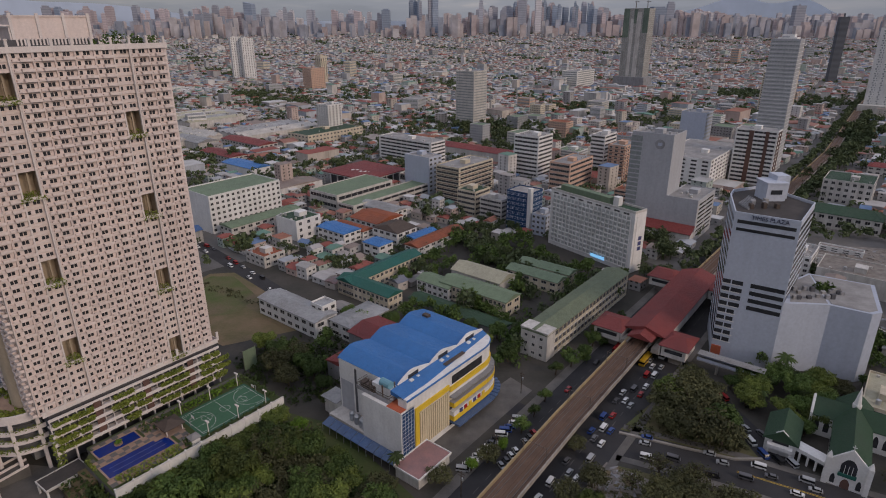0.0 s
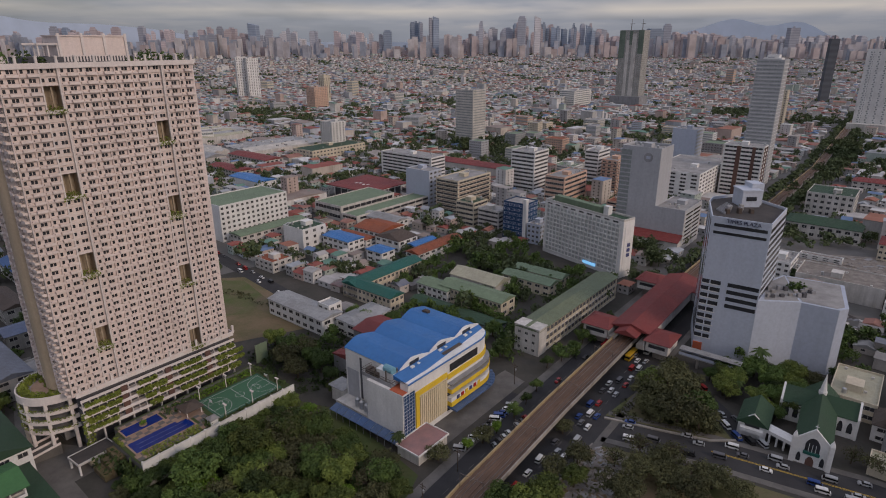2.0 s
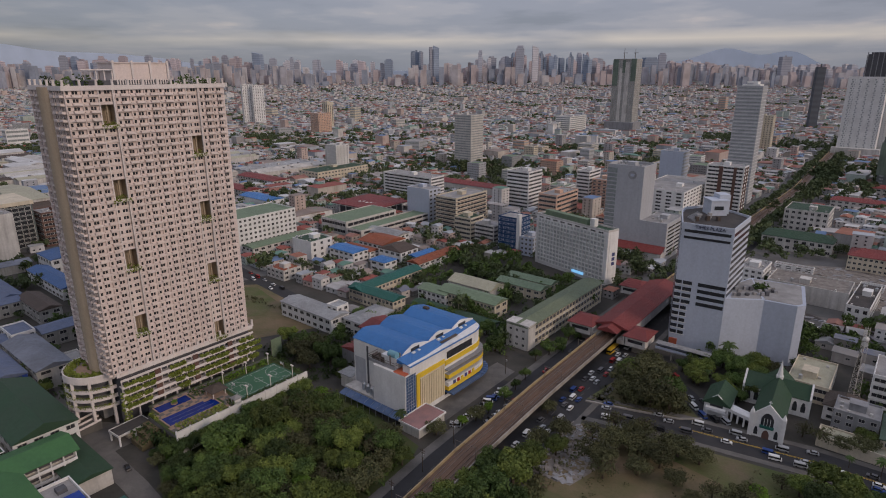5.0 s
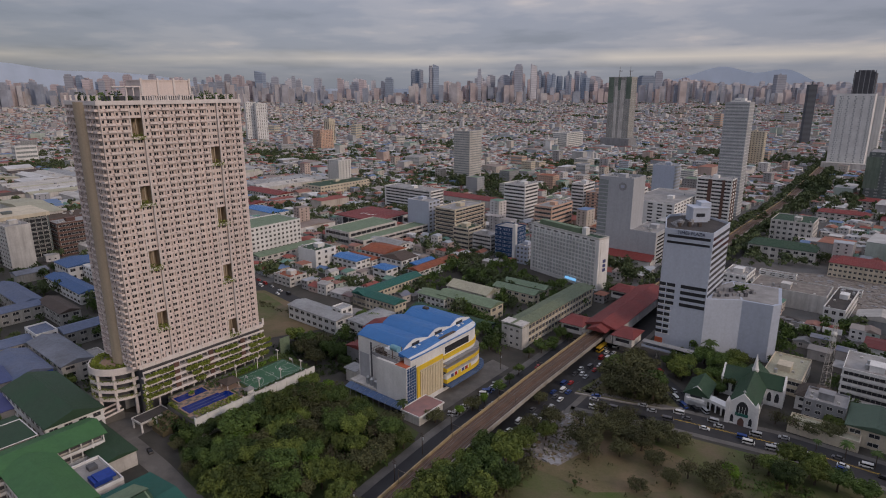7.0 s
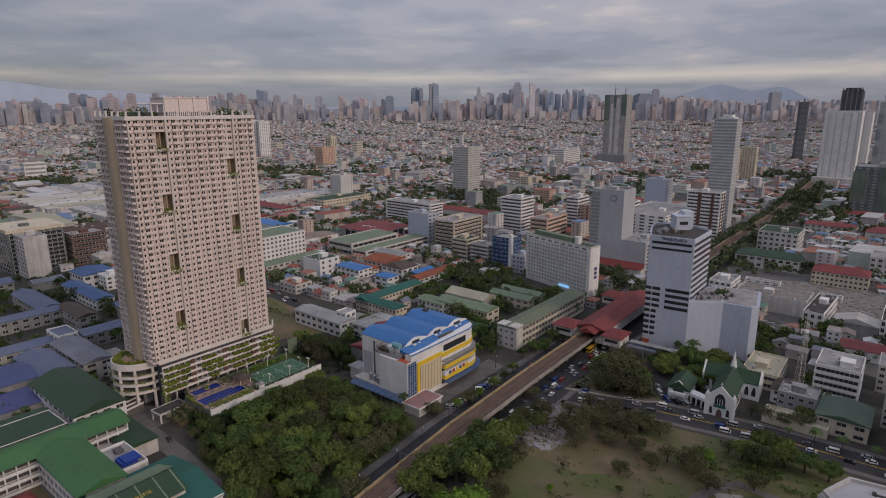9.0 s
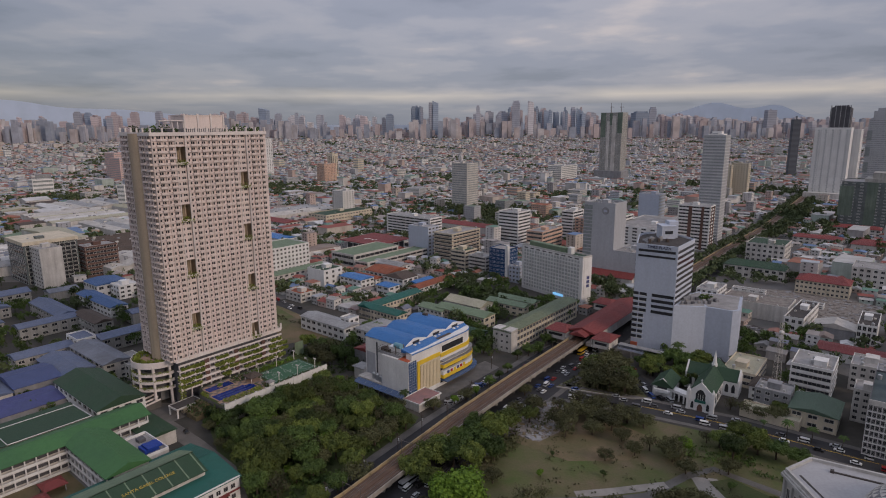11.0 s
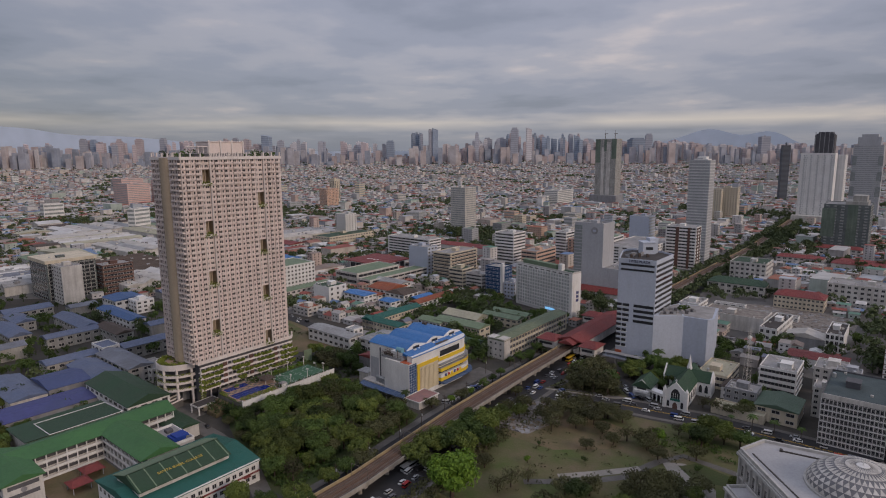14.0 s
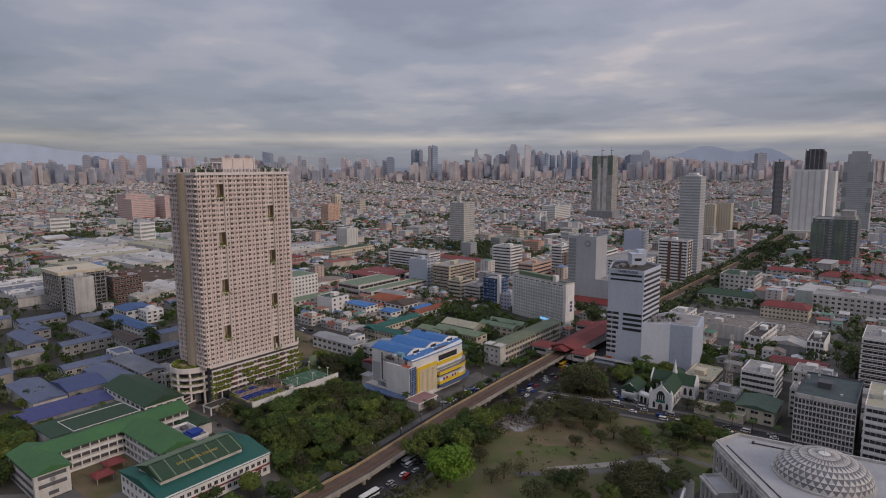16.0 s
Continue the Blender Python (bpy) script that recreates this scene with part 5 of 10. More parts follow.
    def band(z0, z1, off, m, name, label=""):
        s = Solid()
        for (xa, ya), (xb, yb) in zip(curve, curve[1:]):
            d = (Vector((xb, yb)) - Vector((xa, ya))).normalized()
            nn = Vector((d.y, -d.x)) * off
            s.prism([(xa - 0.4, ya), (xa + nn.x, ya + nn.y), (xb + nn.x, yb + nn.y), (xb - 0.4, yb)], z0, z1)
        part(name, s, m, t, label)

    band(17.0, 19.2, 0.5, "yellow", "yellow_band")
    band(13.6, 14.8, 0.35, "palewarm", "pale_band")
    band(14.8, 15.2, 2.2, "grey", "balcony_floor")
    band(10.9, 12.9, 2.4, "yellow", "yellow_band")
    band(12.9, 13.1, 2.3, "roofgrey", "balcony_floor")
    band(9.0, 10.9, 0.12, "glass", "window_band")
    band(7.0, 9.0, 2.2, "white", "white_band")
    band(4.9, 7.0, 2.4, "yellow", "yellow_band")
    band(2.0, 4.9, 0.1, "glass", "shop_window")
    band(3.6, 4.3, 5.0, "canopy_blue", "street_canopy", "blue street canopy")
    for k in range(6):
        part("wall_sign", Solid().box(2.2, 2.6, 30 + k * 2.9, 31.6 + k * 2.9, 7.2, 8.7), ("roof_navy", "redpaint", "yellow")[k % 3], t, "small coloured shop sign")
    # rooftop plant deck with a tank
    part("plant_deck", Solid().box(-23, -7, 1.5, 8, 22.4, 22.9).box(-23, -7, 1.4, 1.55, 22.9, 24.0), "grey", t)
    tank = Solid()
    for k in range(12):
        a0, a1 = 2 * math.pi * k / 12, 2 * math.pi * (k + 1) / 12
        tank.add([(-13, 4.5 + 1.5 * math.cos(a0), 27.9 + 1.5 * math.sin(a0)), (-13, 4.5 + 1.5 * math.cos(a1), 27.9 + 1.5 * math.sin(a1)), (-8.5, 4.5 + 1.5 * math.cos(a1), 27.9 + 1.5 * math.sin(a1)), (-8.5, 4.5 + 1.5 * math.cos(a0), 27.9 + 1.5 * math.sin(a0))], [(0, 3, 2, 1)])
        tank.add([(-13, 4.5, 27.9), (-13, 4.5 + 1.5 * math.cos(a0), 27.9 + 1.5 * math.sin(a0)), (-13, 4.5 + 1.5 * math.cos(a1), 27.9 + 1.5 * math.sin(a1))], [(0, 1, 2)])
        tank.add([(-8.5, 4.5, 27.9), (-8.5, 4.5 + 1.5 * math.cos(a1), 27.9 + 1.5 * math.sin(a1)), (-8.5, 4.5 + 1.5 * math.cos(a0), 27.9 + 1.5 * math.sin(a0))], [(0, 1, 2)])
    part("tank", tank, mat("pale_blue_tank_paint", (0.22, 0.45, 0.55), None, 0.5), t, "pale blue horizontal tank")
    for x in (-22, -19.5, -17):
        part("cooling_unit", Solid().box(x, x + 1.8, 2.5, 5.5, 22.9, 25.2), "roof_brown", t)
    for k, x in enumerate((-28.5, -25.5, -22.5, -20.5)):
        part("water_tank", Solid().cyl(x, 3.5 - 0.4 * k, 1.25, 5.0, 8.2, 12).cyl(x, 3.5 - 0.4 * k, 1.25, 8.2, 9.0, 12, 0, 0.3), "tank", t, "round steel water tank")
    part("back_annex", Solid().box(-b, -19, 0.5, 7, 0, 5.0), "offwhite", t)
    part("annex_roof", Solid().box(-b - 9, -b, 4, 12, 7.0, 7.3), "roof_sheet", t)
    part("annex_block", Solid().box(-b - 8, -b, 5, 12, 0, 7.0), "offwhite", t)
    aw = thing("blue_awning", nx, ny, 0, -GRID, "long low blue sheet awning beside the store", "awning")
    for k in range(10):
        x = -b + 1 + k * 3.9
        part("awning_sheet", Solid().add([(x, -0.1, 4.6), (x + 3.7, -0.1, 4.6), (x + 3.7, -4.2, 3.5), (x, -4.2, 3.5), (x, -0.1, 4.5), (x + 3.7, -0.1, 4.5), (x + 3.7, -4.2, 3.4), (x, -4.2, 3.4)], [(3, 2, 1, 0), (4, 5, 6, 7), (2, 3, 7, 6), (0, 3, 7, 4), (1, 5, 6, 2)]), "canopy_blue", aw)
        part("awning_post", Solid().box(x, x + 0.15, -4.1, -3.95, 0, 3.5), "grey", aw)
    lo = thing("low_shop", nx, ny, 0, -GRID, "low shop with a faded pink flat roof", "shop")
    part("wall", Solid().box(1.0, 11.5, -4.5, 12, 0, 4.2), "offwhite", lo)
    part("roof", Solid().box(0.6, 12, -5, 12.4, 4.2, 4.5), mat("faded_pink_roof", (0.36, 0.20, 0.19), (0.27, 0.17, 0.17), 0.9, 0.2, 1.5), lo)
    part("roof_parapet", Solid().rim([(0.5, -5.1), (12.1, -5.1), (12.1, 12.5), (0.5, 12.5)], 0.3, 4.2, 4.9), "white", lo)


store()

# ---- chamfered office tower and its blank annex ----


def office_tower():
    H = 70.0
    take(127, 226, 62, 66, 75, 4)
    t = thing("office_tower", 0, 0, 0, 0, "white office tower with dark window bands and chamfered front", "office tower")
    A, B, C, D, E, F = (125.5, 243.2), (146.2, 229.2), (167.5, 256.0), (159, 286), (141, 279), (136, 271)
    poly = [A, B, C, D, E, F]
    part("wall", Solid().prism(poly, 0, H - 1.3), "paleblue", t)
    part("roof_parapet", Solid().rim(poly, 0.5, H - 1.3, H), "paleblue", t)
    part("roof", Solid().prism([(150 + (x - 150) * 0.965, 258 + (y - 258) * 0.965) for x, y in poly], H - 1.3, H - 1.2), "roof_dark", t)

    def face(p, q, z0, z1, f0=0.0, f1=1.0, m="glass", name="window_band", out=0.12, label=""):
        P, Q = Vector(p), Vector(q)
        d = (Q - P)
        n = Vector((d.y, -d.x)).normalized()
        a, c = P + d * f0, P + d * f1
        o = n * out
        part(name, Solid().prism([tuple(a), tuple(c), tuple(c + o), tuple(a + o)][::-1], z0, z1), m, t, label)

    fh = 3.55
    for i in range(18):
        z = H - 4.6 - i * fh
        if z < 6:
            break
        face(F, A, z, z + 1.75, 0.05, 0.97)
        face(E, F, z, z + 1.75, 0.05, 0.97)
        face(B, C, z, z + 1.75, 0.02, 0.98)
        face(C, D, z, z + 1.75, 0.05, 0.95)
        if i in (0, 1):
            face(A, B, z - (0.2 if i == 0 else 0), z + 1.3, 0.06, 0.95)
        if 8 <= i < 12:
            face(A, B, z, z + 1.9, 0.45, 0.98)
        if 8 <= i < 17:
            face(A, B, z, z + 1.9, 0.0, 0.33 if i < 12 else 0.27)
            face(A, B, z, z + 1.9, 0.13, 0.15, "paleblue", "mullion", 0.2)
            face(A, B, z - 0.35, z, 0.0, 0.3, "white", "window_ledge", 0.35)
    P, Q = Vector(A), Vector(B)
    mid = P + (Q - P) * 0.55
    n = Vector(((Q - P).y, -(Q - P).x)).normalized()
    text("sign_letters", "TIMES PLAZA", 2.45, "sign", t, pose(mid.x + n.x * 0.2, mid.y + n.y * 0.2, H - 1.6, 90, 0, math.degrees(math.atan2((Q - P).y, (Q - P).x))), 0.12)
    # rooftop
    part("lift_house", Solid().box(148, 157, 262, 272, H - 1.2, H + 6.8).box(147.6, 157.4, 261.6, 272.4, H + 6.8, H + 7.4).box(154, 160, 266, 274, H - 1.2, H + 9.6), "paleblue", t)
    part("lift_house_window", Solid().box(150, 155, 261.8, 262, H + 2, H + 4), "glass", t)
    for k in range(9):
        part("roof_duct", Solid().box(134 + k * 1.2, 134.5 + k * 1.2, 249 + k * 1.7, 258 + k * 1.4, H - 1.2, H - 0.4), "grey", t)
    for k in range(7):
        part("cooling_unit", Solid().box(135.5 + k * 1.9, 137 + k * 1.9, 250 + (k % 3) * 3.2, 252.4 + (k % 3) * 3.2, H - 1.2, H + 0.9 + (k % 2) * 0.5), ("roof_brown", "grey", "roofgrey")[k % 3], t)
    # annex
    an = thing("blank_annex", 0, 0, 0, 0, "long blank pale blue-grey annex wall beside the office tower", "building")
    part("wall", Solid().prism([(145.9, 229.5), (165.4, 227.7), (176, 262), (158, 250)], 0, 33.0), "paleblue", an)
    # same wall turning away: its shading is put in as a darker colour
    part("wall", Solid().prism([(165.4, 227.7), (177.7, 219.3), (182.9, 220.9), (198, 248), (176, 262)], 0, 32.8), "slate", an, "turned half of the blank wall, darkened for its shading")
    part("roof", Solid().prism([(166.5, 229), (177.5, 221), (182, 222.5), (196, 248), (176, 260)], 32.8, 32.95), "roofgrey", an)
    part("roof", Solid().prism([(150, 231), (165, 229), (175, 260), (160, 250)], 33.0, 33.1), "roofgrey", an)
    part("plinth", Solid().prism([(125.2, 242.6), (128.6, 240.2), (129.0, 240.9), (125.6, 243.3)], 0, 5.5), "orange", an, "orange ground-floor front")
    rng = random.Random(4)
    for k in range(16):
        x, y = 153 + k * 1.6 + rng.uniform(-1, 1), 232 + rng.uniform(0, 12)
        part("roof_unit", Solid().box(x, x + 1.8, y, y + 1.5, 32.9, 34.2 + rng.random()), ("roofgrey", "darkgrey", "grey")[k % 3], an)
    part("roof_shrub", leaf_mass(Solid(), 168, 175, 240, 246, 33, 36, 300, rng, 0.8), "leaf", an, "green roof shrubs")


office_tower()

# ---- church ----


def arch(s, x0, x1, z0, z1, y0, y1, mi=0, n=8):
    """A pointed arch panel in the xz plane between y0 and y1."""
    w, c = (x1 - x0) / 2, (x0 + x1) / 2
    spring = z0 + (z1 - z0) * 0.55
    pts = [(x0, z0), (x1, z0), (x1, spring)]
    for k in range(1, n):
        f = k / n
        pts.append((c + w * (1 - f) ** 0.8, spring + (z1 - spring) * math.sin(f * math.pi / 2) ** 0.9))
    pts.append((c, z1))
    for k in range(n - 1, 0, -1):
        f = k / n
        pts.append((c - w * (1 - f) ** 0.8, spring + (z1 - spring) * math.sin(f * math.pi / 2) ** 0.9))
    pts.append((x0, spring))
    m = len(pts)
    s.add([(x, y0, z) for x, z in pts] + [(x, y1, z) for x, z in pts], [tuple(range(m)), tuple(range(2 * m - 1, m - 1, -1))] + [(i, m + i, m + (i + 1) % m, (i + 1) % m) for i in range(m)], mi)
    return s


def church():
    # local x along the front, y into the nave
    ang = -35.0
    t = thing("church", 133.8, 156.8, 0, ang, "white gothic church with dark green roofs and spire", "church")
    take(140, 150, 52, 30, 33, 3)
    W = 5.6
    g = Solid()
    g.add([(-W, 0, 0), (W, 0, 0), (W, 0, 10), (0, 0, 15.5), (-W, 0, 10), (-W, 0.8, 0), (W, 0.8, 0), (W, 0.8, 10), (0, 0.8, 15.5), (-W, 0.8, 10)], [(0, 1, 2, 3, 4), (9, 8, 7, 6, 5), (2, 7, 8, 3), (3, 8, 9, 4), (1, 6, 7, 2), (0, 4, 9, 5)])
    part("front_gable", g, "white", t)
    part("front_window", arch(Solid(), -2.3, 2.3, 6.0, 11.6, -0.12, 0.02), "glass", t, "dark pointed window")
    tr = Solid()
    for x in (-1.1, 0, 1.1):
        tr.box(x - 0.08, x + 0.08, -0.2, -0.11, 6.0, 9.2)
    part("window_tracery", tr, "white", t)
    part("window_sill", Solid().box(-2.6, 2.6, -0.6, 0.0, 4.8, 6.0), "roof_teal", t, "pale teal window balcony")
    part("door", arch(Solid(), -1.3, 1.3, 0, 3.8, -0.12, 0.02), "brown", t)
    for sx in (-1, 1):
        part("buttress", Solid().box(min(sx * 5.0, sx * 6.6), max(sx * 5.0, sx * 6.6), -0.6, 1.4, 0, 10.6).add([(sx * 5.0, -0.6, 10.6), (sx * 6.6, -0.6, 10.6), (sx * 6.6, 1.4, 10.6), (sx * 5.0, 1.4, 10.6), (sx * 5.8, 0.4, 13.0)], [(0, 1, 4), (1, 2, 4), (2, 3, 4), (3, 0, 4)]), "white", t)
        part("side_arch", arch(Solid(), min(sx * 3, sx * 4.4), max(sx * 3, sx * 4.4), 1, 4.6, -0.1, 0.02), "glass", t)
    part("cross", Solid().box(-0.12, 0.12, 0.2, 0.44, 15.5, 17.4).box(-0.6, 0.6, 0.2, 0.44, 16.4, 16.65), "white", t)
    part("nave_wall", Solid().box(-W, W, 0.8, 42, 0, 8.6), "white", t)
    part("nave_roof", Solid().gable(-W, W, 0.9, 42.5, 8.7, 5.6, "y", 0, 0.5), "roof_darkgreen", t)
    part("transept_wall", Solid().box(-13, 13, 27, 37, 0, 8.4), "white", t)
    part("transept_roof", Solid().gable(-12.6, 12.6, 27, 37, 8.5, 5.2, "x", 0, 0.4), "roof_darkgreen", t)
    for sx in (-1, 1):
        q = Solid()
        x0, x1 = (12.7, 13.5) if sx > 0 else (-13.5, -12.7)
        q.add([(x0, 26.5, 0), (x1, 26.5, 0), (x1, 37.5, 0), (x0, 37.5, 0), (x0, 26.5, 9.2), (x1, 26.5, 9.2), (x1, 37.5, 9.2), (x0, 37.5, 9.2), (x0, 32, 14.4), (x1, 32, 14.4)], [(0, 1, 5, 4), (1, 2, 6, 9, 5), (2, 3, 7, 6), (3, 0, 4, 8, 7), (4, 5, 9, 8), (6, 7, 8, 9)])
        part("transept_gable", q, "white", t)
        for k in range(2):
            xx = sx * (7.6 + 3.2 * k)
            part("nave_window", arch(Solid(), xx - 0.9, xx + 0.9, 2.2, 6.8, 26.88, 27.02), "glass", t)
    for k in range(5):
        for sx in (-1, 1):
            a = arch(Solid(), 3.4 + 4.4 * k, 5.2 + 4.4 * k, 2.4, 6.8, -0.02, 0.1)
            a.v = [(sx * (W + 0.06) + sx * y, x, z) for x, y, z in a.v]
            part("nave_window", a, "glass", t)
    part("spire", Solid().cyl(0, 32, 1.5, 12.6, 14.8, 8).cyl(0, 32, 1.25, 14.8, 22.3, 8, 0, 0.06), "white", t, "slim white spire")
    # porch house and arcade in front
    p = thing("parish_house", 120.8, 173.6, 0, ang, "small white hall with dark green gable roof", "house")
    part("wall", Solid().box(-5, 5, 0, 16, 0, 6), "white", p)
    part("roof", Solid().gable(-5, 5, 0, 16, 6.1, 4.2, "y", 0, 0.7), "roof_darkgreen", p)
    pg = Solid().add([(-5.2, -0.3, 6), (5.2, -0.3, 6), (0, -0.3, 10.6), (-5.2, 0.3, 6), (5.2, 0.3, 6), (0, 0.3, 10.6)], [(0, 1, 2), (5, 4, 3), (1, 4, 5, 2), (0, 2, 5, 3)])
    part("gable", pg, "white", p)
    part("balcony", Solid().box(-4, 4, -2.2, -0.3, 3.2, 4.6), "white", p)
    part("window", Solid().box(-2.6, 2.6, -0.12, -0.02, 3.6, 5.6), "glass", p)
    for x in (-3.6, 3.2):
        part("column", Solid().box(x, x + 0.4, -2.2, -1.8, 0, 3.2), "white", p)
    c = thing("arcade", 125.2, 170.6, 0, -56, "white arcaded wall linking hall and church", "arcade")
    part("wall", Solid().box(-2, 9.5, 0, 0.6, 4.0, 5.4).box(-2, 9.5, 0.6, 5, 4.9, 5.2), "white", c)
    for k in range(5):
        x = -2 + k * 2.75
        part("pier", Solid().box(x, x + 0.6, 0, 0.6, 0, 4.0), "white", c)
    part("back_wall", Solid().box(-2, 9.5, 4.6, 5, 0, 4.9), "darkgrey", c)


church()

# ---- museum with a glazed dome ----


def museum():
    H = 24
    take(190, -20, 10, 70, 0, 30)
    t = thing("domed_museum", 124, 67, 0, 0, "pale grey neoclassical museum with glazed lattice dome", "museum")
    foot = [(-2, -87), (66, -87), (66, -24), (13, 7), (0, 0)]

    def grown(o):
        return [(-2 - o, -87 - o), (66 + o, -87 - o), (66 + o, -24 + o * 0.6), (13 + o * 0.1, 7 + o), (-o, o * 0.5)]

    part("wall", Solid().prism(foot, 0, H - 1.2), "museum_stone", t)
    part("cornice", Solid().prism(grown(1.1), H - 2.6, H - 1.6), "museum_stone", t)
    part("cornice", Solid().prism(grown(0.6), H - 1.6, H - 0.9), "museum_stone", t)
    part("string_course", Solid().prism(grown(0.6), 12.2, 12.9), "museum_stone", t)
    part("roof", Solid().prism(grown(-0.3), H - 1.2, H - 0.7), "roof_museum", t)
    part("parapet", Solid().rim(foot, 0.9, H - 1.0, H + 0.4), "museum_stone", t)
    part("roof_gutter", Solid().box(3.2, 3.8, -84, -3, H - 0.7, H - 0.5), "roof_dark", t)
    part("roof_hatch", Solid().box(0, 24, -0.35, 0.35, H - 0.7, H - 0.3), "roof_dark", t, at=pose(16, -1.4, 0, 0, 0, -30.3))
    part("roof_hatch_end", Solid().box(-0.9, 0.2, -0.7, 0.7, H - 0.7, H + 0.2), "roof_dark", t, at=pose(16, -1.4, 0, 0, 0, -30.3))
    for f in range(2):
        for k in range(19):
            ob = window(t, "x", 0, 0, 1, 1)
            ob.matrix_basis = pose(-0.05 - 2.0 * (3.4 + k * 4.4) / 87, -3.4 - k * 4.4, 7.4 + f * 8.6, 0, 0, 180) @ Matrix.Diagonal((1, 1.7, 5.0, 1))
        for k in range(3):
            ob = window(t, "x", 0, 0, 1, 1)
            ob.matrix_basis = pose(2.6 + k * 3.9, 1.4 + k * 2.1, 7.4 + f * 8.6, 0, 0, 118.3) @ Matrix.Diagonal((1, 1.7, 5.0, 1))
        for k in range(13):
            ob = window(t, "x", 0, 0, 1, 1)
            ob.matrix_basis = pose(15.4 + k * 4.0, 5.6 - k * 2.34, 7.4 + f * 8.6, 0, 0, 59.7) @ Matrix.Diagonal((1, 1.7, 5.0, 1))
    for k in range(20):
        y = -1.2 - k * 4.4
        part("pilaster", Solid().box(-0.75, 0.3, y - 0.5, y + 0.5, 2, H - 2.6), "museum_stone", t, at=pose(-2.0 * -y / 87, 0, 0))
    # entrance wing with its own parapet
    part("entrance_wing", Solid().box(-9, -1.5, -24, -10, 0, 13).rim([(-9.4, -24.4), (-1.5, -24.4), (-1.5, -9.6), (-9.4, -9.6)], 0.5, 13, 14.2), "museum_stone", t)
    part("entrance_roof", Solid().box(-8.8, -1.5, -23.8, -10.2, 13.0, 13.15), "roof_museum", t)
    for k in range(4):
        part("entrance_column", Solid().cyl(-9.9, -23 + k * 4, 0.55, 0, 12.4, 12), "museum_stone", t)
    part("entrance_beam", Solid().box(-10.6, -9.0, -24.4, -9.6, 12.4, 13.4), "museum_stone", t)
    cx, cy, R, hgt, z0 = 28.0, -29.0, 16.5, 8.6, H - 0.2
    part("dome_drum", Solid().cyl(cx, cy, R + 0.8, H - 0.7, z0 + 0.3, 48), "museum_stone", t)
    n, rings = 40, 7

    def at(r, k):
        f = r / (rings + 0.6)
        rr, z = R * math.cos(f * math.pi / 2), z0 + 0.3 + hgt * math.sin(f * math.pi / 2)
        a = 2 * math.pi * k / n
        return Vector((cx + rr * math.cos(a), cy + rr * math.sin(a), z))

    shell = Solid()
    for r in range(rings):
        for k in range(n):
            shell.add([tuple(at(r, k)), tuple(at(r, k + 1)), tuple(at(r + 1, k + 1)), tuple(at(r + 1, k))], [(0, 1, 2, 3)])
    part("dome_shell", shell, "dome_grey", t, "grey dome shell")
    c = Vector((cx, cy, z0 - 6))
    for r in range(rings):
        a0, b0, top = at(r, 0), at(r, 1), (at(r + 1, 0) + at(r + 1, 1)) / 2
        mid = (a0 + b0 + top) / 3
        tri = []
        for p in (a0, b0, top):
            q = mid + (p - mid) * 0.9
            tri.append(q + (q - c).normalized() * 0.12)
        s = Solid().add([tuple(p - Vector((cx, cy, 0))) for p in tri] + [tuple(p - (p - c).normalized() * 0.1 - Vector((cx, cy, 0))) for p in tri], [(0, 1, 2), (0, 3, 4, 1), (1, 4, 5, 2), (2, 5, 3, 0)])
        me = s.mesh("dome_panel", "offwhite")
        for k in range(n):
            part("dome_panel", me, None, t, at=pose(cx, cy, 0, 0, 0, 360.0 * (k + 0.5 * (r % 2)) / n))
    part("dome_cap", Solid().cyl(cx, cy, 2.6, z0 + hgt - 0.5, z0 + hgt + 0.4, 24, 0, 2.0).cyl(cx, cy, 0.2, z0 + hgt + 0.3, z0 + hgt + 2.6, 8), "white", t)
    ar = thing("garden_arch", 108, 60, 0, 60, "white arched garden entrance beside the museum", "gate")
    part("wall", Solid().box(-4, 6, -0.5, 0.6, 2.6, 3.6), "white", ar)
    for k in range(4):
        part("pier", Solid().box(-4 + k * 3.1, -3.4 + k * 3.1, -0.5, 0.6, 0, 2.6), "white", ar)


museum()

# ---- green-roofed college in the foreground ----


def gallery_wing(t, L, back, h, floors, along, shade=True):
    """Open galleries with columns on the x = 0 face ('x') or the y = 0 face ('y') of a school wing."""
    fh = h / floors

    def bx(x0, x1, y0, y1, z0, z1):
        return Solid().box(x0, x1, y0, y1, z0, z1) if along == "x" else Solid().box(-y1, -y0, -x1, -x0, z0, z1)

    for i in range(floors):
        z = fh * i
        part("gallery_floor", bx(-2.6, 0, 0.1, L, z - 0.2, z + 0.15), "offwhite", t)
        part("gallery_parapet", bx(-0.25, 0, 0.1, L, z + 0.15, z + 1.2), "white", t)
        # flat dark sheet carries the shade of the classroom openings
        part("gallery_opening", bx(-2.62, -2.52, 0.4, L - 0.4, z + 1.0, z + fh - 0.7), "darkgrey", t, "dark sheets standing for shaded classroom openings")
    n = max(2, int(L / 4))
    for k in range(n + 1):
        y = 0.1 + (L - 0.6) * k / n
        part("gallery_column", bx(-0.4, 0.02, y, y + 0.45, 0, h), "white", t)


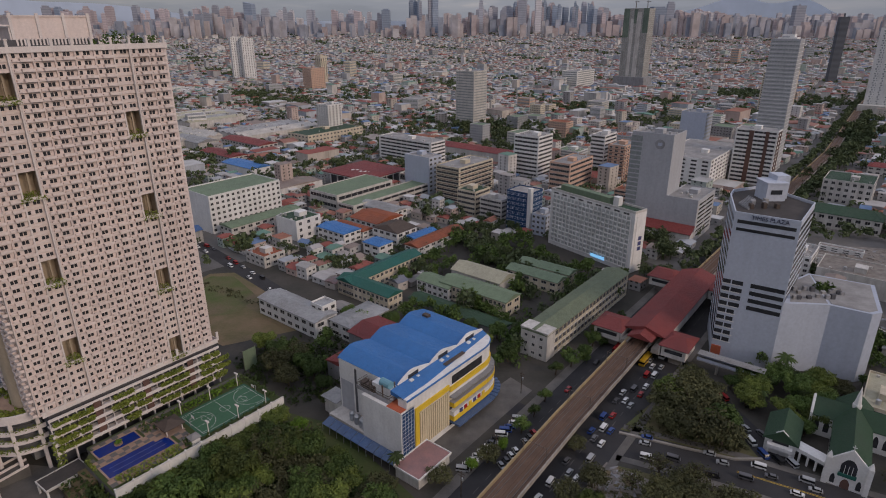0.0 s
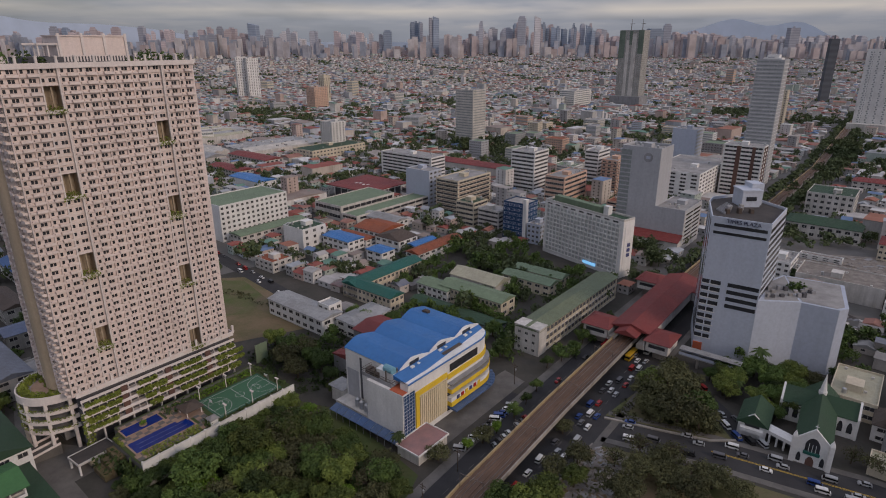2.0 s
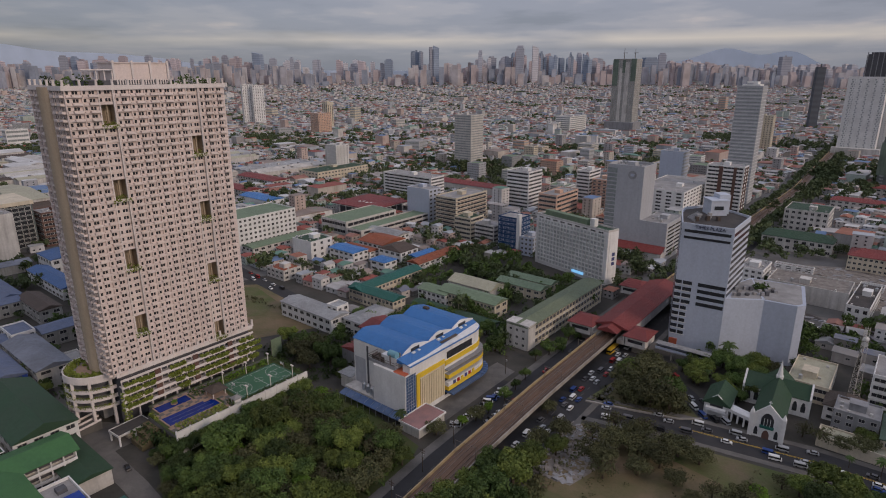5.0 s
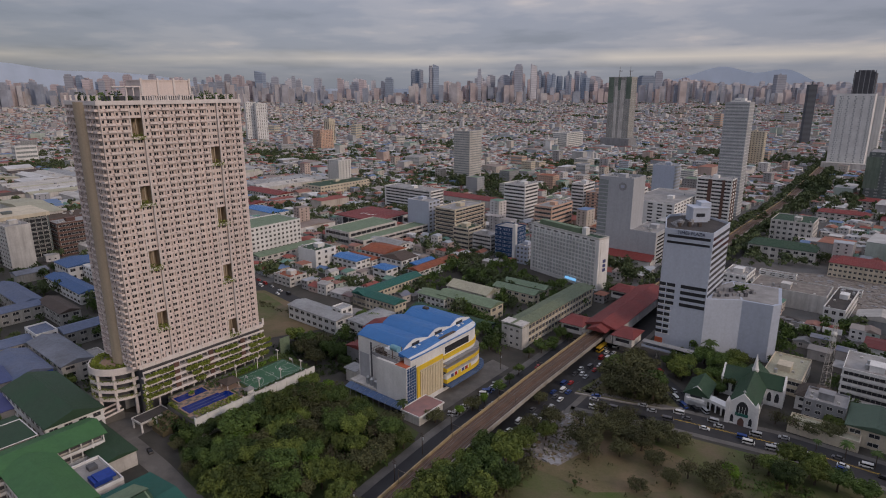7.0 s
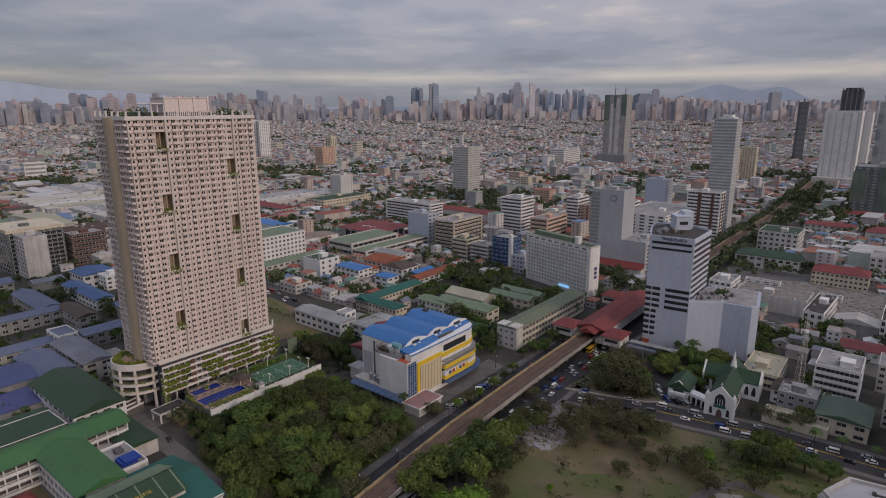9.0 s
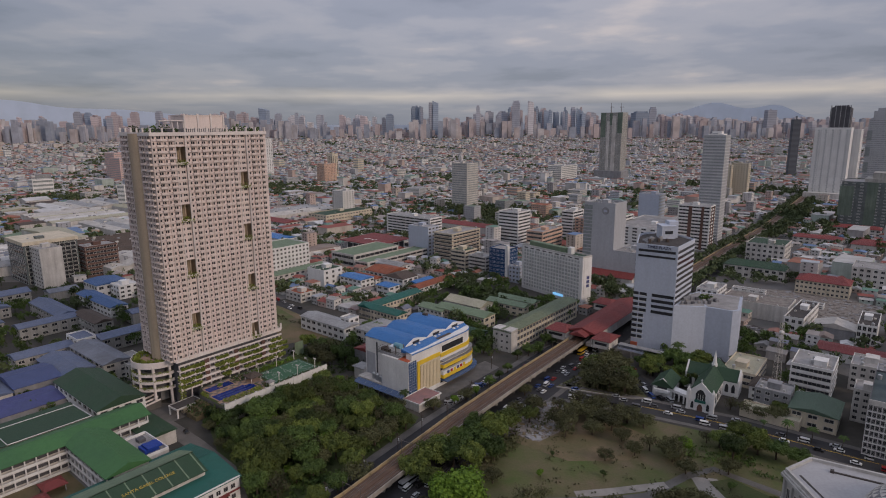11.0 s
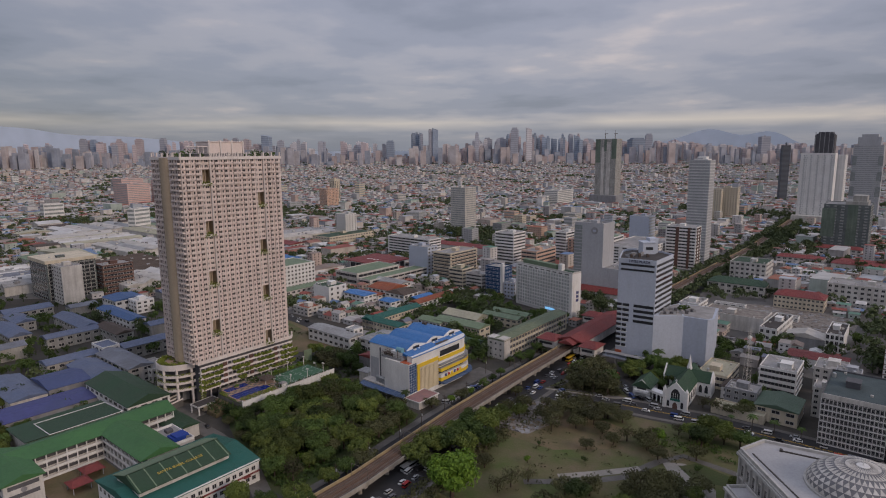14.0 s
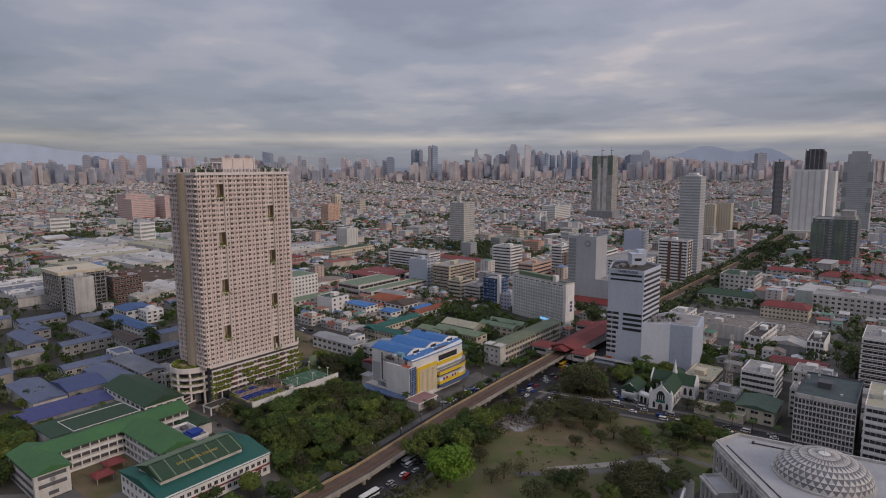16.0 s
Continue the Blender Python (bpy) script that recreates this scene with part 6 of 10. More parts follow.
def college():
    # main wing along the grid, its galleries to the yard
    x, y, L, B = rect(-50, 20, -203, -187)
    take(x, y, L, B)
    a = thing("college_wing", x, y, 0, -GRID, "three-storey white school wing under bright green roof", "school")
    part("wall", Solid().box(-B, -2.6, 0, L, 0, 12), "offwhite", a)
    part("roof", Solid().gable(-B, 0, 0, L, 12.2, 2.8, "y", 0, 1.0), "roof_green", a)
    gallery_wing(a, L, B, 12, 3, "x")
    x, y, L, B = rect(-58, -44, -203, -170)
    take(x, y, L, B)
    d = thing("college_wing", x, y, 0, -GRID, "white end wing with emblem under bright green roof", "school")
    part("wall", Solid().box(-B, 0, 0, L, 0, 12), "offwhite", d)
    part("roof", Solid().gable(-B, 0, 0, L, 12.2, 2.6, "x", 0, 0.9), "roof_green", d)
    for i in range(3):
        part("window_band", Solid().box(-B + 2, -2, -0.1, 0.02, i * 4 + 1.3, i * 4 + 3.0), "darkgrey", d)
        part("window_band", Solid().box(-0.02, 0.1, 1.5, L - 1.5, i * 4 + 1.3, i * 4 + 3.0) if i else Solid().box(-0.02, 0.1, 5, 9, 1.3, 3.0), "darkgrey", d)
    part("emblem", Solid().cyl(0, 0, 1.1, 0, 0.12, 20), "grey", d, at=pose(0.02, 7, 8.2, 0, 90, 0))
    x, y, L, B = rect(-14, 2, -189, -148)
    take(x, y, L, B)
    c = thing("college_wing", x, y, 0, -GRID, "green-roofed cross wing of the white school", "school")
    part("wall", Solid().box(-B, 0, 2.6, L, 0, 12), "offwhite", c)
    part("roof", Solid().gable(-B, 0, 0, L, 12.2, 2.8, "x", 0, 0.9), "roof_green", c)
    gallery_wing(c, B, L, 12, 3, "y")
    # assembly hall
    x, y, L, B = rect(-31, 20, -150, -113)
    take(x, y, L, B)
    h = thing("college_hall", x, y, 0, -GRID, "long hall with teal roof and raised dark green clerestory", "school")
    part("wall", Solid().box(-B, 0, 0, L, 0, 9.8), "white", h)
    part("roof", Solid().gable(-B, 0, 0, L, 10.0, 3.0, "y", 0, 0.8), "roof_teal", h, "teal sheet roof")
    part("clerestory_wall", Solid().box(-28, -8.5, 4, 42, 10.4, 13.4), "offwhite", h)
    part("clerestory_roof", Solid().gable(-28.5, -8, 4, 42, 13.6, 3.6, "y", 0, 0.6), "roof_darkgreen", h, "dark green raised roof")
    part("upper_slope", Solid().add([(-30, 3, 13.6), (-18.2, 3, 17.5), (-18.2, 43, 17.5), (-30, 43, 13.6), (-30, 3, 13.4), (-18.2, 3, 17.3), (-18.2, 43, 17.3), (-30, 43, 13.4)], [(0, 1, 2, 3), (4, 7, 6, 5), (0, 4, 5, 1), (3, 2, 6, 7), (0, 3, 7, 4)]), "roof_palegreen", h, "pale green roof slope")
    for k in range(7):
        yy = 4 + k * 6.2
        part("roof_seam", Solid().add([(-18.2, yy, 17.3), (-7.5, yy, 13.66), (-7.5, yy + 0.5, 13.66), (-18.2, yy + 0.5, 17.3)], [(0, 1, 2, 3)]), "roof_palegreen", h)
    slope = math.degrees(math.atan2(3.6, 10.85))
    text("roof_letters", "SANTA ISABEL COLLEGE", 1.75, "gold", h, pose(-12.8, 23, 15.56, 0, slope, 0) @ pose(0, 0, 0, 0, 0, 90), 0.04)
    for i in range(2):
        for k in range(16):
            window(h, "x", 2.4 + k * 3.05, 2.8 + i * 4.3, 1.9, 1.9)
        for k in range(9):
            window(h, "y", -B + 2.5 + k * 4.0, 2.8 + i * 4.3, 1.9, 1.9)
    part("street_ledge", Solid().box(0, 0.7, 0, L, 4.9, 5.3), "roof_red", h, "dull red ledge")
    part("street_parapet", Solid().box(0.2, 0.7, 0, L, 9.4, 10.4), "white", h)
    part("window_hood", Solid().box(0.1, 1.4, L - 8, L - 5, 4.6, 4.9), "roof_red", h)
    # service block with blue tanks
    x, y, L, B = rect(3, 13, -175, -154)
    take(x, y, L, B)
    q = thing("service_block", x, y, 0, -GRID, "white flat-roofed service block with blue roof tanks", "building")
    part("wall", Solid().box(-B, 0, 0, L, 0, 9.6), "offwhite", q)
    part("parapet", Solid().rim([(-B, 0), (0, 0), (0, L), (-B, L)], 0.4, 9.6, 10.8), "white", q)
    part("roof", Solid().box(-B + 0.4, -0.4, 0.4, L - 0.4, 9.6, 9.7), "roofgrey", q)
    part("roof_tank", Solid().box(-9, -3, 1.5, 7.5, 9.7, 11.4), "bluebox", q, "bright blue box tank")
    part("roof_tank", Solid().box(-8, -2, 2.5, 8.5, 11.4, 12.2), "bluebox", q, "bright blue box tank")
    part("roof_unit", Solid().box(-17, -14, 4, 7, 9.7, 11.2), "darkgrey", q)
    patch("school_yard", [guv(-43, -187), guv(-43, -151), guv(-15, -151), guv(-15, -187)], 0.08, "soil", "dark brown school yard", "yard")
    for u0, v0 in ((-36, -168), (-28, -176)):
        yd = thing("yard_canopy", *guv(u0, v0), 0, -GRID, "low red-brown canopy in the school yard", "canopy")
        part("roof", Solid().gable(-4, 4, 0, 8, 3.4, 1.2, "y", 2, 0.3), "roof_red", yd)
        for xx in (-3.6, 3.3):
            for yy in (0.4, 7.3):
                part("post", Solid().box(xx, xx + 0.3, yy, yy + 0.3, 0, 3.4), "grey", yd)
    hall("school_house", "low school shed under a dull dark green roof", *rect(13, 26, -209, -174), 6.5, "roof_darkgreen", 1.4, "x", win=False)
    hall("school_house", "teal-roofed school block with white gable end", *rect(6, 28, -260, -207), 12.5, "roof_darkgreen", 4.0, "x", "white", floors=3)
    gym = thing("school_gymnasium", *guv(-39, -206), 0, -GRID, "broad flat-pitched gymnasium with dark green roof", "gymnasium")
    take(*guv(-39, -206), 42, 32)
    part("wall", Solid().box(-26, 0, 0, 41, 0, 10.4), "offwhite", gym)
    part("roof", Solid().add([(-27, -1, 10.8), (0.6, -1, 12.2), (0.6, 42, 12.2), (-27, 42, 10.8), (-27, -1, 10.5), (0.6, -1, 11.9), (0.6, 42, 11.9), (-27, 42, 10.5)], [(0, 1, 2, 3), (7, 6, 5, 4), (0, 4, 5, 1), (1, 5, 6, 2), (2, 6, 7, 3), (3, 7, 4, 0)]), "roof_darkgreen", gym)
    for x0, x1, y0, y1, z0, z1 in ((-21, 0.7, 9, 9.25, 12.0, 12.35), (0.45, 0.7, 9, 42, 12.1, 12.45), (-21, -20.75, 9, 42, 11.1, 11.4), (-21, 0.7, 41.7, 42, 12.0, 12.35)):
        zz = 12.2 + (x0 + x1) / 2 * 0.0507
        part("roof_edge", Solid().box(x0, x1, y0, y1, zz - 0.1, zz + 0.22) if x1 - x0 < 1 else Solid().add([(x0, y0, 11.12), (x1, y0, 12.22), (x1, y1, 12.22), (x0, y1, 11.12), (x0, y0, 11.42), (x1, y0, 12.5), (x1, y1, 12.5), (x0, y1, 11.42)], [(3, 2, 1, 0), (4, 5, 6, 7), (0, 1, 5, 4), (1, 2, 6, 5), (2, 3, 7, 6), (3, 0, 4, 7)]), "white", gym)


college()

# ---- landmark blocks of the town ----


SIGN_GLOW = mat("lit_blue_sign", (0.3, 0.6, 0.9), None, 0.4)
SIGN_GLOW.node_tree.nodes["Principled BSDF"].inputs["Emission Color"].default_value = (0.25, 0.6, 1.0, 1)
SIGN_GLOW.node_tree.nodes["Principled BSDF"].inputs["Emission Strength"].default_value = 0.8


def slab_office():
    ang = 54
    nx, ny, a, b, h = 115.5, 338.5, 9.5, 69.0, 39.5
    t = thing("slab_office", nx, ny, 0, -ang, "long white office slab with a grid of sun-breakers", "office building")
    take(nx, ny, 24, b, ang)
    a2 = 11
    part("wall", Solid().box(-b, 0, 0, a2, 0, h - 1), "white", t)
    part("roof", Solid().box(-b + 0.4, -0.4, 0.4, a2 - 0.4, h - 1, h - 0.85), "roof_darkgreen", t, "dark green flat roof")
    part("parapet", Solid().rim([(-b, 0), (0, 0), (0, a2), (-b, a2)], 0.5, h - 1, h + 0.4), "offwhite", t)
    part("roof_house", Solid().box(-b + 6, -22, 3, 8, h - 0.85, h + 3.4), "roof_palegreen", t, "pale green roof house")
    part("roof_stack", Solid().box(-20, -16, 4, 8, h - 0.85, h + 4.6), "white", t)
    cols, rows = 20, 11
    for r in range(rows):
        z = 3.0 + r * 3.05
        for c in range(cols):
            window(t, "y", -b + 2.4 + (c + 0.5) * (b - 5) / cols, z + 1.2, 2.5, 1.9, WIN_PALE, off=0.0)
        part("sun_ledge", Solid().box(-b + 2, -2.5, -0.8, 0, z - 0.25, z + 0.05), "white", t)
    for c in range(cols + 1):
        x = -b + 2.4 + c * (b - 5) / cols
        part("sun_fin", Solid().box(x - 0.15, x + 0.15, -0.75, 0, 2.6, 36.5), "white", t)
    part("end_panel", Solid().box(0, 0.25, 2, a2 - 2, 2, h - 3), "white", t)
    for k in range(3):
        part("end_sign", Solid().box(0.25, 0.4, 5, 8, 14 + k * 3.4, 16.4 + k * 3.4), "roof_navy", t)
    part("lit_sign", Solid().box(-30, -19, -1.1, -0.8, 2.6, 4.6), SIGN_GLOW, t, "glowing pale blue sign")
    for c in range(9):
        window(t, "y", -b + 5 + c * 7.2, h - 2.2, 4.6, 1.1, off=-0.02)


slab_office()


def logo_tower():
    x, y, a, b = rect(415, 441, -161.5, -132)
    t = building("office_tower", "tall plain grey office tower with round wall emblem", x, y, a, b, 72.0, "cladding", "roofgrey", "none", clutter=True)
    part("glass_strip", Solid().box(-b - 0.2, -b + 8, -0.3, 0, 3, 70.5), "softglass", t, "pale blue-grey glazed strip")
    for i in range(20):
        part("glass_bar", Solid().box(-b - 0.25, -b + 8, -0.5, -0.3, 4 + i * 3.25, 4.8 + i * 3.25), "cladding", t)
    n = 24
    disc = [(3.4 * math.cos(2 * math.pi * k / n), 3.4 * math.sin(2 * math.pi * k / n)) for k in range(n)]
    part("emblem", Solid().prism(disc, 0, 0.3), "grey", t, "round grey emblem disc", at=pose(-9, 0, 66, 90, 0, 0))
    part("emblem_bar", Solid().box(-10.5, -7.5, -0.45, -0.3, 65, 67), "slate", t)
    part("head_frame", Solid().rim([(-b, 0), (0, 0), (0, a), (-b, a)], 0.6, 72.0, 73.3), "cladding", t)
    x, y, a, b = rect(415, 455, -132, -110)
    t2 = building("office_annex", "blank grey office annex with banded white end", x, y, a, b, 31, "cladding", "roofgrey", "none")
    for i in range(8):
        window(t2, "x", 20, 4.5 + i * 3.2, 37, 1.6)
    part("skirt_roof", Solid().add([(-b - 28, -9, 8.5), (0.5, -9, 8.5), (0.5, 0, 12.5), (-b - 28, 0, 12.5), (-b - 28, -9, 8.2), (0.5, -9, 8.2)], [(0, 1, 2, 3), (4, 5, 1, 0), (1, 5, 2), (0, 3, 4)]), "roof_red", t2, "sloping dull red skirt roof")
    part("skirt_wall", Solid().box(-b - 27, 0, -8, 0, 0, 8.2), "offwhite", t2)


logo_tower()

building("hotel", "white hotel block with green roof and punched windows", -168.1, 413.7, 62, 36, 28.9, "white", "roof_palegreen", "grid", 7, 14, 6, blank="y", category="hotel", ww=0.5, clutter=False)
building("white_block", "plain white block with a dark green roof", -102.5, 397.5, 22, 23, 15.2, "white", "roof_darkgreen", "grid", 3, 3, 4, blank="y", ww=0.35)
hall("low_mall", "long low block under a pale green roof", -150.0, 402.0, 62, 15, 8.5, "roof_palegreen", 1.4, "y", "offwhite", cb=3)
building("shopping_block", "grey and white shopping block under pale green roofs", -86, 470, 66, 34, 13.5, "offwhite", "roof_palegreen", "band", 2, clutter=False)
building("shopping_block", "low shopping arm with pale green roof and red sign", -70, 452, 96, 18, 10.0, "offwhite", "roof_palegreen", "band", 2, clutter=False)
def market_hall():
    x, y, a, b = rect(365, 422, -445, -384)
    take(x, y, a, b)
    t = thing("market_hall", x, y, 0, -GRID, "broad open hall under a flat dull red roof with white marks", "market hall")
    # closed block, coloured dark for the shade under the raised roof
    part("wall", Solid().box(-b + 6, -6, 6, a - 6, 0, 9.5), "darkgrey", t, "dark block in place of the shaded underside")
    part("roof", Solid().box(-b, 0, 0, a, 11.2, 11.9).gable(-b + 0.2, -0.2, 0.2, a - 0.2, 12.0, 1.2, "x", 6, 0.0), "roof_red", t, "flat dull red roof")
    part("roof_edge", Solid().rim([(-b, 0), (0, 0), (0, a), (-b, a)], 0.5, 10.6, 11.25), "offwhite", t)
    for k in range(7):
        for xx, yy in ((-b + 2 + k * (b - 4) / 6, 1.5), (-1.5, 2 + k * (a - 4) / 6)):
            part("column", Solid().box(xx - 0.4, xx + 0.4, yy - 0.4, yy + 0.4, 0, 10.7), "offwhite", t)
    for k in range(6):
        part("roof_mark", Solid().box(-b * 0.62 + k * 3.6, -b * 0.62 + k * 3.6 + 2.2, a * 0.3 + (k % 3) * 2.5, a * 0.3 + (k % 3) * 2.5 + 3.2, 12.75, 12.95), "white", t, "white painted roof mark")


market_hall()
building("school_block", "cream school block with a dark green roof edge", -164, 733, 92, 40, 15.4, "cream", "roof_darkgreen", "grid", 3, 16, 6, wh=0.4)
building("white_tower", "stepped white apartment tower", -150, 800, 24, 24, 43, "white", "roofgrey", "grid", 12, 4, 5, ww=0.45, trim="offwhite")
building("apartment_tower", "peach apartment tower among low houses", -286, 1358, 39, 29, 50, "peach", "roofgrey", "grid", 13, 8, 6, ww=0.4)
building("apartment_tower", "slim pale yellow tower", -300, 1550, 20, 22, 66, "cream", "roofgrey", "slots", 14, 3, 3, ww=0.3)
building("apartment_tower", "white slab of a twin apartment tower", -552, 1650, 30, 20, 108, "white", "roofgrey", "grid", 26, 5, 5, ww=0.35, ang=60)
building("apartment_tower", "white slab of a twin apartment tower", -520, 1640, 30, 22, 106, "white", "roofgrey", "grid", 26, 5, 5, ww=0.35, ang=60)
building("apartment_tower", "pale tower with brown balcony side", 44.5, 843, 31, 31, 82, "offwhite", "roofgrey", "band", 22, trim="offwhite", wh=0.4)
building("hospital", "wide white hospital block", 308, 1401, 87, 39, 39, "white", "roofgrey", "band", 8)
building("grey_block", "plain grey slab block with a blind wall", *rect(398, 416, -366, -337), 33, "slate", "roofgrey", "grid", 8, 3, 3, blank="y")
building("office_block", "brown banded office block with roof garden", *rect(390, 440, -322, -297), 31, "cream", "roofgrey", "band", 8, trim="brown")
building("office_block", "cream office block with green glass front and roof", *rect(368, 388, -282, -264), 21, "cream", "roof_darkgreen", "band", 5)
building("office_block", "stacked beige office block with ledges", *rect(366, 382, -258, -238), 19, "offwhite", "roofgrey", "band", 5, trim="offwhite")
t_ = building("glass_office", "blue glass office with a white fin", *rect(362, 380, -231, -211), 30, "blueglass", "roofgrey", "band", 8, win=WIN_BLUE, clutter=False)
part("white_fin", Solid().box(-2, 0.6, -0.6, 3, 0, 33.5), "white", t_)
building("blue_house", "small blue office with white bands", *rect(362, 376, -209, -198), 16, "slate", "roofgrey", "grid", 4, 4, 3)
building("office_tower", "white office tower with sloping top", *rect(508, 536, -318, -290), 41, "white", "roofgrey", "band", 10)
building("office_block", "peach office block with ribbon windows", 113.4, 517.3, 46, 20, 28, "peach", "roofgrey", "band", 6)
building("campus_block", "long white campus block with rows of windows", *rect(476, 500, -476, -400), 27, "white", "roofgrey", "band", 7)
hall("sports_hall", "very long hall under a dull red roof", *rect(532, 558, -452, -336), 12, "roof_red", 3, "x", "offwhite", win=False)
building("brick_tower", "red-brown apartment block with pale corners", 172.8, 556.5, 34, 17, 36, "peach", "roofgrey", "grid", 10, 6, 3, trim="brown")
building("pale_tower", "pale stepped office block", 162.3, 590.4, 28, 15, 40, "white", "roofgrey", "band", 10)
building("hospital", "large white hospital with regular windows", 239.8, 521.5, 96, 50, 30, "white", "roofgrey", "grid", 8, 10, 5, ww=0.55)
building("hospital", "white hospital wing with a pale green roof", 212, 566, 40, 30, 36, "white", "roof_palegreen", "band", 8)
building("dark_office", "dark slate office tower with blind walls", 290.7, 661.3, 25, 27.2, 51.4, "slate", "roofgrey", "band", 12, blank="y")
t_ = building("striped_tower", "brown and white striped apartment tower", 306, 541.8, 19, 35.9, 51.8, "white", "roofgrey", "band", 13, trim="white", wh=0.5)
for x0_, x1_ in ((-24, -20), (-10, -7)):
    part("brown_strip", Solid().box(x0_, x1_, -0.4, 0, 1, 50.6), "brown", t_, "dark brown vertical strip")
for y0_, y1_ in ((3, 6), (12, 15)):
    part("brown_strip", Solid().box(0, 0.4, y0_, y1_, 1, 50.6), "brown", t_, "dark brown vertical strip")
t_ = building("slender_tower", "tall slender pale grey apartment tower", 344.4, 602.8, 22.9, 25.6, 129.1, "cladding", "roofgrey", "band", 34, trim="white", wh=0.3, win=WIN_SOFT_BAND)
part("crown_box", Solid().box(-18, -7, 6, 17, 128.3, 133.5).box(-21, -4, 3, 20, 128.3, 130.6), "white", t_, "stepped white roof house")
building("white_tower", "pair of plain cream-white towers", 564, 1036, 14, 22, 64, "cream", "roofgrey", "grid", 16, 3, 5, ww=0.4)
building("white_tower", "pair of plain cream-white towers", 597, 1036, 20, 30, 67, "cream", "roofgrey", "grid", 17, 5, 6, ww=0.4)
t_ = building("unfinished_tower", "tall unfinished concrete tower with cranes", 462.2, 1422.7, 36.4, 57.1, 171.8, "dull", "roofgrey", "grid", 40, 7, 11, ww=0.5, win=WIN_SOFT, clutter=False)
part("bright_strip", Solid().box(-40, -33, -0.6, 0, 24, 150).box(-26, -16, -0.7, 0, 24, 164), "offwhite", t_, "pale finished strip")
part("net", Solid().box(-57.4, -44, -0.8, 0, 110, 171).box(-12, 0.6, -0.8, 0.4, 120, 172).box(-33, -26, -0.75, 0, 140, 170), "net_pale", t_, "green safety netting")
part("podium", Solid().box(-66, 8, -10, 40, 0, 24), "grey", t_)
for cx_, cy_ in ((-36, 12), (-14, 24)):
    cr_ = Solid().box(cx_ - 0.6, cx_ + 0.6, cy_ - 0.6, cy_ + 0.6, 171, 186).box(cx_ - 3, cx_ + 7, cy_ - 0.4, cy_ + 0.4, 185, 186.2).box(cx_ - 0.3, cx_ + 0.3, cy_ - 0.3, cy_ + 0.3, 186, 196)
    part("crane", cr_, "steel", t_, "thin tower crane")
t_ = building("condominium_tower", "tall white condominium with dark window slots", 740.2, 967.9, 40, 56, 134.8, "white", "roofgrey", "none", clutter=False)
sl_ = Solid()
for k_ in range(5):
    for i_ in range(33):
        x_ = -51 + k_ * 11 + (1.3 if i_ % 2 else 0)
        sl_.box(x_, x_ + 2.2, -0.12, 0.2, 13.6 + i_ * 3.6, 15.6 + i_ * 3.6)
        if k_ in (0, 4):
            sl_.box(x_ + 4.2, x_ + 5.4, -0.12, 0.2, 13.6 + i_ * 3.6, 15.2 + i_ * 3.6)
tagged(part("window_slot", sl_, "softglass", t_, "dark small windows in columns"), kind="stuff")
for k_ in range(4):
    part("slot_rib", Solid().box(-44.6 + k_ * 11, -44 + k_ * 11, -0.4, 0, 12, 133), "white", t_)
part("base_block", Solid().box(-62, 8, -14, 0, 0, 16), "offwhite", t_, "broad white base storeys")
part("dark_head", Solid().box(-36, -4, 4, 34, 134, 169).box(-31, -9, 9, 29, 169, 174).box(-34, -6, 4.6, 33, 169, 171), "darkgrey", t_, "dark framed upper tower")
for k_ in range(5):
    part("head_fin", Solid().box(-35.4 + k_ * 7.4, -34.2 + k_ * 7.4, 3.2, 4, 134, 174), "grey", t_)
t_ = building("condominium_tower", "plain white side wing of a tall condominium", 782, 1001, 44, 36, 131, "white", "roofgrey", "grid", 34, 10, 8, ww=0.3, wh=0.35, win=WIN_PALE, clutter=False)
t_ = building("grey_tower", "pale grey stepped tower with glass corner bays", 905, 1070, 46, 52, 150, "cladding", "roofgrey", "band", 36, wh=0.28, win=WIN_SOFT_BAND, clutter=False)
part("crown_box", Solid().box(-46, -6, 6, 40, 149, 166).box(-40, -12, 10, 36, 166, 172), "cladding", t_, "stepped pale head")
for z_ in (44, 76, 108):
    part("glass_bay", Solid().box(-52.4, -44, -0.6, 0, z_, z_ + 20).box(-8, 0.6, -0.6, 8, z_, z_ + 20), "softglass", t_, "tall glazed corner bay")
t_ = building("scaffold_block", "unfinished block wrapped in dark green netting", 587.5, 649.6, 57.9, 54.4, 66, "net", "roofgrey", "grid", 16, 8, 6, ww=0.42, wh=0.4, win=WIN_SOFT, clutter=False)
part("bare_frame", Solid().box(-30, -4, 8, 50, 65, 70).box(-22, -6, 12, 44, 70, 78), "dull", t_, "bare concrete upper storeys")
part("net_sheet", Solid().box(-26, -14, -0.7, 0, 4, 66).box(-56, -40, -0.6, 0, 20, 60), "net_pale", t_, "paler hanging net")
building("institute", "white institutional block with green roof centre", 352, 470, 38, 36, 21, "offwhite", "roof_darkgreen", "grid", 4, 7, 7)
hall("institute_wing", "low wing with a dark green hipped roof", 315, 403, 26, 52, 11, "roof_darkgreen", 4, "x", "offwhite", hip=8)
hall("institute_wing", "three-storey institute block with a dull red hipped roof", 338, 349, 24, 39, 11.5, "roof_red", 4, "x", "cream", hip=8, floors=3, cb=12)

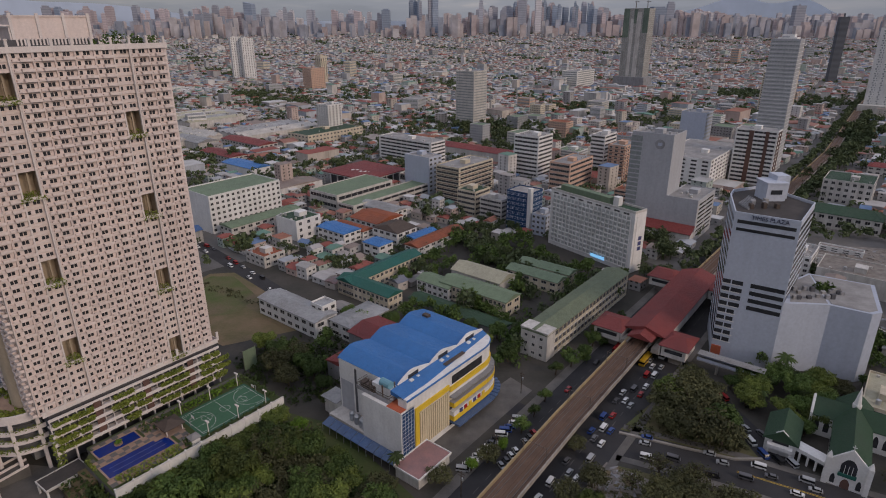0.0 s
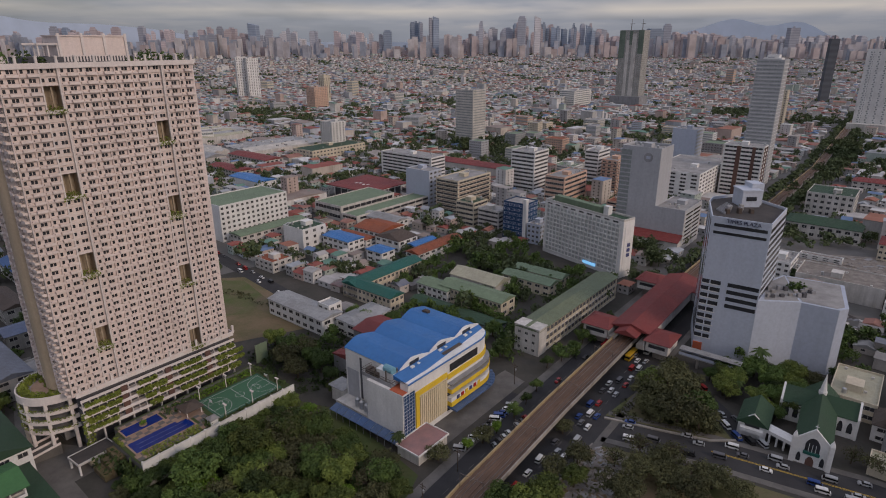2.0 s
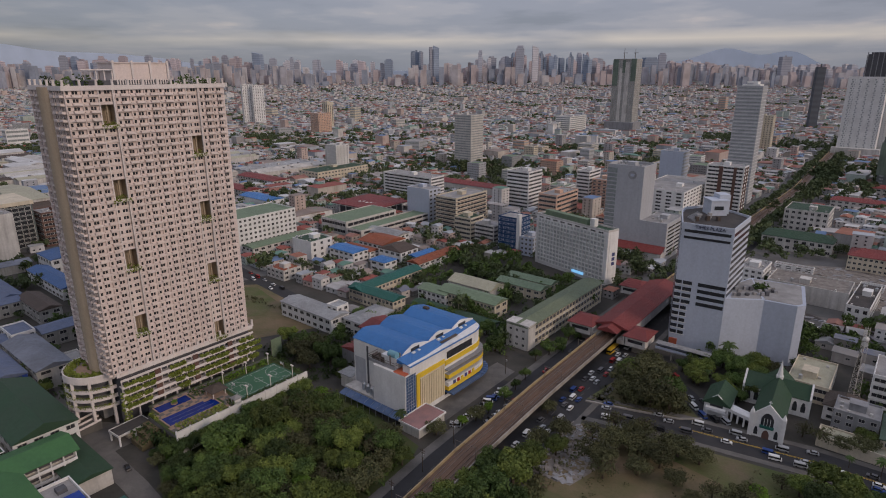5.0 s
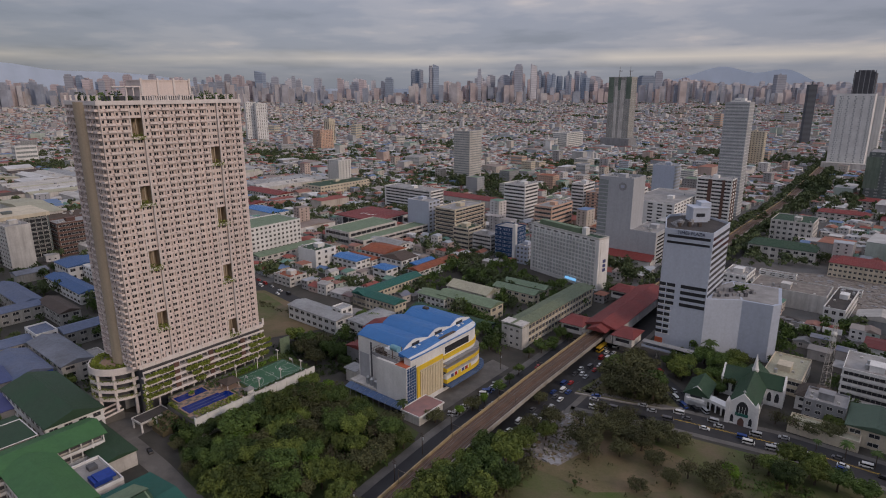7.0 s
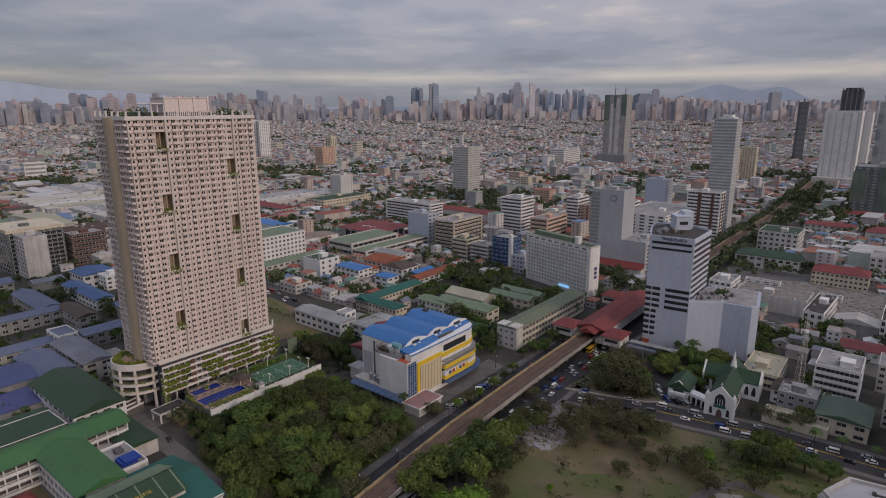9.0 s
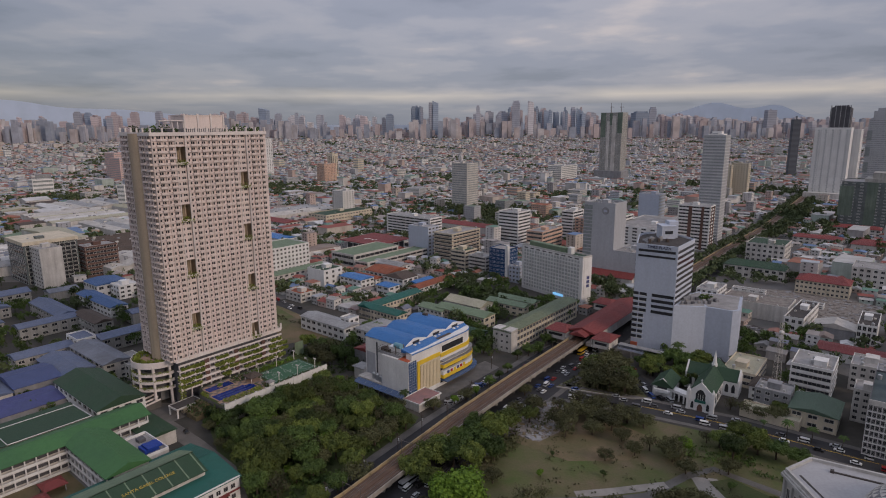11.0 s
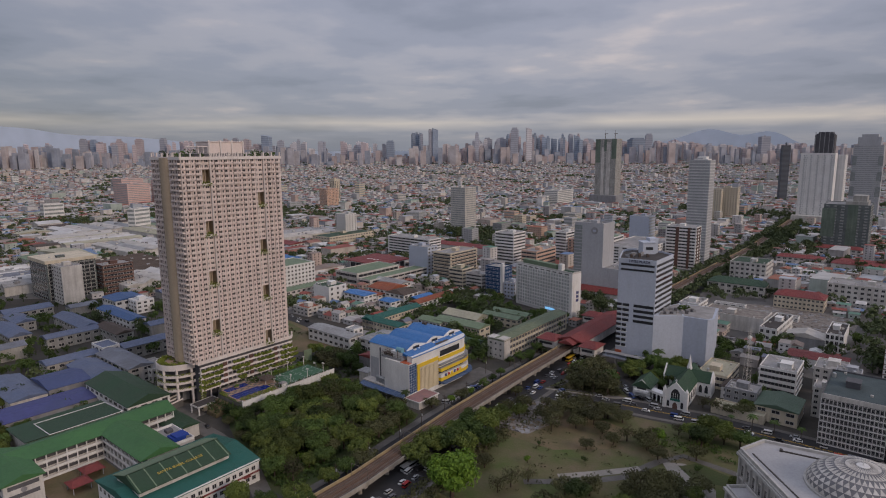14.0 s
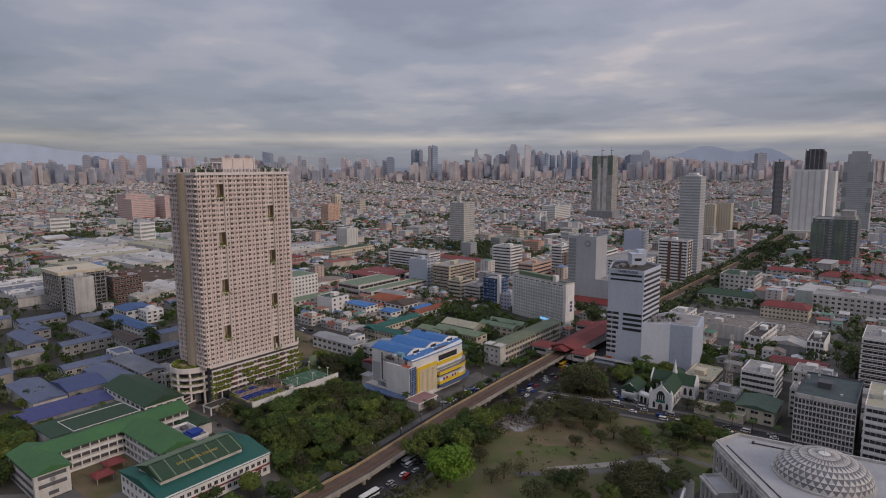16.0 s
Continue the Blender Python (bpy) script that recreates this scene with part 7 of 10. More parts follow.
building("long_block", "long weathered white block with many windows", 420, 345, 30, 70, 19, "offwhite", "roofgrey", "grid", 4, 6, 14)
hall("barracks", "low red-roofed building among trees", 470, 560, 20, 50, 8, "roof_red", 3, "x", "offwhite", hip=5)
hall("barracks", "low red-roofed building among trees", 560, 620, 24, 60, 9, "roof_red", 3, "x", "offwhite", hip=5)
hall("barracks", "broad red-roofed hall among trees", 520, 500, 40, 66, 8, "roof_red", 4, "x", "offwhite", hip=10, win=False)
hall("barracks", "low red-roofed building among trees", 620, 690, 22, 44, 8, "roof_red", 3, "x", "cream", hip=5)
# derelict long block and yard
building("derelict_block", "long roofless grey block with stained white walls", 253.9, 290.6, 28, 46, 12, "offwhite", "rubble", "none", ang=40)
building("white_house", "white flat-roofed house behind the derelict block", 219, 327, 26, 16, 15, "white", "roofgrey", "grid", 4, 6, 4, ang=40)
building("court_block", "low white flat-roofed block with dark roof courts", 252, 268.5, 52, 12, 11, "white", "roof_dark", "grid", 2, 12, 3, ang=42)
patch("ruin_yard", [(212, 350), (256, 312), (300, 264), (352, 322), (330, 375), (250, 390)], 0.06, "rubble", "brown-grey rubble yard of a demolished building", "yard")
patch("ruin_yard_low", [(200, 268), (276, 228), (290, 250), (205, 300)], 0.07, "paving", "stained concrete yard beside the annex", "yard")


def debris(name, label, poly, n, seed, big=1.0, mats=("rubble", "offwhite", "grey")):
    """Broken slabs, beams and heaps of stone lying about, as one loose mass."""
    rng = random.Random(seed)
    xs, ys = [p[0] for p in poly], [p[1] for p in poly]
    s, made, tries = Solid(), 0, 0
    while made < n and tries < 9 * n:
        tries += 1
        x, y = rng.uniform(min(xs), max(xs)), rng.uniform(min(ys), max(ys))
        c, j = False, len(poly) - 1
        for i in range(len(poly)):
            (xi, yi), (xj, yj) = poly[i], poly[j]
            if (yi > y) != (yj > y) and x < (xj - xi) * (y - yi) / (yj - yi) + xi:
                c = not c
            j = i
        if not c:
            continue
        made += 1
        k = big * rng.uniform(0.3, 1.0) ** 2
        w, l, h, a = rng.uniform(0.6, 3.4) * k, rng.uniform(0.6, 5.0) * k, rng.uniform(0.2, 1.1) * k, rng.uniform(0, 3.1)
        ca, sa, tilt = math.cos(a), math.sin(a), rng.uniform(-0.25, 0.25)
        o = len(s.v)
        s.box(-w, w, -l, l, -0.4, h, rng.choice((0, 0, 1, 2)))
        for i in range(o, len(s.v)):
            px, py, pz = s.v[i]
            s.v[i] = (x + px * ca + py * sa, y - px * sa + py * ca, pz + tilt * py)
    me = s.mesh(name, *mats)
    tagged(new(name, me), label, "rubble", kind="stuff")


debris("rubble_heap", "broken concrete slabs and stones of a demolished building", [(214, 350), (256, 314), (298, 268), (350, 322), (330, 373), (250, 388)], 1900, 4, 0.62, ("rubble", "rubble", "grey"))
debris("rubble_heap", "pale stones and earth heaps beside the avenue", [(33, 138), (58, 169), (71, 160), (65, 143), (48, 129)], 700, 5, 0.5, ("rubble", "soil", "grey"))
debris("roof_clutter", "pipes, boxes and stained slabs on the concrete yard", [(202, 270), (274, 232), (288, 250), (206, 298)], 160, 6, 1.2, ("grey", "offwhite", "roof_dark"))
for x_, y_, a_, b_, h_, an_ in ((232, 356, 9, 14, 5, 40), (254, 344, 7, 20, 4, 40), (300, 322, 8, 14, 4, 40), (276, 362, 6, 26, 4, 40)):
    building("ruined_house", "small half-ruined white house among rubble", x_, y_, a_, b_, h_, "white", "rubble", "grid", 2, 3, 4, ang=an_, clutter=False)
building("white_flats", "four-storey weathered white flats with balconies", 208, 169.4, 25, 19.5, 16, "white", "roofgrey", "band", 4, trim="white")
building("white_flats", "weathered white corner block", 238, 172, 20, 16, 15, "offwhite", "roofgrey", "grid", 4, 5, 4)
hall("red_roof_house", "long shed with a dull rust-red sheet roof", 262.4, 205.7, 17, 34, 6, "roof_red", 1.6, "x", "white", win=False)
hall("open_shed", "broad open shed with a pale arched roof", 275.5, 250.3, 16, 24, 8, "roof_mall", 3.4, "y", "grey", win=False)
building("corner_block", "plain white three-storey block with dark end windows", 284.4, 243, 36, 11, 14, "white", "roof_dark", "grid", 3, 4, 4, ww=0.7, wh=0.7, blank="x")
building("beige_block", "low beige flat-roofed block beside the church", 174, 181, 30, 17, 9, "cream", "roof_cream", "band", 2)
hall("red_hall", "small hall with a dark red hipped roof", 177, 163, 14, 14, 7, "roof_brown", 4, "y", "white", hip=6)
hall("green_shop", "shop with green sheet roof and pale sign front", 187, 132, 22, 20, 8, "roof_sage", 2, "y", "cream")
building("grey_flats", "small grey four-storey flats", 176, 152, 14, 16, 11, "grey", "roofgrey", "grid", 3, 3, 4)
building("shop_row", "low shop row with a cream awning roof", 172, 136, 10, 26, 5, "cream", "roof_cream", "none", clutter=False)


def screen_block():
    nx, ny, a, b, h = 205.8, 96.9, 40, 26, 27.6
    t = building("screened_office", "dark office behind a white screen grid", nx, ny, a, b, h, "darkgrey", "roof_slate", "none")
    for r in range(8):
        z = 2.4 + r * 2.85
        part("screen_bar", Solid().box(-b, 0, -0.5, -0.1, z - 0.15, z + 0.25), "white", t)
        for c in range(16):
            window(t, "y", -b + 0.9 + c * 1.61, z + 1.5, 0.95, 2.0, off=-0.05)
    for c in range(17):
        part("screen_fin", Solid().box(-b + c * (b / 16) - 0.12, -b + c * (b / 16) + 0.12, -0.55, -0.05, 2.2, 25), "white", t)
    part("top_wall", Solid().box(-b - 0.1, 0.1, -0.3, 0, 25.2, h), "offwhite", t)
    building("banded_office", "white office with horizontal parking bands", 226, 82, 40, 22, 28, "white", "roof_cream", "band", 7, trim="white")
    building("banded_office", "brown and white banded apartment block", 292, 172, 40, 26, 34, "white", "roofgrey", "band", 10, trim="brown")
    building("street_house", "narrow pale house beside the screened office", 214, 138, 14, 14, 17, "offwhite", "roofgrey", "grid", 5, 4, 4)
    building("street_house", "pale blue narrow apartment house", 232, 152, 14, 12, 20, "cladding", "roofgrey", "grid", 6, 4, 3)


screen_block()


def school_campus():
    sc = hall("long_school", "cream three-storey school wing with galleries and faded green roof", 47.3, 237, 92, 13, 13.0, "roof_olive", 1.6, "y", "cream", floors=3, ca=30, cb=4, win=False)
    for z in (0.9, 5.0, 9.1):
        # no real depth: gallery shade painted as a flat dark strip
        part("gallery", Solid().box(-0.1, 0.08, 2.5, 89.5, z + 1.1, z + 3.1), "darkgrey", sc, "dark strip painted for the gallery shade")
        part("gallery_rail", Solid().box(0, 0.5, 2, 90, z, z + 1.1), "cream", sc)
        part("gallery_slab", Solid().box(0, 0.7, 1.6, 90.4, z - 0.35, z), "offwhite", sc)
    for k in range(23):
        part("gallery_column", Solid().box(0.0, 0.55, 2.3 + k * 3.95, 2.75 + k * 3.95, 0, 12.8), "cream", sc)
    part("end_block", Solid().box(-13.3, 0.6, -0.5, 7, 0, 14.2).box(-13.6, 0.9, -0.8, 7.3, 14.2, 14.6), "offwhite", sc, "weathered cream stair block")
    for k in range(3):
        for x in (-10.5, -6.5, -2.5):
            window(sc, "y", x, 2.6 + 4.1 * k, 1.6, 1.5, off=-0.52)
    hall("school_wing", "cream school wing with teal roof", *rect(205, 216, -243, -203), 8.5, "roof_teal", 2.2, "x", "cream", ca=3, cb=12)
    hall("school_wing", "cream school wing with teal roof", *rect(205, 264, -243, -231), 8.5, "roof_teal", 2.2, "y", "cream", ca=16, cb=3)
    hall("school_wing", "small pale green roofed school block", *rect(235, 247, -209, -186), 7.5, "roof_palegreen", 2, "x", "white", cb=6)
    hall("school_wing", "long cream school block with faded green roof", *rect(238, 252, -194, -150), 9.0, "roof_palegreen", 2.2, "x", "cream", cb=16)
    hall("covered_walk", "low dark green covered walk roof", *rect(218, 228, -200, -140), 4.5, "roof_darkgreen", 1.4, "x", "grey", win=False)
    hall("school_hall", "arched pale school hall roof", *rect(256, 272, -200, -166), 9, "roof_cream", 3.4, "x", "offwhite", win=False)
    hall("school_wing", "school wing with pale green sheet roof", *rect(280, 291, -177, -143), 7.5, "roof_palegreen", 2, "x", "cream")
    hall("school_wing", "school wing with pale green sheet roof", *rect(294, 304, -177, -143), 7.5, "roof_palegreen", 2, "x", "cream")
    hall("chapel", "white two-winged chapel house with grey sheet roof", -62, 258, 14, 46, 9, "roof_sheet", 1.6, "x", "white", floors=2)
    hall("chapel_wing", "white wing with grey hipped sheet roof", -44, 254, 26, 15, 8, "roof_sheet", 1.6, "y", "white", floors=2, hip=4)
    building("chapel_tower", "small square white roof tower", -60, 268, 9, 9, 13, "white", "roof_sheet", "grid", 3, 2, 2, clutter=False)
    hall("red_hall", "long dull red sheet-roofed hall", -38, 216, 34, 16, 8, "roof_red", 2.0, "y", "grey", win=False)
    hall("red_hall", "dull red roofed hall beside the chapel", -26, 236, 20, 24, 8, "roof_red", 2.0, "x", "grey", win=False)
    # small coloured houses behind the school
    hall("blue_house", "white house with blue sheet roof", *rect(260, 276, -326, -298), 8, "roof_blue", 1.4, "x", "white")
    hall("blue_house", "small white house with blue sheet roof", *rect(258, 271, -277, -262), 8, "roof_blue", 1.8, "x", "white", hip=3)
    hall("blue_house", "low shed with blue sheet roof", *rect(287, 311, -265, -257), 6.5, "roof_blue", 1.2, "y", "white")
    hall("red_house", "white school house with orange-red sheet roof", *rect(274, 324, -254, -242), 7, "roof_rust", 2.0, "y", "white")
    hall("rust_house", "large house with rust-brown sheet roof", *rect(290, 318, -324, -296), 8, "roof_rust", 3, "x", "white")
    hall("rust_house", "white house with brown hipped roof", *rect(282, 302, -292, -268), 9, "roof_brown", 3.4, "y", "white", hip=3)
    hall("grey_house", "long house with grey sheet roof", *rect(318, 334, -344, -306), 8, "roof_sheet", 2, "x", "white")
    hall("red_house", "low house with bright red roof", *rect(276, 286, -326, -296), 6, "roof_rust", 1.6, "x", "white")
    hall("blue_shed", "long low shed under a vivid blue roof", -190, 585, 22, 54, 8, "roof_blue", 2, "x", "white", win=False)
    hall("red_shed", "long red-roofed school block", -215, 700, 26, 80, 9, "roof_red", 2.4, "x", "offwhite")
    hall("red_shed", "long red-roofed school block", -230, 640, 22, 60, 8, "roof_red", 2.4, "x", "offwhite")
    building("white_house", "white terrace house with a red-orange roof deck", -112, 348, 16, 20, 8, "offwhite", "roof_rust", "grid", 2, 3, 4)


school_campus()


def bay_hall(name, label, nx, ny, a, b, h, roofs, bays, along="y", wall="offwhite", seed=0):
    """A broad hall under a row of parallel pitched roofs, with vents and patched sheets on them."""
    take(nx, ny, a, b)
    rng = random.Random(seed + int(nx))
    t = thing(name, nx, ny, 0, -GRID, label, "hall")
    part("wall", Solid().box(-b, 0, 0, a, 0, h), wall, t)
    for k in range(bays):
        up_ = rng.uniform(1.6, 3.6)
        if along == "y":
            x0, x1, y0, y1 = -b + b * k / bays, -b + b * (k + 1) / bays, -0.4, a + 0.4
        else:
            x0, x1, y0, y1 = -b - 0.4, 0.4, a * k / bays, a * (k + 1) / bays
        part("roof", Solid().gable(x0, x1, y0, y1, h + rng.uniform(0.05, 0.9), up_, along, 0, 0.0), rng.choice(roofs), t)
        for _ in range(3):
            cx, cy = rng.uniform(x0 + 2, x1 - 2), rng.uniform(y0 + 3, y1 - 3)
            part("roof_vent", Solid().box(cx - 1.1, cx + 1.1, cy - 1.6, cy + 1.6, h + 0.4, h + up_ + 1.0), rng.choice(("offwhite", "grey", "roof_sheet")), t)
    return t


def west_quarter():
    """Blue-roofed compounds and warehouses beyond the college."""
    hall("blue_roof_hall", "large hall under a dark blue sheet roof", *rect(-8, 14, -304, -275), 9, "roof_navy2", 2.6, "y", "grey", win=False)
    hall("blue_roof_hall", "hall under a faded blue sheet roof", *rect(14, 31, -312, -274), 9, "roof_bluegrey", 2.6, "x", "bluebox", win=False)
    hall("blue_roof_hall", "broad hall under a violet-blue roof", *rect(-40, 6, -268, -246), 8, "roof_navy", 1.6, "y", "grey", win=False)
    hall("blue_roof_hall", "low hall under a faded blue roof", *rect(-27, -9, -322, -274), 8, "roof_bluegrey", 1.8, "x", "offwhite", win=False)
    hall("blue_school", "long school wing with grey-blue roof", *rect(6, 40, -336, -322), 8.5, "roof_bluegrey", 2.0, "y", "dull")
    hall("blue_school", "school hall with pale patched grey roof", *rect(33, 48, -316, -268), 10.5, "roof_sheet2", 2.2, "x", "offwhite", floors=3)
    building("school_tower", "square white school stair block with blue-grey roof", *rect(38, 49, -336, -318), 13, "white", "roof_bluegrey", "grid", 3, 3, 3, clutter=False)
    hall("blue_school", "school wing with a grey-blue roof", *rect(52, 84, -332, -318), 8.5, "roof_bluegrey", 2.0, "y", "dull")
    building("school_balcony_house", "white terraced school house with balustrade", *rect(44, 56, -284, -262), 9, "offwhite", "roofgrey", "grid", 2, 3, 5, clutter=False)
    hall("blue_school", "school wing with a grey-blue roof", *rect(26, 62, -398, -384), 8.5, "roof_bluegrey", 2.0, "y", "dull")
    hall("blue_school", "long two-storey school wing with dark roof", *rect(62, 74, -392, -354), 9, "roof_brown", 2.0, "x", "dull")
    hall("blue_school", "school hall with faded blue gabled roof", *rect(10, 24, -456, -408), 9, "roof_bluegrey", 2.8, "x", "dull")
    hall("blue_school", "long school wing with faded blue roof", *rect(28, 64, -506, -486), 9, "roof_bluegrey", 2.4, "y", "dull")
    hall("blue_school", "school wing around a court with faded blue roof", *rect(26, 40, -484, -452), 8, "roof_bluegrey", 2.2, "x", "dull")
    hall("blue_school", "school wing with sloping faded blue roof", *rect(52, 66, -450, -392), 9, "roof_bluegrey", 2.8, "x", "dull")
    hall("blue_house", "white house with strong blue sheet roof", *rect(86, 99, -452, -388), 8, "roof_blue2", 2, "x", "white", cb=10)
    hall("blue_house", "white house with blue sheet roof", *rect(102, 128, -480, -452), 11, "roof_blue2", 1.6, "x", "white")
    building("white_house", "plain white house behind the blue roofs", *rect(112, 128, -450, -434), 12, "white", "roof_white", "grid", 3, 3, 3)
    t = building("dark_office", "dark glass office under a broad cream roof slab", *rect(80, 124, -592, -546), 40, "net", "roof_cream", "band", 10, wh=0.78)
    part("roof_slab", Solid().box(-47, 1, -1, 45, 37.2, 40.4), "cream", t, "cream roof band")
    building("white_office", "pale stair tower office beside the dark block", *rect(84, 102, -545, -520), 37, "offwhite", "roofgrey", "grid", 10, 4, 4, blank="x")
    building("brown_wing", "brown ledged parking wing", *rect(126, 156, -560, -536), 30, "brown", "roofgrey", "band", 7, trim="brown")
    hall("cream_hall", "long hall under a cream roof", *rect(150, 180, -800, -680), 16, "roof_cream", 4, "y", "offwhite", win=False)
    bay_hall("striped_hall", "broad hall under white and grey striped roofs", *rect(60, 118, -736, -606), 9, ("roof_sheet", "roof_white", "roof_sheet2", "roof_white"), 11, "y", "offwhite", 5)
    bay_hall("brown_hall", "vast market hall under rows of brown sheet roofs", *rect(152, 232, -700, -588), 10, ("roof_brown",), 9, "y", "grey", 2)
    bay_hall("white_hall", "white vaulted mall roof in long bays", *rect(140, 205, -586, -516), 9, ("roof_mall", "roof_white"), 4, "x", "offwhite", 3)
    for k, (x, y, a, b) in enumerate(((-420, 640, 90, 120), (-540, 700, 110, 130), (-330, 700, 80, 100), (-250, 760, 120, 70), (-450, 800, 80, 140), (-360, 860, 90, 110), (-620, 840, 120, 120), (-480, 930, 70, 150))):
        bay_hall("warehouse", "broad pale low warehouse under a row of roofs", x, y, a, b, 9 + k % 3, ("roof_mall", "roof_white", "roof_mall", "roof_sheet", "roof_cream"), 5 + k % 3, "y" if k % 2 else "x", "offwhite", k)
    br = random.Random(12)
    for k in range(60):
        x, y = br.uniform(-420, -170), br.uniform(110, 430)
        du, a_, b_ = x + y * 0.9, br.uniform(20, 40), br.uniform(11, 16)
        far_enough = True
        for nx, ny, a2, b2, ang, pad in TAKEN:
            u, v = uv(ang)
            cx, cy = x + u.x * 0 + uv()[0].x * a_ / 2 - uv()[1].x * b_ / 2, y + uv()[0].y * a_ / 2 - uv()[1].y * b_ / 2
            p, q = (cx - nx) * u.x + (cy - ny) * u.y, (cx - nx) * v.x + (cy - ny) * v.y
            if -a_ * 0.6 < p < a2 + a_ * 0.6 and -b2 - a_ * 0.6 < q < a_ * 0.6:
                far_enough = False
        if far_enough:
            hall("blue_school", "school hall with faded grey-blue roof among trees", x, y, a_, b_, br.uniform(6, 9), br.choice(("roof_bluegrey", "roof_bluegrey", "roof_sheet2", "roof_blue2")), 2.2, "y", "dull", win=False)
    wr = random.Random(44)
    for k in range(26):
        x, y = wr.uniform(-760, -250), wr.uniform(520, 1020)
        if any(abs(x - q[0]) < 30 and abs(y - q[1]) < 30 for q in TAKEN):
            continue
        hall("warehouse", "low pale shed among the warehouses", x, y, wr.uniform(24, 52), wr.uniform(22, 60), wr.uniform(7, 12), wr.choice(("roof_cream", "roof_sheet", "roof_white", "roof_cream", "roof_brown", "roof_palegreen")), wr.uniform(1.5, 4), wr.choice("xy"), "offwhite", win=False)
    building("pink_complex", "pink condominium complex behind the warehouses", -842, 1457, 60, 70, 60, "pink", "roofgrey", "band", 12, wh=0.35, win=WIN_SOFT_BAND)
    building("pink_complex", "pink condominium complex behind the warehouses", -770, 1500, 70, 60, 66, "pink", "roofgrey", "band", 13, wh=0.35, win=WIN_SOFT_BAND)
    building("pink_complex", "pale pink condominium slab", -900, 1540, 60, 60, 70, "pink", "roofgrey", "band", 14, wh=0.35, win=WIN_SOFT_BAND)


M["roof_blue2"] = ribbed("strong_blue_roof_sheet", (0.06, 0.13, 0.30), (0.06, 0.12, 0.26), 0.6, 0.55, 0.15)
M["roof_navy2"] = ribbed("deep_blue_roof_sheet", (0.07, 0.095, 0.22), (0.065, 0.085, 0.19), 0.6, 0.55, 0.15)
M["roof_sheet2"] = ribbed("patched_grey_roof_sheet", (0.22, 0.24, 0.29), (0.16, 0.17, 0.2), 0.6, 0.65, 0.3)
west_quarter()

# ---- sprawl of small houses, distant towers, hills ----
ZONES = [  # open ground that stays free of houses: outline points
    [(-30, 40), (-45, 60), (-20, 120), (70, 190), (110, 235), (125, 200), (200, 120), (150, 60), (60, 20)],
    [(-112, 148), (-72, 203), (-42, 192), (-8, 152), (-22, 110), (-52, 66), (-92, 100)],
    [(-160, 330), (-152, 350), (-122, 352), (-66, 290), (-30, 255), (-50, 205), (-100, 225), (-130, 255)],
    [(212, 350), (256, 312), (300, 264), (352, 322), (330, 375), (250, 390)],
    [(-25, 150), (30, 180), (110, 290), (60, 335), (-40, 255)],
    [(-75, 200), (-55, 186), (-30, 200), (-2, 232), (-16, 250), (-45, 262), (-76, 262)],
    [(-150, 100), (-150, 150), (-165, 330), (-260, 420), (-420, 420), (-420, 60), (-200, 60)],
    [(115, 195), (150, 205), (205, 215), (205, 265), (160, 230), (120, 225)],
    [guv(-60, -205), guv(-60, -110), guv(30, -110), guv(30, -205)],
    [(60, 330), (110, 330), (70, 400), (0, 405), (-14, 345), (20, 322)],
    [(-260, -80), (60, -80), (200, 20), (120, 60), (-60, 40), (-160, 60), (-260, 60)],
]


def free_mask(x, y):
    ok = np.ones(len(x), bool)
    for nx, ny, a, b, ang, pad in TAKEN:
        u, v = uv(ang)
        du = (x - nx) * u.x + (y - ny) * u.y
        dv = (x - nx) * v.x + (y - ny) * v.y
        p = pad + 5
        ok &= ~((du > -p) & (du < a + p) & (dv < p) & (dv > -b - p))
    for z in ZONES:
        inside = np.zeros(len(x), bool)
        j = len(z) - 1
        for i in range(len(z)):
            (xi, yi), (xj, yj) = z[i], z[j]
            c = ((yi > y) != (yj > y)) & (x < (xj - xi) * (y - yi) / ((yj - yi) or 1e-9) + xi)
            inside ^= c
            j = i
        ok &= ~inside
    for line, half in ((CROSS, 14), (FIELD_ROAD, 8), (TOWER_ROAD, 8), (SIDE, 8)):
        for p, q in zip(line, line[1:]):
            p, q = np.array(p), np.array(q)
            d = q - p
            t = np.clip(((x - p[0]) * d[0] + (y - p[1]) * d[1]) / (d @ d), 0, 1)
            ok &= np.hypot(x - p[0] - t * d[0], y - p[1] - t * d[1]) > half
    return ok


def greenness(x, y):
    """Where parks and tree-lined yards gather, from about -1 to 1."""
    return 0.5 * np.sin(x * 0.0093 + 1.3) * np.cos(y * 0.0081 + x * 0.004) + 0.35 * np.sin(x * 0.025 + y * 0.012 + 2) + 0.28 * np.sin(y * 0.029 - x * 0.018 + 0.7)


def clear_of(x, y, pad):
    """True where no building plot lies within pad metres."""
    for nx, ny, a, b, ang, _ in TAKEN:
        u, v = uv(ang)
        du, dv = (x - nx) * u.x + (y - ny) * u.y, (x - nx) * v.x + (y - ny) * v.y
        if -pad < du < a + pad and -b - pad < dv < pad:
            return False
    return True


def in_view(x, y, margin=60):
    d = y + 185
    return (d > 40) & (np.abs(x) < d * 0.80 + margin)


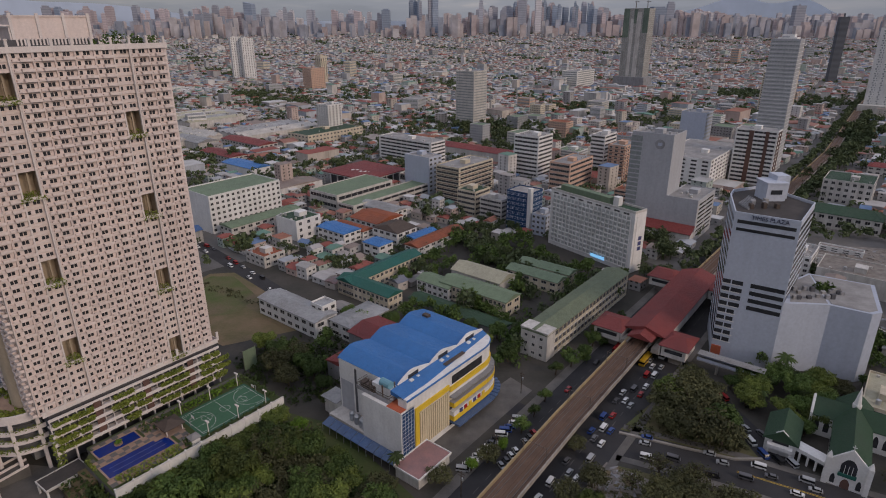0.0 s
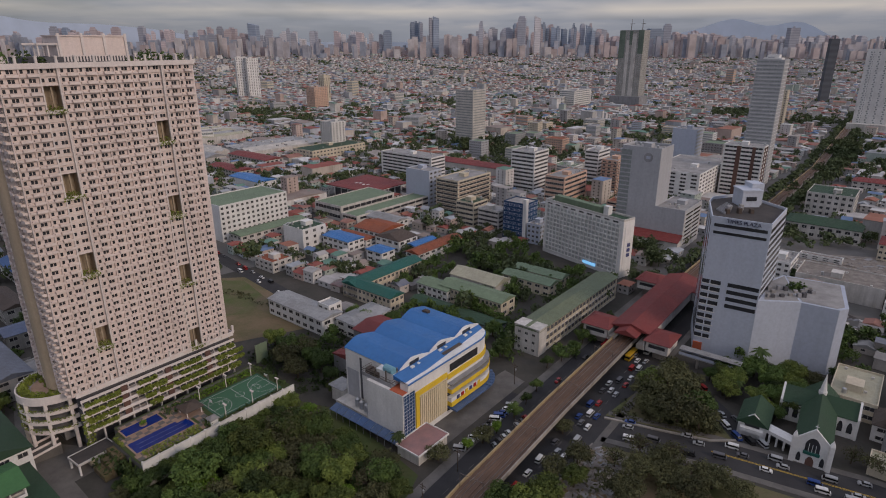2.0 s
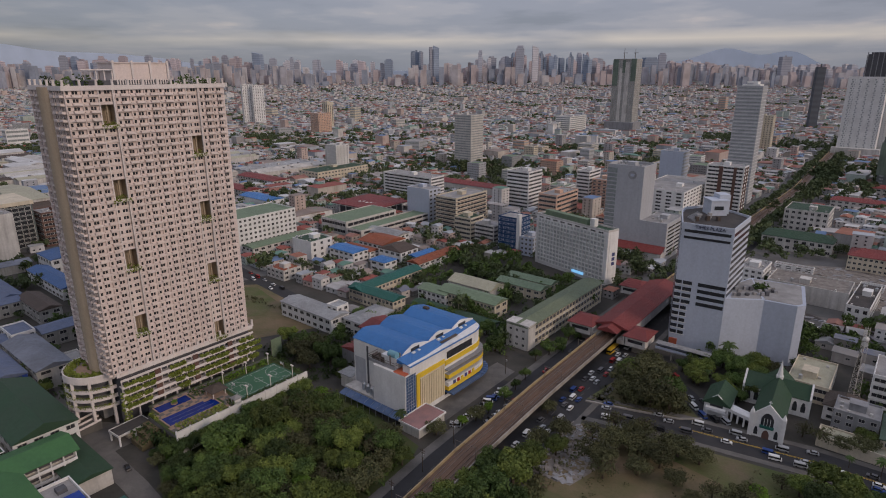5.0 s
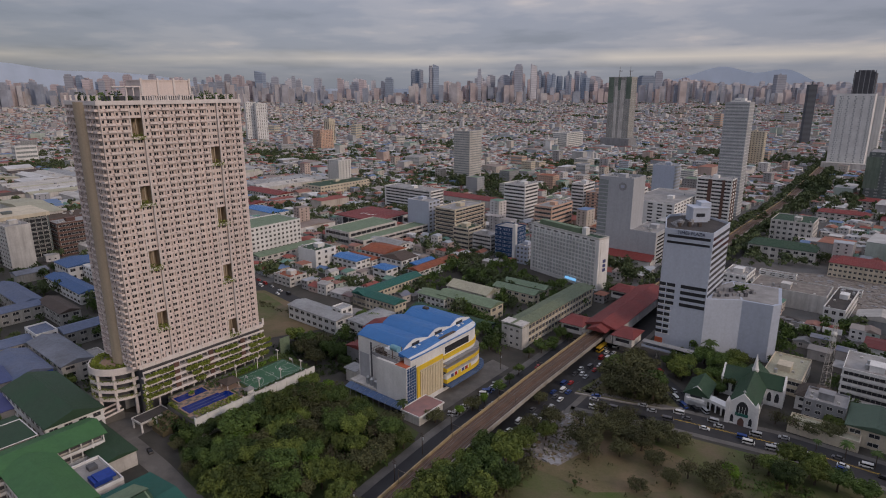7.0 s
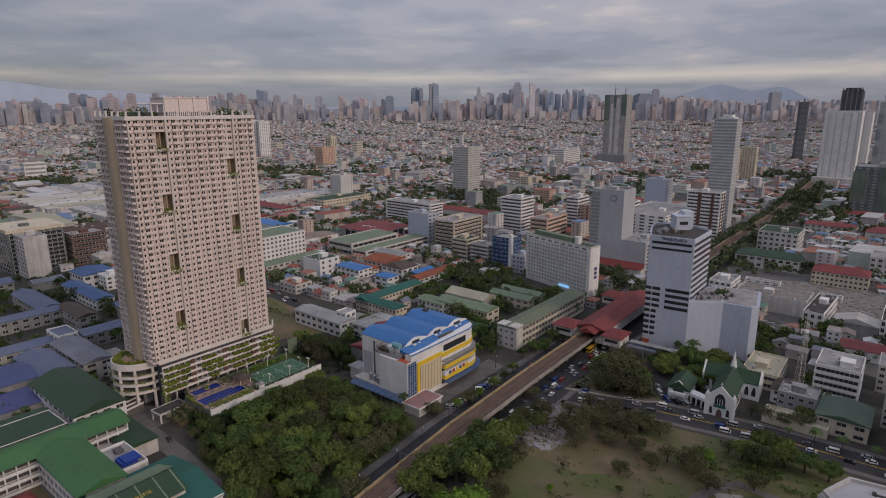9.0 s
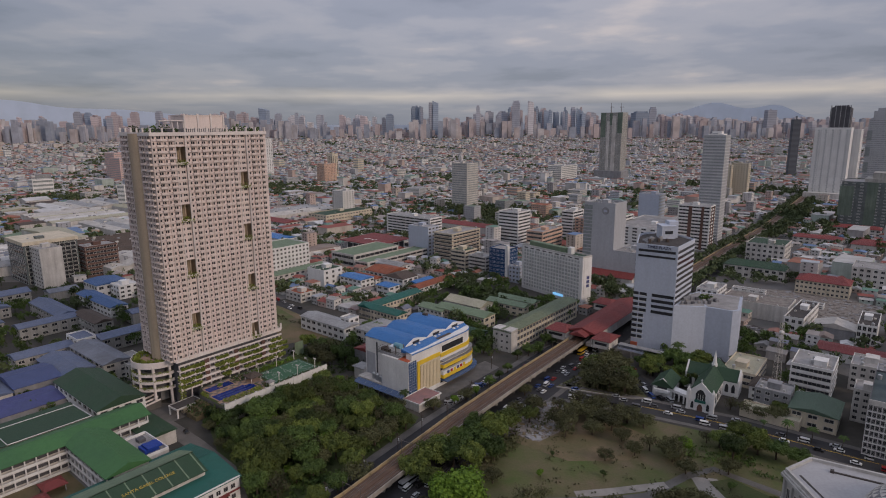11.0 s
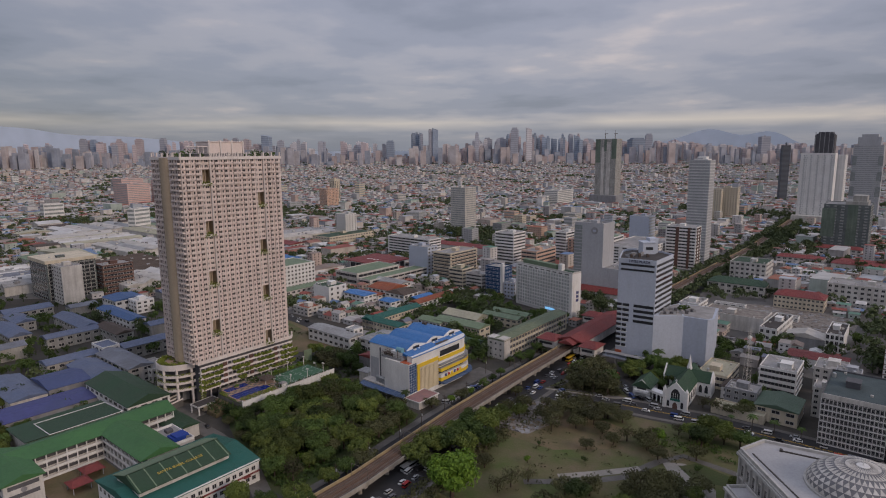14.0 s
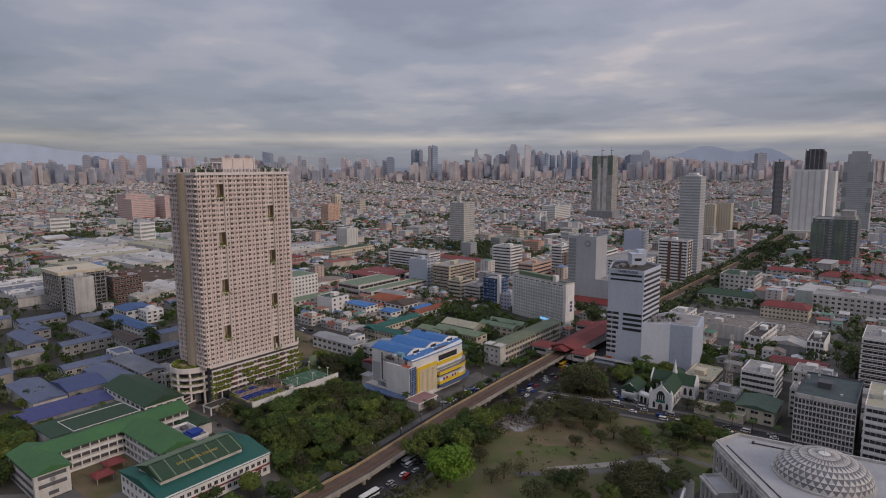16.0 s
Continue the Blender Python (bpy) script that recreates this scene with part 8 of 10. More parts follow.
def lattice(r0, r1, step, seed, skew):
    """Plots on a street grid between two distances, jittered; every sixth row is a street."""
    rng = np.random.default_rng(seed)
    n = int(2 * r1 / step)
    i, j = np.meshgrid(np.arange(-n // 2, n // 2), np.arange(0, n))
    i, j = i.ravel(), j.ravel()
    keep = (i % 7 != 0) & (j % 6 != 0)
    i, j = i[keep], j[keep]
    lx, ly = i * step + rng.normal(0, step * 0.13, len(i)), (j - n // 6) * step + rng.normal(0, step * 0.13, len(i))
    s, c = math.sin(radians(skew)), math.cos(radians(skew))
    x, y = lx * c + ly * s, -lx * s + ly * c
    d = np.hypot(x, y + 100)
    ok = (d >= r0) & (d < r1) & in_view(x, y)
    return x[ok], y[ok], d[ok], rng


def house_mesh(x, y, z, w, l, h, rise, rot):
    """Walls and pitched roofs of many houses as two meshes."""
    n = len(x)
    c, s = np.cos(rot), np.sin(rot)

    def corners(hw, hl, zz, signs):
        out = np.empty((n, len(signs), 3))
        for k, (sx, sy) in enumerate(signs):
            px, py = hw * sx, hl * sy
            out[:, k, 0], out[:, k, 1], out[:, k, 2] = x + px * c + py * s, y - px * s + py * c, zz
        return out

    sq = ((-1, -1), (1, -1), (1, 1), (-1, 1))
    walls = np.concatenate([corners(w / 2, l / 2, z, sq), corners(w / 2, l / 2, z + h, sq)], axis=1)
    eave = corners(w / 2 + 0.4, l / 2 + 0.4, z + h, sq)
    ridge = corners(w * 0.02, l / 2 + 0.1, z + h + rise, ((0, -1), (0, 1)))
    roofs = np.concatenate([eave, ridge], axis=1)
    wf = np.array([(0, 1, 5, 4), (1, 2, 6, 5), (2, 3, 7, 6), (3, 0, 4, 7)])
    rf4, rf3 = np.array([(1, 2, 5, 4), (3, 0, 4, 5)]), np.array([(0, 1, 4), (2, 3, 5)])
    base8, base6 = np.arange(n)[:, None, None] * 8, np.arange(n)[:, None, None] * 6
    wfaces = (wf[None] + base8).reshape(-1, 4).tolist()
    rfaces = (rf4[None] + base6).reshape(-1, 4).tolist() + (rf3[None] + base6).reshape(-1, 3).tolist()
    return walls.reshape(-1, 3).tolist(), wfaces, roofs.reshape(-1, 3).tolist(), rfaces


def sheet(name, v, f, m):
    me = bpy.data.meshes.new(name)
    me.from_pydata(v, [], f)
    me.materials.append(M[m])
    return me


def sprawl():
    for r0, r1, step, seed, skew in ((200, 620, 11.0, 1, 39), (620, 1250, 12.0, 2, 44), (1250, 2300, 14.5, 3, 35), (2300, 4650, 18.0, 4, 41)):
        x, y, d, rng = lattice(r0, r1, step, seed, skew)
        ok = free_mask(x, y)
        # gaps with trees follow a slow pattern
        ok &= greenness(x, y) + rng.normal(0, 0.13, len(x)) < 0.46
        x, y, d = x[ok], y[ok], d[ok]
        n = len(x)
        w, l = step * rng.uniform(0.55, 0.95, n), step * rng.uniform(0.6, 1.05, n)
        h = rng.choice([3.2, 4.0, 5.0, 6.2, 7.5, 10.0], n, p=[0.18, 0.24, 0.26, 0.18, 0.10, 0.04]) * rng.uniform(0.85, 1.15, n)
        odds = np.where(d > 1500, 0.006, np.where(x > 0.05 * d, 0.026, 0.010))
        tall = (rng.random(n) < odds) & (d > 560)
        h = np.where(tall, rng.uniform(13, 26, n), h)
        w, l = np.where(tall, w * 1.5, w), np.where(tall, l * 1.3, l)
        rise = np.where(rng.random(n) < 0.4, 0.15, rng.uniform(0.8, 2.2, n))
        rise = np.where(tall, 0.1, rise)
        z = np.array([rise_at(q) for q in d])
        rot = np.radians(skew) + rng.choice([0, math.pi / 2], n) + rng.normal(0, 0.06, n)
        if r0 == 200:
            # the nearest become things of their own
            order = np.argsort(d)
            near, rest = order[:92], order[92:]
            for k in near:
                t = thing("house", x[k], y[k], 0, -math.degrees(rot[k]), "small low city house with a metal sheet roof", "house", "low houses of the quarter")
                hw, hl, hh = w[k] / 2, l[k] / 2, h[k]
                part("wall", Solid().box(-hw, hw, -hl, hl, 0, hh), "house_wall_single", t)
                part("roof", Solid().gable(-hw, hw, -hl, hl, hh + 0.1, max(0.3, rise[k]), "y", 0, 0.4, 0.15), "house_roof_single", t)
                window(t, "x", hl * 0.3, hh * 0.6, 2.0, 1.2, off=hw)
                window(t, "y", -hw * 0.2, hh * 0.6, 2.0, 1.2, off=-hl)
            x, y, z, w, l, h, rise, rot, d = (q[rest] for q in (x, y, z, w, l, h, rise, rot, d))
        wv, wf, rv, rf = house_mesh(x, y, z, w, l, h, rise, rot)
        o = new("low_houses", sheet("low_house_walls", wv, wf, "house_wall"))
        tagged(o, "dense quarter of small concrete houses with tin roofs", "houses", kind="stuff")
        r = new("low_roofs", sheet("low_house_roofs", rv, rf, "house_roof"))
        r.parent = o
        tagged(r, "patchwork of rusty, grey and blue tin roofs", kind="stuff")
        if r0 >= 620:
            m = 130 if r0 < 2000 else 210
            pick_ = rng.integers(0, len(x), m)
            bx, by = x[pick_], y[pick_]
            bw, bl = rng.uniform(18, 46, m), rng.uniform(14, 30, m)
            bh = rng.choice([6, 8, 11, 14, 20], m, p=[0.3, 0.3, 0.2, 0.13, 0.07]) * rng.uniform(0.9, 1.2, m)
            wv, wf, rv, rf = house_mesh(bx, by, z[pick_], bw, bl, bh, np.where(bh < 9, rng.uniform(0.3, 3.0, m), 0.1), np.radians(skew) + rng.choice([0, math.pi / 2], m))
            b_ = new("large_block", sheet("large_block_walls", wv, wf, "house_wall"))
            tagged(b_, "broad schools, sheds and shops standing among small houses", "buildings", kind="stuff")
            q_ = new("large_roof", sheet("large_block_roofs", rv, rf, "house_roof"))
            q_.parent = b_
            tagged(q_, "broad grey, red and white roofs", kind="stuff")
        if r1 <= 1250:
            wins = Solid()
            for k in range(len(x)):
                c, s = math.cos(rot[k]), math.sin(rot[k])
                for a in (0, 1):
                    hw, hl = (w[k] / 2, l[k] / 2) if a == 0 else (l[k] / 2, w[k] / 2)
                    for sg in (-1, 1):
                        for u in (-0.5, 0.35):
                            for zz in np.arange(1.6, h[k] - 1.0, 3.0):
                                pts = []
                                for du, dz in ((-0.7, 0), (0.7, 0), (0.7, 1.2), (-0.7, 1.2)):
                                    px, py = sg * (hw + 0.04), u * hl + du
                                    if a == 1:
                                        px, py = py, sg * (hw + 0.04)
                                    pts.append((x[k] + px * c + py * s, y[k] - px * s + py * c, z[k] + zz + dz))
                                # only the sides that face the walk
                                nx_, ny_ = ((sg * c, -sg * s) if a == 0 else (sg * s, sg * c))
                                if ny_ < -0.1:
                                    wins.add(pts, [(0, 1, 2, 3)])
            g = new("house_windows", wins.mesh("house_windows", "glass"))
            g.parent = o
            tagged(g, kind="stuff")


M["house_wall_single"] = mat("house_wall_plain", (0.44, 0.405, 0.375), (0.31, 0.285, 0.265), 0.9, 0.05, 0.8, 0.1, streak=0.3, rnd=0.35)


def roof_single():
    m = mat("house_roof_plain", (0.3, 0.3, 0.3), None, 0.8, 0.1, 0.8, 0.1)
    ns, ln = m.node_tree.nodes, m.node_tree.links
    oi, r = ns.new("ShaderNodeObjectInfo"), ns.new("ShaderNodeValToRGB")
    r.color_ramp.interpolation = "CONSTANT"
    cols = [(0.30, 0.29, 0.28), (0.23, 0.085, 0.07), (0.48, 0.47, 0.46), (0.16, 0.12, 0.10), (0.26, 0.12, 0.085), (0.13, 0.15, 0.22), (0.2, 0.18, 0.17), (0.3, 0.27, 0.25)]
    while len(r.color_ramp.elements) < len(cols):
        r.color_ramp.elements.new(0.5)
    for i, (e, c) in enumerate(zip(r.color_ramp.elements, cols)):
        e.position, e.color = i / len(cols), (*c, 1)
    ln.new(oi.outputs["Random"], r.inputs[0])
    for n in ns:
        if n.bl_idname == "ShaderNodeMix" and n.blend_type == "MIX":
            ln.new(r.outputs[0], n.inputs[6])
            break
    return m


M["house_roof_single"] = roof_single()
sprawl()


def skyline():
    """Hazy business districts on the horizon: each tower a thing; side is its bearing, up its height over the horizon in thousandths."""
    rng = random.Random(11)

    def one(side, up, w, tone, d):
        d /= math.hypot(1, side)
        x, y = 3 + side * d, -99 + d
        z0 = rise_at(math.hypot(x, y + 100)) - 2
        h = 143.4 + up * d * 0.001 - z0
        a, b = w * d * 0.001, w * d * 0.001 * rng.uniform(0.7, 1.1)
        s = Solid().box(-a / 2, a / 2, -b / 2, b / 2, 0, h * 0.94)
        kind = rng.random()
        if kind < 0.35:
            s.box(-a * 0.36, a * 0.36, -b * 0.36, b * 0.36, h * 0.94, h)
        elif kind < 0.6:
            s.box(-a / 2, a * 0.1, -b / 2, b * 0.3, h * 0.94, h)
        elif kind < 0.8:
            s.box(-a * 0.5, a * 0.5, -b * 0.5, b * 0.5, h * 0.94, h * 0.98).box(-a * 0.08, a * 0.08, -b * 0.08, b * 0.08, h * 0.98, h * 1.03)
        else:
            s.add([(-a / 2, -b / 2, h * 0.94), (a / 2, -b / 2, h * 0.94), (a / 2, b / 2, h * 0.94), (-a / 2, b / 2, h * 0.94), (-a / 2, -b / 2, h), (-a / 2, b / 2, h)], [(0, 1, 4), (2, 3, 5), (1, 2, 5, 4), (3, 0, 4, 5)])
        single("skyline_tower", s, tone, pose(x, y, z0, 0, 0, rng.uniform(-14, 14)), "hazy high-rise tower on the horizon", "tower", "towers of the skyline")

    low = Solid()
    for _ in range(900):
        f, d = rng.uniform(-0.78, 0.78), rng.uniform(3900, 4700)
        d /= math.hypot(1, f)
        x, y, w = 3 + f * d, -99 + d, rng.uniform(14, 40)
        z0 = rise_at(math.hypot(x, y + 100)) - 2
        low.box(x - w / 2, x + w / 2, y - w * 0.4, y + w * 0.4, z0, max(z0 + 14, 143.4 + d * 0.001 * (rng.uniform(-14, 7) + 6 * math.sin(f * 17 + 1))))
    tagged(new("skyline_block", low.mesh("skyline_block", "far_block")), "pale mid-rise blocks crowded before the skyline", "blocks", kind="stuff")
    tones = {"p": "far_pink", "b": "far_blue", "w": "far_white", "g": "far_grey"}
    # districts: bearing from, to, height from, to, count, tones
    for f0, f1, u0, u1, n, mix in ((-0.70, -0.50, 4, 18, 13, "pgp"), (-0.60, -0.38, 12, 25, 22, "ppgb"), (-0.38, -0.19, 6, 24, 30, "ppgw"), (-0.19, -0.075, 6, 20, 16, "wpgw"),
                                   (-0.05, 0.0, 22, 34, 8, "bgb"), (-0.02, 0.07, 3, 15, 20, "ppw"), (0.055, 0.12, 10, 22, 22, "wwg"), (0.10, 0.165, 14, 30, 17, "bgbp"), (0.165, 0.235, 12, 28, 22, "bbgp"),
                                   (0.235, 0.345, 5, 20, 20, "pgp"), (0.345, 0.44, 5, 17, 24, "pwp"), (0.44, 0.60, 1, 12, 30, "pgw"), (0.55, 0.76, 0, 11, 26, "pgw"), (-0.76, 0.76, -6, 4, 46, "pwgp")):
        for _ in range(n):
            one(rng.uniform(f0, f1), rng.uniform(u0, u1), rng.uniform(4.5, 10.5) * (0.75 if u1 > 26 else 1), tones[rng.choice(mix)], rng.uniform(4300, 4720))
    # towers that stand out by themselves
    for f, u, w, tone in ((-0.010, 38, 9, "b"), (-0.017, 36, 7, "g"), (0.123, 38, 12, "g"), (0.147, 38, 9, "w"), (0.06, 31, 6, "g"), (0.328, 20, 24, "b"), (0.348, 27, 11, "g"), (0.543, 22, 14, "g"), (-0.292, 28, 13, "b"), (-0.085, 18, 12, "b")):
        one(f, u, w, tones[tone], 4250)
    one(0.592, 8, 12, "far_dark", 1900)


def mid_towers():
    """Scattered mid-rise blocks between the quarter and the skyline, then the skyline itself."""
    rng = random.Random(21)
    for k in range(30):
        d = rng.uniform(900, 2900)
        f = rng.uniform(-0.75, 0.75)
        x, y = f * d, d - 100
        if 0.27 < f < 0.36 and d < 2000:
            continue
        h = rng.choice((14, 16, 20, 24, 30, 44)) * (0.8 + 0.4 * rng.random())
        a, b = rng.uniform(18, 40), rng.uniform(16, 30)
        t = building("mid_rise", "distant mid-rise block among low houses", x, y, a, b, h, rng.choice(("offwhite", "white", "cream", "cladding", "grey", "peach")), "roofgrey", "band", max(3, int(h / 7)), ang=rng.choice((39, 50, 20, 60)), z0=rise_at(math.hypot(x, y + 100)), clutter=False)
    made = 0
    while made < 30:
        d, f = rng.uniform(520, 1150), rng.uniform(0.03, 0.52)
        x, y = f * (d + 100), d - 100
        a, b, h = rng.uniform(14, 30), rng.uniform(14, 28), rng.choice((13, 15, 17, 20, 24))
        if not all(clear_of(x + p, y + q, 4) for p, q in ((0, 0), (a * 0.63, a * 0.78), (-b * 0.78, b * 0.63), (a * 0.63 - b * 0.78, a * 0.78 + b * 0.63))):
            continue
        made += 1
        building("shop_block", "mid-rise city block with rows of windows", x, y, a, b, h, rng.choice(("offwhite", "white", "cream", "cladding", "grey", "pink", "peach", "paleblue")), rng.choice(("roofgrey", "roof_palegreen", "roofgrey", "roof_rust", "roof_sheet")), rng.choice(("band", "grid")), round(h / 3.4), clutter=d < 800, seed=made)
    skyline()
    # hills
    hill = Solid()
    m = 160
    pts = []
    for k in range(m + 1):
        a = radians(-52 + 104 * k / m)
        dd = 4820
        g = math.degrees(a)
        e = 14 + 10 * noise.noise((k * 0.05, 3, 0)) + 138 * math.exp(-((g - 24.4) / 2.6) ** 2) + 118 * math.exp(-((g - 28.9) / 2.1) ** 2) + 55 * math.exp(-((g - 20.5) / 3.0) ** 2)
        e += (215 * math.exp(-((g + 41) / 7.5) ** 2) + 105 * math.exp(-((g + 28) / 8.0) ** 2)) * (1 + 0.12 * noise.noise((k * 0.2, 9, 0)))
        pts.append((dd * math.sin(a), -100 + dd * math.cos(a), 130 + e))
    n = len(pts)
    hill.add([(x, y, -20) for x, y, _ in pts] + pts + [(x * 1.012, y * 1.012 + 2, -20) for x, y, _ in pts], [(r * n + k, r * n + k + 1, (r + 1) * n + k + 1, (r + 1) * n + k) for r in range(2) for k in range(n - 1)])
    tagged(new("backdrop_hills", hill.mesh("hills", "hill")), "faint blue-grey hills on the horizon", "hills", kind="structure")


mid_towers()

# ---- trees ----


def tree_meshes(seed, r, h, leaf, lobes=8, cards=650, spread=0.62, bare=False, core=0.7):
    """A tapered trunk with limbs, and a crown of leaf sprays round uneven lobes."""
    rng = random.Random(seed)
    trunk = Solid()

    def limb(p, q, r0, r1, n=6):
        d = (q - p).normalized()
        s = d.cross(Vector((0.3, 0.9, 0.2))).normalized()
        t2 = d.cross(s)
        ring = [(math.cos(2 * math.pi * k / n), math.sin(2 * math.pi * k / n)) for k in range(n)]
        trunk.add([tuple(p + (s * c + t2 * e) * r0) for c, e in ring] + [tuple(q + (s * c + t2 * e) * r1) for c, e in ring], [(k, (k + 1) % n, n + (k + 1) % n, n + k) for k in range(n)])

    fork = Vector((rng.uniform(-0.4, 0.4), rng.uniform(-0.4, 0.4), h * 0.36))
    limb(Vector((0, 0, -0.2)), fork, r * 0.085, r * 0.06)
    crown, centres = Solid(), []
    for k in range(lobes):
        a = 2 * math.pi * (k + rng.random() * 0.6) / lobes
        rr = r * spread * rng.uniform(0.45, 1.0) if k else 0
        c = Vector((rr * math.cos(a), rr * math.sin(a), h * rng.uniform(0.52, 0.8) if k else h * 0.78))
        lr = r * rng.uniform(0.34, 0.52) * min(1, 10 / lobes) ** 0.55
        centres.append((c, lr))
        limb(fork, c, r * 0.04, r * 0.012, 5)
        if bare:
            for _ in range(5):
                d = Vector((rng.gauss(0, 1), rng.gauss(0, 1), rng.uniform(0, 1.4))).normalized()
                limb(c, c + d * lr * 1.3, r * 0.012, r * 0.003, 4)
        else:
            # inner mass
            n1, n2 = 7, 5
            ico = []
            for i in range(n2 + 1):
                th = math.pi * i / n2
                for j in range(n1):
                    ph = 2 * math.pi * j / n1
                    q = lr * core * rng.uniform(0.7, 1.15)
                    ico.append((c.x + q * math.sin(th) * math.cos(ph), c.y + q * math.sin(th) * math.sin(ph), c.z + q * 0.8 * math.cos(th)))
            crown.add(ico, [(i * n1 + j, (i + 1) * n1 + j, (i + 1) * n1 + (j + 1) % n1, i * n1 + (j + 1) % n1) for i in range(n2) for j in range(n1)])
    for _ in range(cards):
        c, lr = rng.choice(centres)
        d = Vector((rng.gauss(0, 1), rng.gauss(0, 1), rng.gauss(0.25, 0.9))).normalized()
        p = c + Vector((d.x, d.y, d.z * 0.85)) * lr * rng.uniform(0.78, 1.22)
        nrm = (d + Vector((rng.gauss(0, 0.5), rng.gauss(0, 0.5), rng.gauss(0.3, 0.5)))).normalized()
        e = nrm.cross(Vector((rng.gauss(0, 1), rng.gauss(0, 1), rng.gauss(0, 1)))).normalized()
        g = nrm.cross(e)
        q = min(r, 5) * rng.uniform(0.05, 0.11)
        bend = nrm * (-q * 0.35)
        crown.add([tuple(p - e * q + bend), tuple(p - g * q * 0.7), tuple(p + e * q + bend), tuple(p + g * q * 0.7)], [(0, 1, 2, 3)])
    return trunk.mesh("trunk", "bark"), crown.mesh("crown", leaf)


def palm_meshes(seed):
    rng = random.Random(seed)
    trunk = Solid().cyl(0, 0, 0.22, -0.1, 8.2, 8, 0, 0.15)
    crown = Solid()
    for k in range(16):
        a = 2 * math.pi * k / 16 + rng.uniform(-0.15, 0.15)
        d, up_ = Vector((math.cos(a), math.sin(a), 0)), rng.uniform(0.1, 1.0)
        pts = [Vector((0, 0, 8.1)) + d * (3.4 * f) + Vector((0, 0, up_ * 2.2 * f - 2.6 * f * f)) for f in (0, 0.25, 0.5, 0.75, 1)]
        side = Vector((-d.y, d.x, 0))
        for i in range(4):
            w0, w1 = (0.12, 0.55, 0.6, 0.45, 0.05)[i], (0.12, 0.55, 0.6, 0.45, 0.05)[i + 1]
            for sg in (-1, 1):
                crown.add([tuple(pts[i]), tuple(pts[i + 1]), tuple(pts[i + 1] + side * sg * w1 + Vector((0, 0, -w1 * 0.5))), tuple(pts[i] + side * sg * w0 + Vector((0, 0, -w0 * 0.5)))], [(0, 1, 2, 3)])
    return trunk.mesh("trunk", "bark"), crown.mesh("crown", "leaf")


KINDS = {
    "lush": [tree_meshes(s, 6.0, 10.5, m, 20, 2200, 0.75, False, 0.62) for s, m in ((1, "leaf"), (2, "leaf"), (3, "leaf_mid"), (21, "leaf_mid"))],
    "small": [tree_meshes(s, 3.2, 6.0, "leaf", 6, 700) for s in (4, 5)],
    "olive": [tree_meshes(s, 6.5, 9.5, "leaf_olive", 17, 1400, 0.88, False, 0.42) for s in (6, 7, 8)],
    "bright": [tree_meshes(9, 7.6, 13.0, "leaf_bright", 16, 3800, 0.55, False, 0.85)],
    "bright_small": [tree_meshes(10, 3.4, 6.0, "leaf_bright", 7, 800)],
    "bare": [tree_meshes(11, 5.0, 8.5, "leaf_olive", 10, 420, 0.75, True)],
    "palm": [palm_meshes(12)],
}
LABELS = {
    "lush": ("dense broadleaf tree with dark green crown", "tree"), "small": ("small round green street tree", "tree"),
    "olive": ("spreading tree with dull olive dry-season crown", "tree"), "bright": ("large round tree with bright yellow-green crown", "tree"),
    "bright_small": ("small tree with bright yellow-green leaves", "tree"), "bare": ("nearly leafless grey-brown park tree", "tree"),
    "palm": ("slim coconut palm with drooping fronds", "palm"),
}
trng = random.Random(77)
FAR = []  # trees too far off to be told apart


def tree(kind, x, y, scale=1.0, z=0.0, group=""):
    tr, cr = trng.choice(KINDS[kind])
    k = scale * trng.uniform(0.85, 1.18)
    if math.hypot(x, y + 60) > 345 or (math.hypot(x, y + 60) > 300 and kind == "small"):
        FAR.append((x, y, k))
        return None
    m = pose(x, y, z, 0, 0, trng.uniform(0, 360)) @ Matrix.Diagonal((k, k, k * trng.uniform(0.9, 1.12), 1))
    o = tagged(new("palm_tree" if kind == "palm" else "tree", tr), *LABELS[kind], group)
    o.matrix_basis = m
    c = new("crown", cr)
    c.parent = o
    return o


def inside(poly, x, y):
    c, j = False, len(poly) - 1
    for i in range(len(poly)):
        (xi, yi), (xj, yj) = poly[i], poly[j]
        if (yi > y) != (yj > y) and x < (xj - xi) * (y - yi) / (yj - yi) + xi:
            c = not c
        j = i
    return c


def grove(kind, poly, gap, scale=1.0, mixed=(), group=""):
    xs, ys = [p[0] for p in poly], [p[1] for p in poly]
    y, row = min(ys), 0
    while y < max(ys):
        x = min(xs) + (gap / 2 if row % 2 else 0)
        while x < max(xs):
            px, py = x + trng.uniform(-gap, gap) * 0.3, y + trng.uniform(-gap, gap) * 0.3
            if inside(poly, px, py):
                k = trng.choice(mixed) if mixed and trng.random() < 0.3 else kind
                tree(k, px, py, scale * trng.uniform(0.75, 1.2), group=group)
            x += gap
        y += gap * 0.87
        row += 1


def cluster(kind, cx, cy, r, n, scale=1.0):
    for k in range(n):
        a, d = trng.uniform(0, 2 * math.pi), r * math.sqrt(trng.random())
        tree(kind, cx + d * math.cos(a), cy + d * math.sin(a), scale)


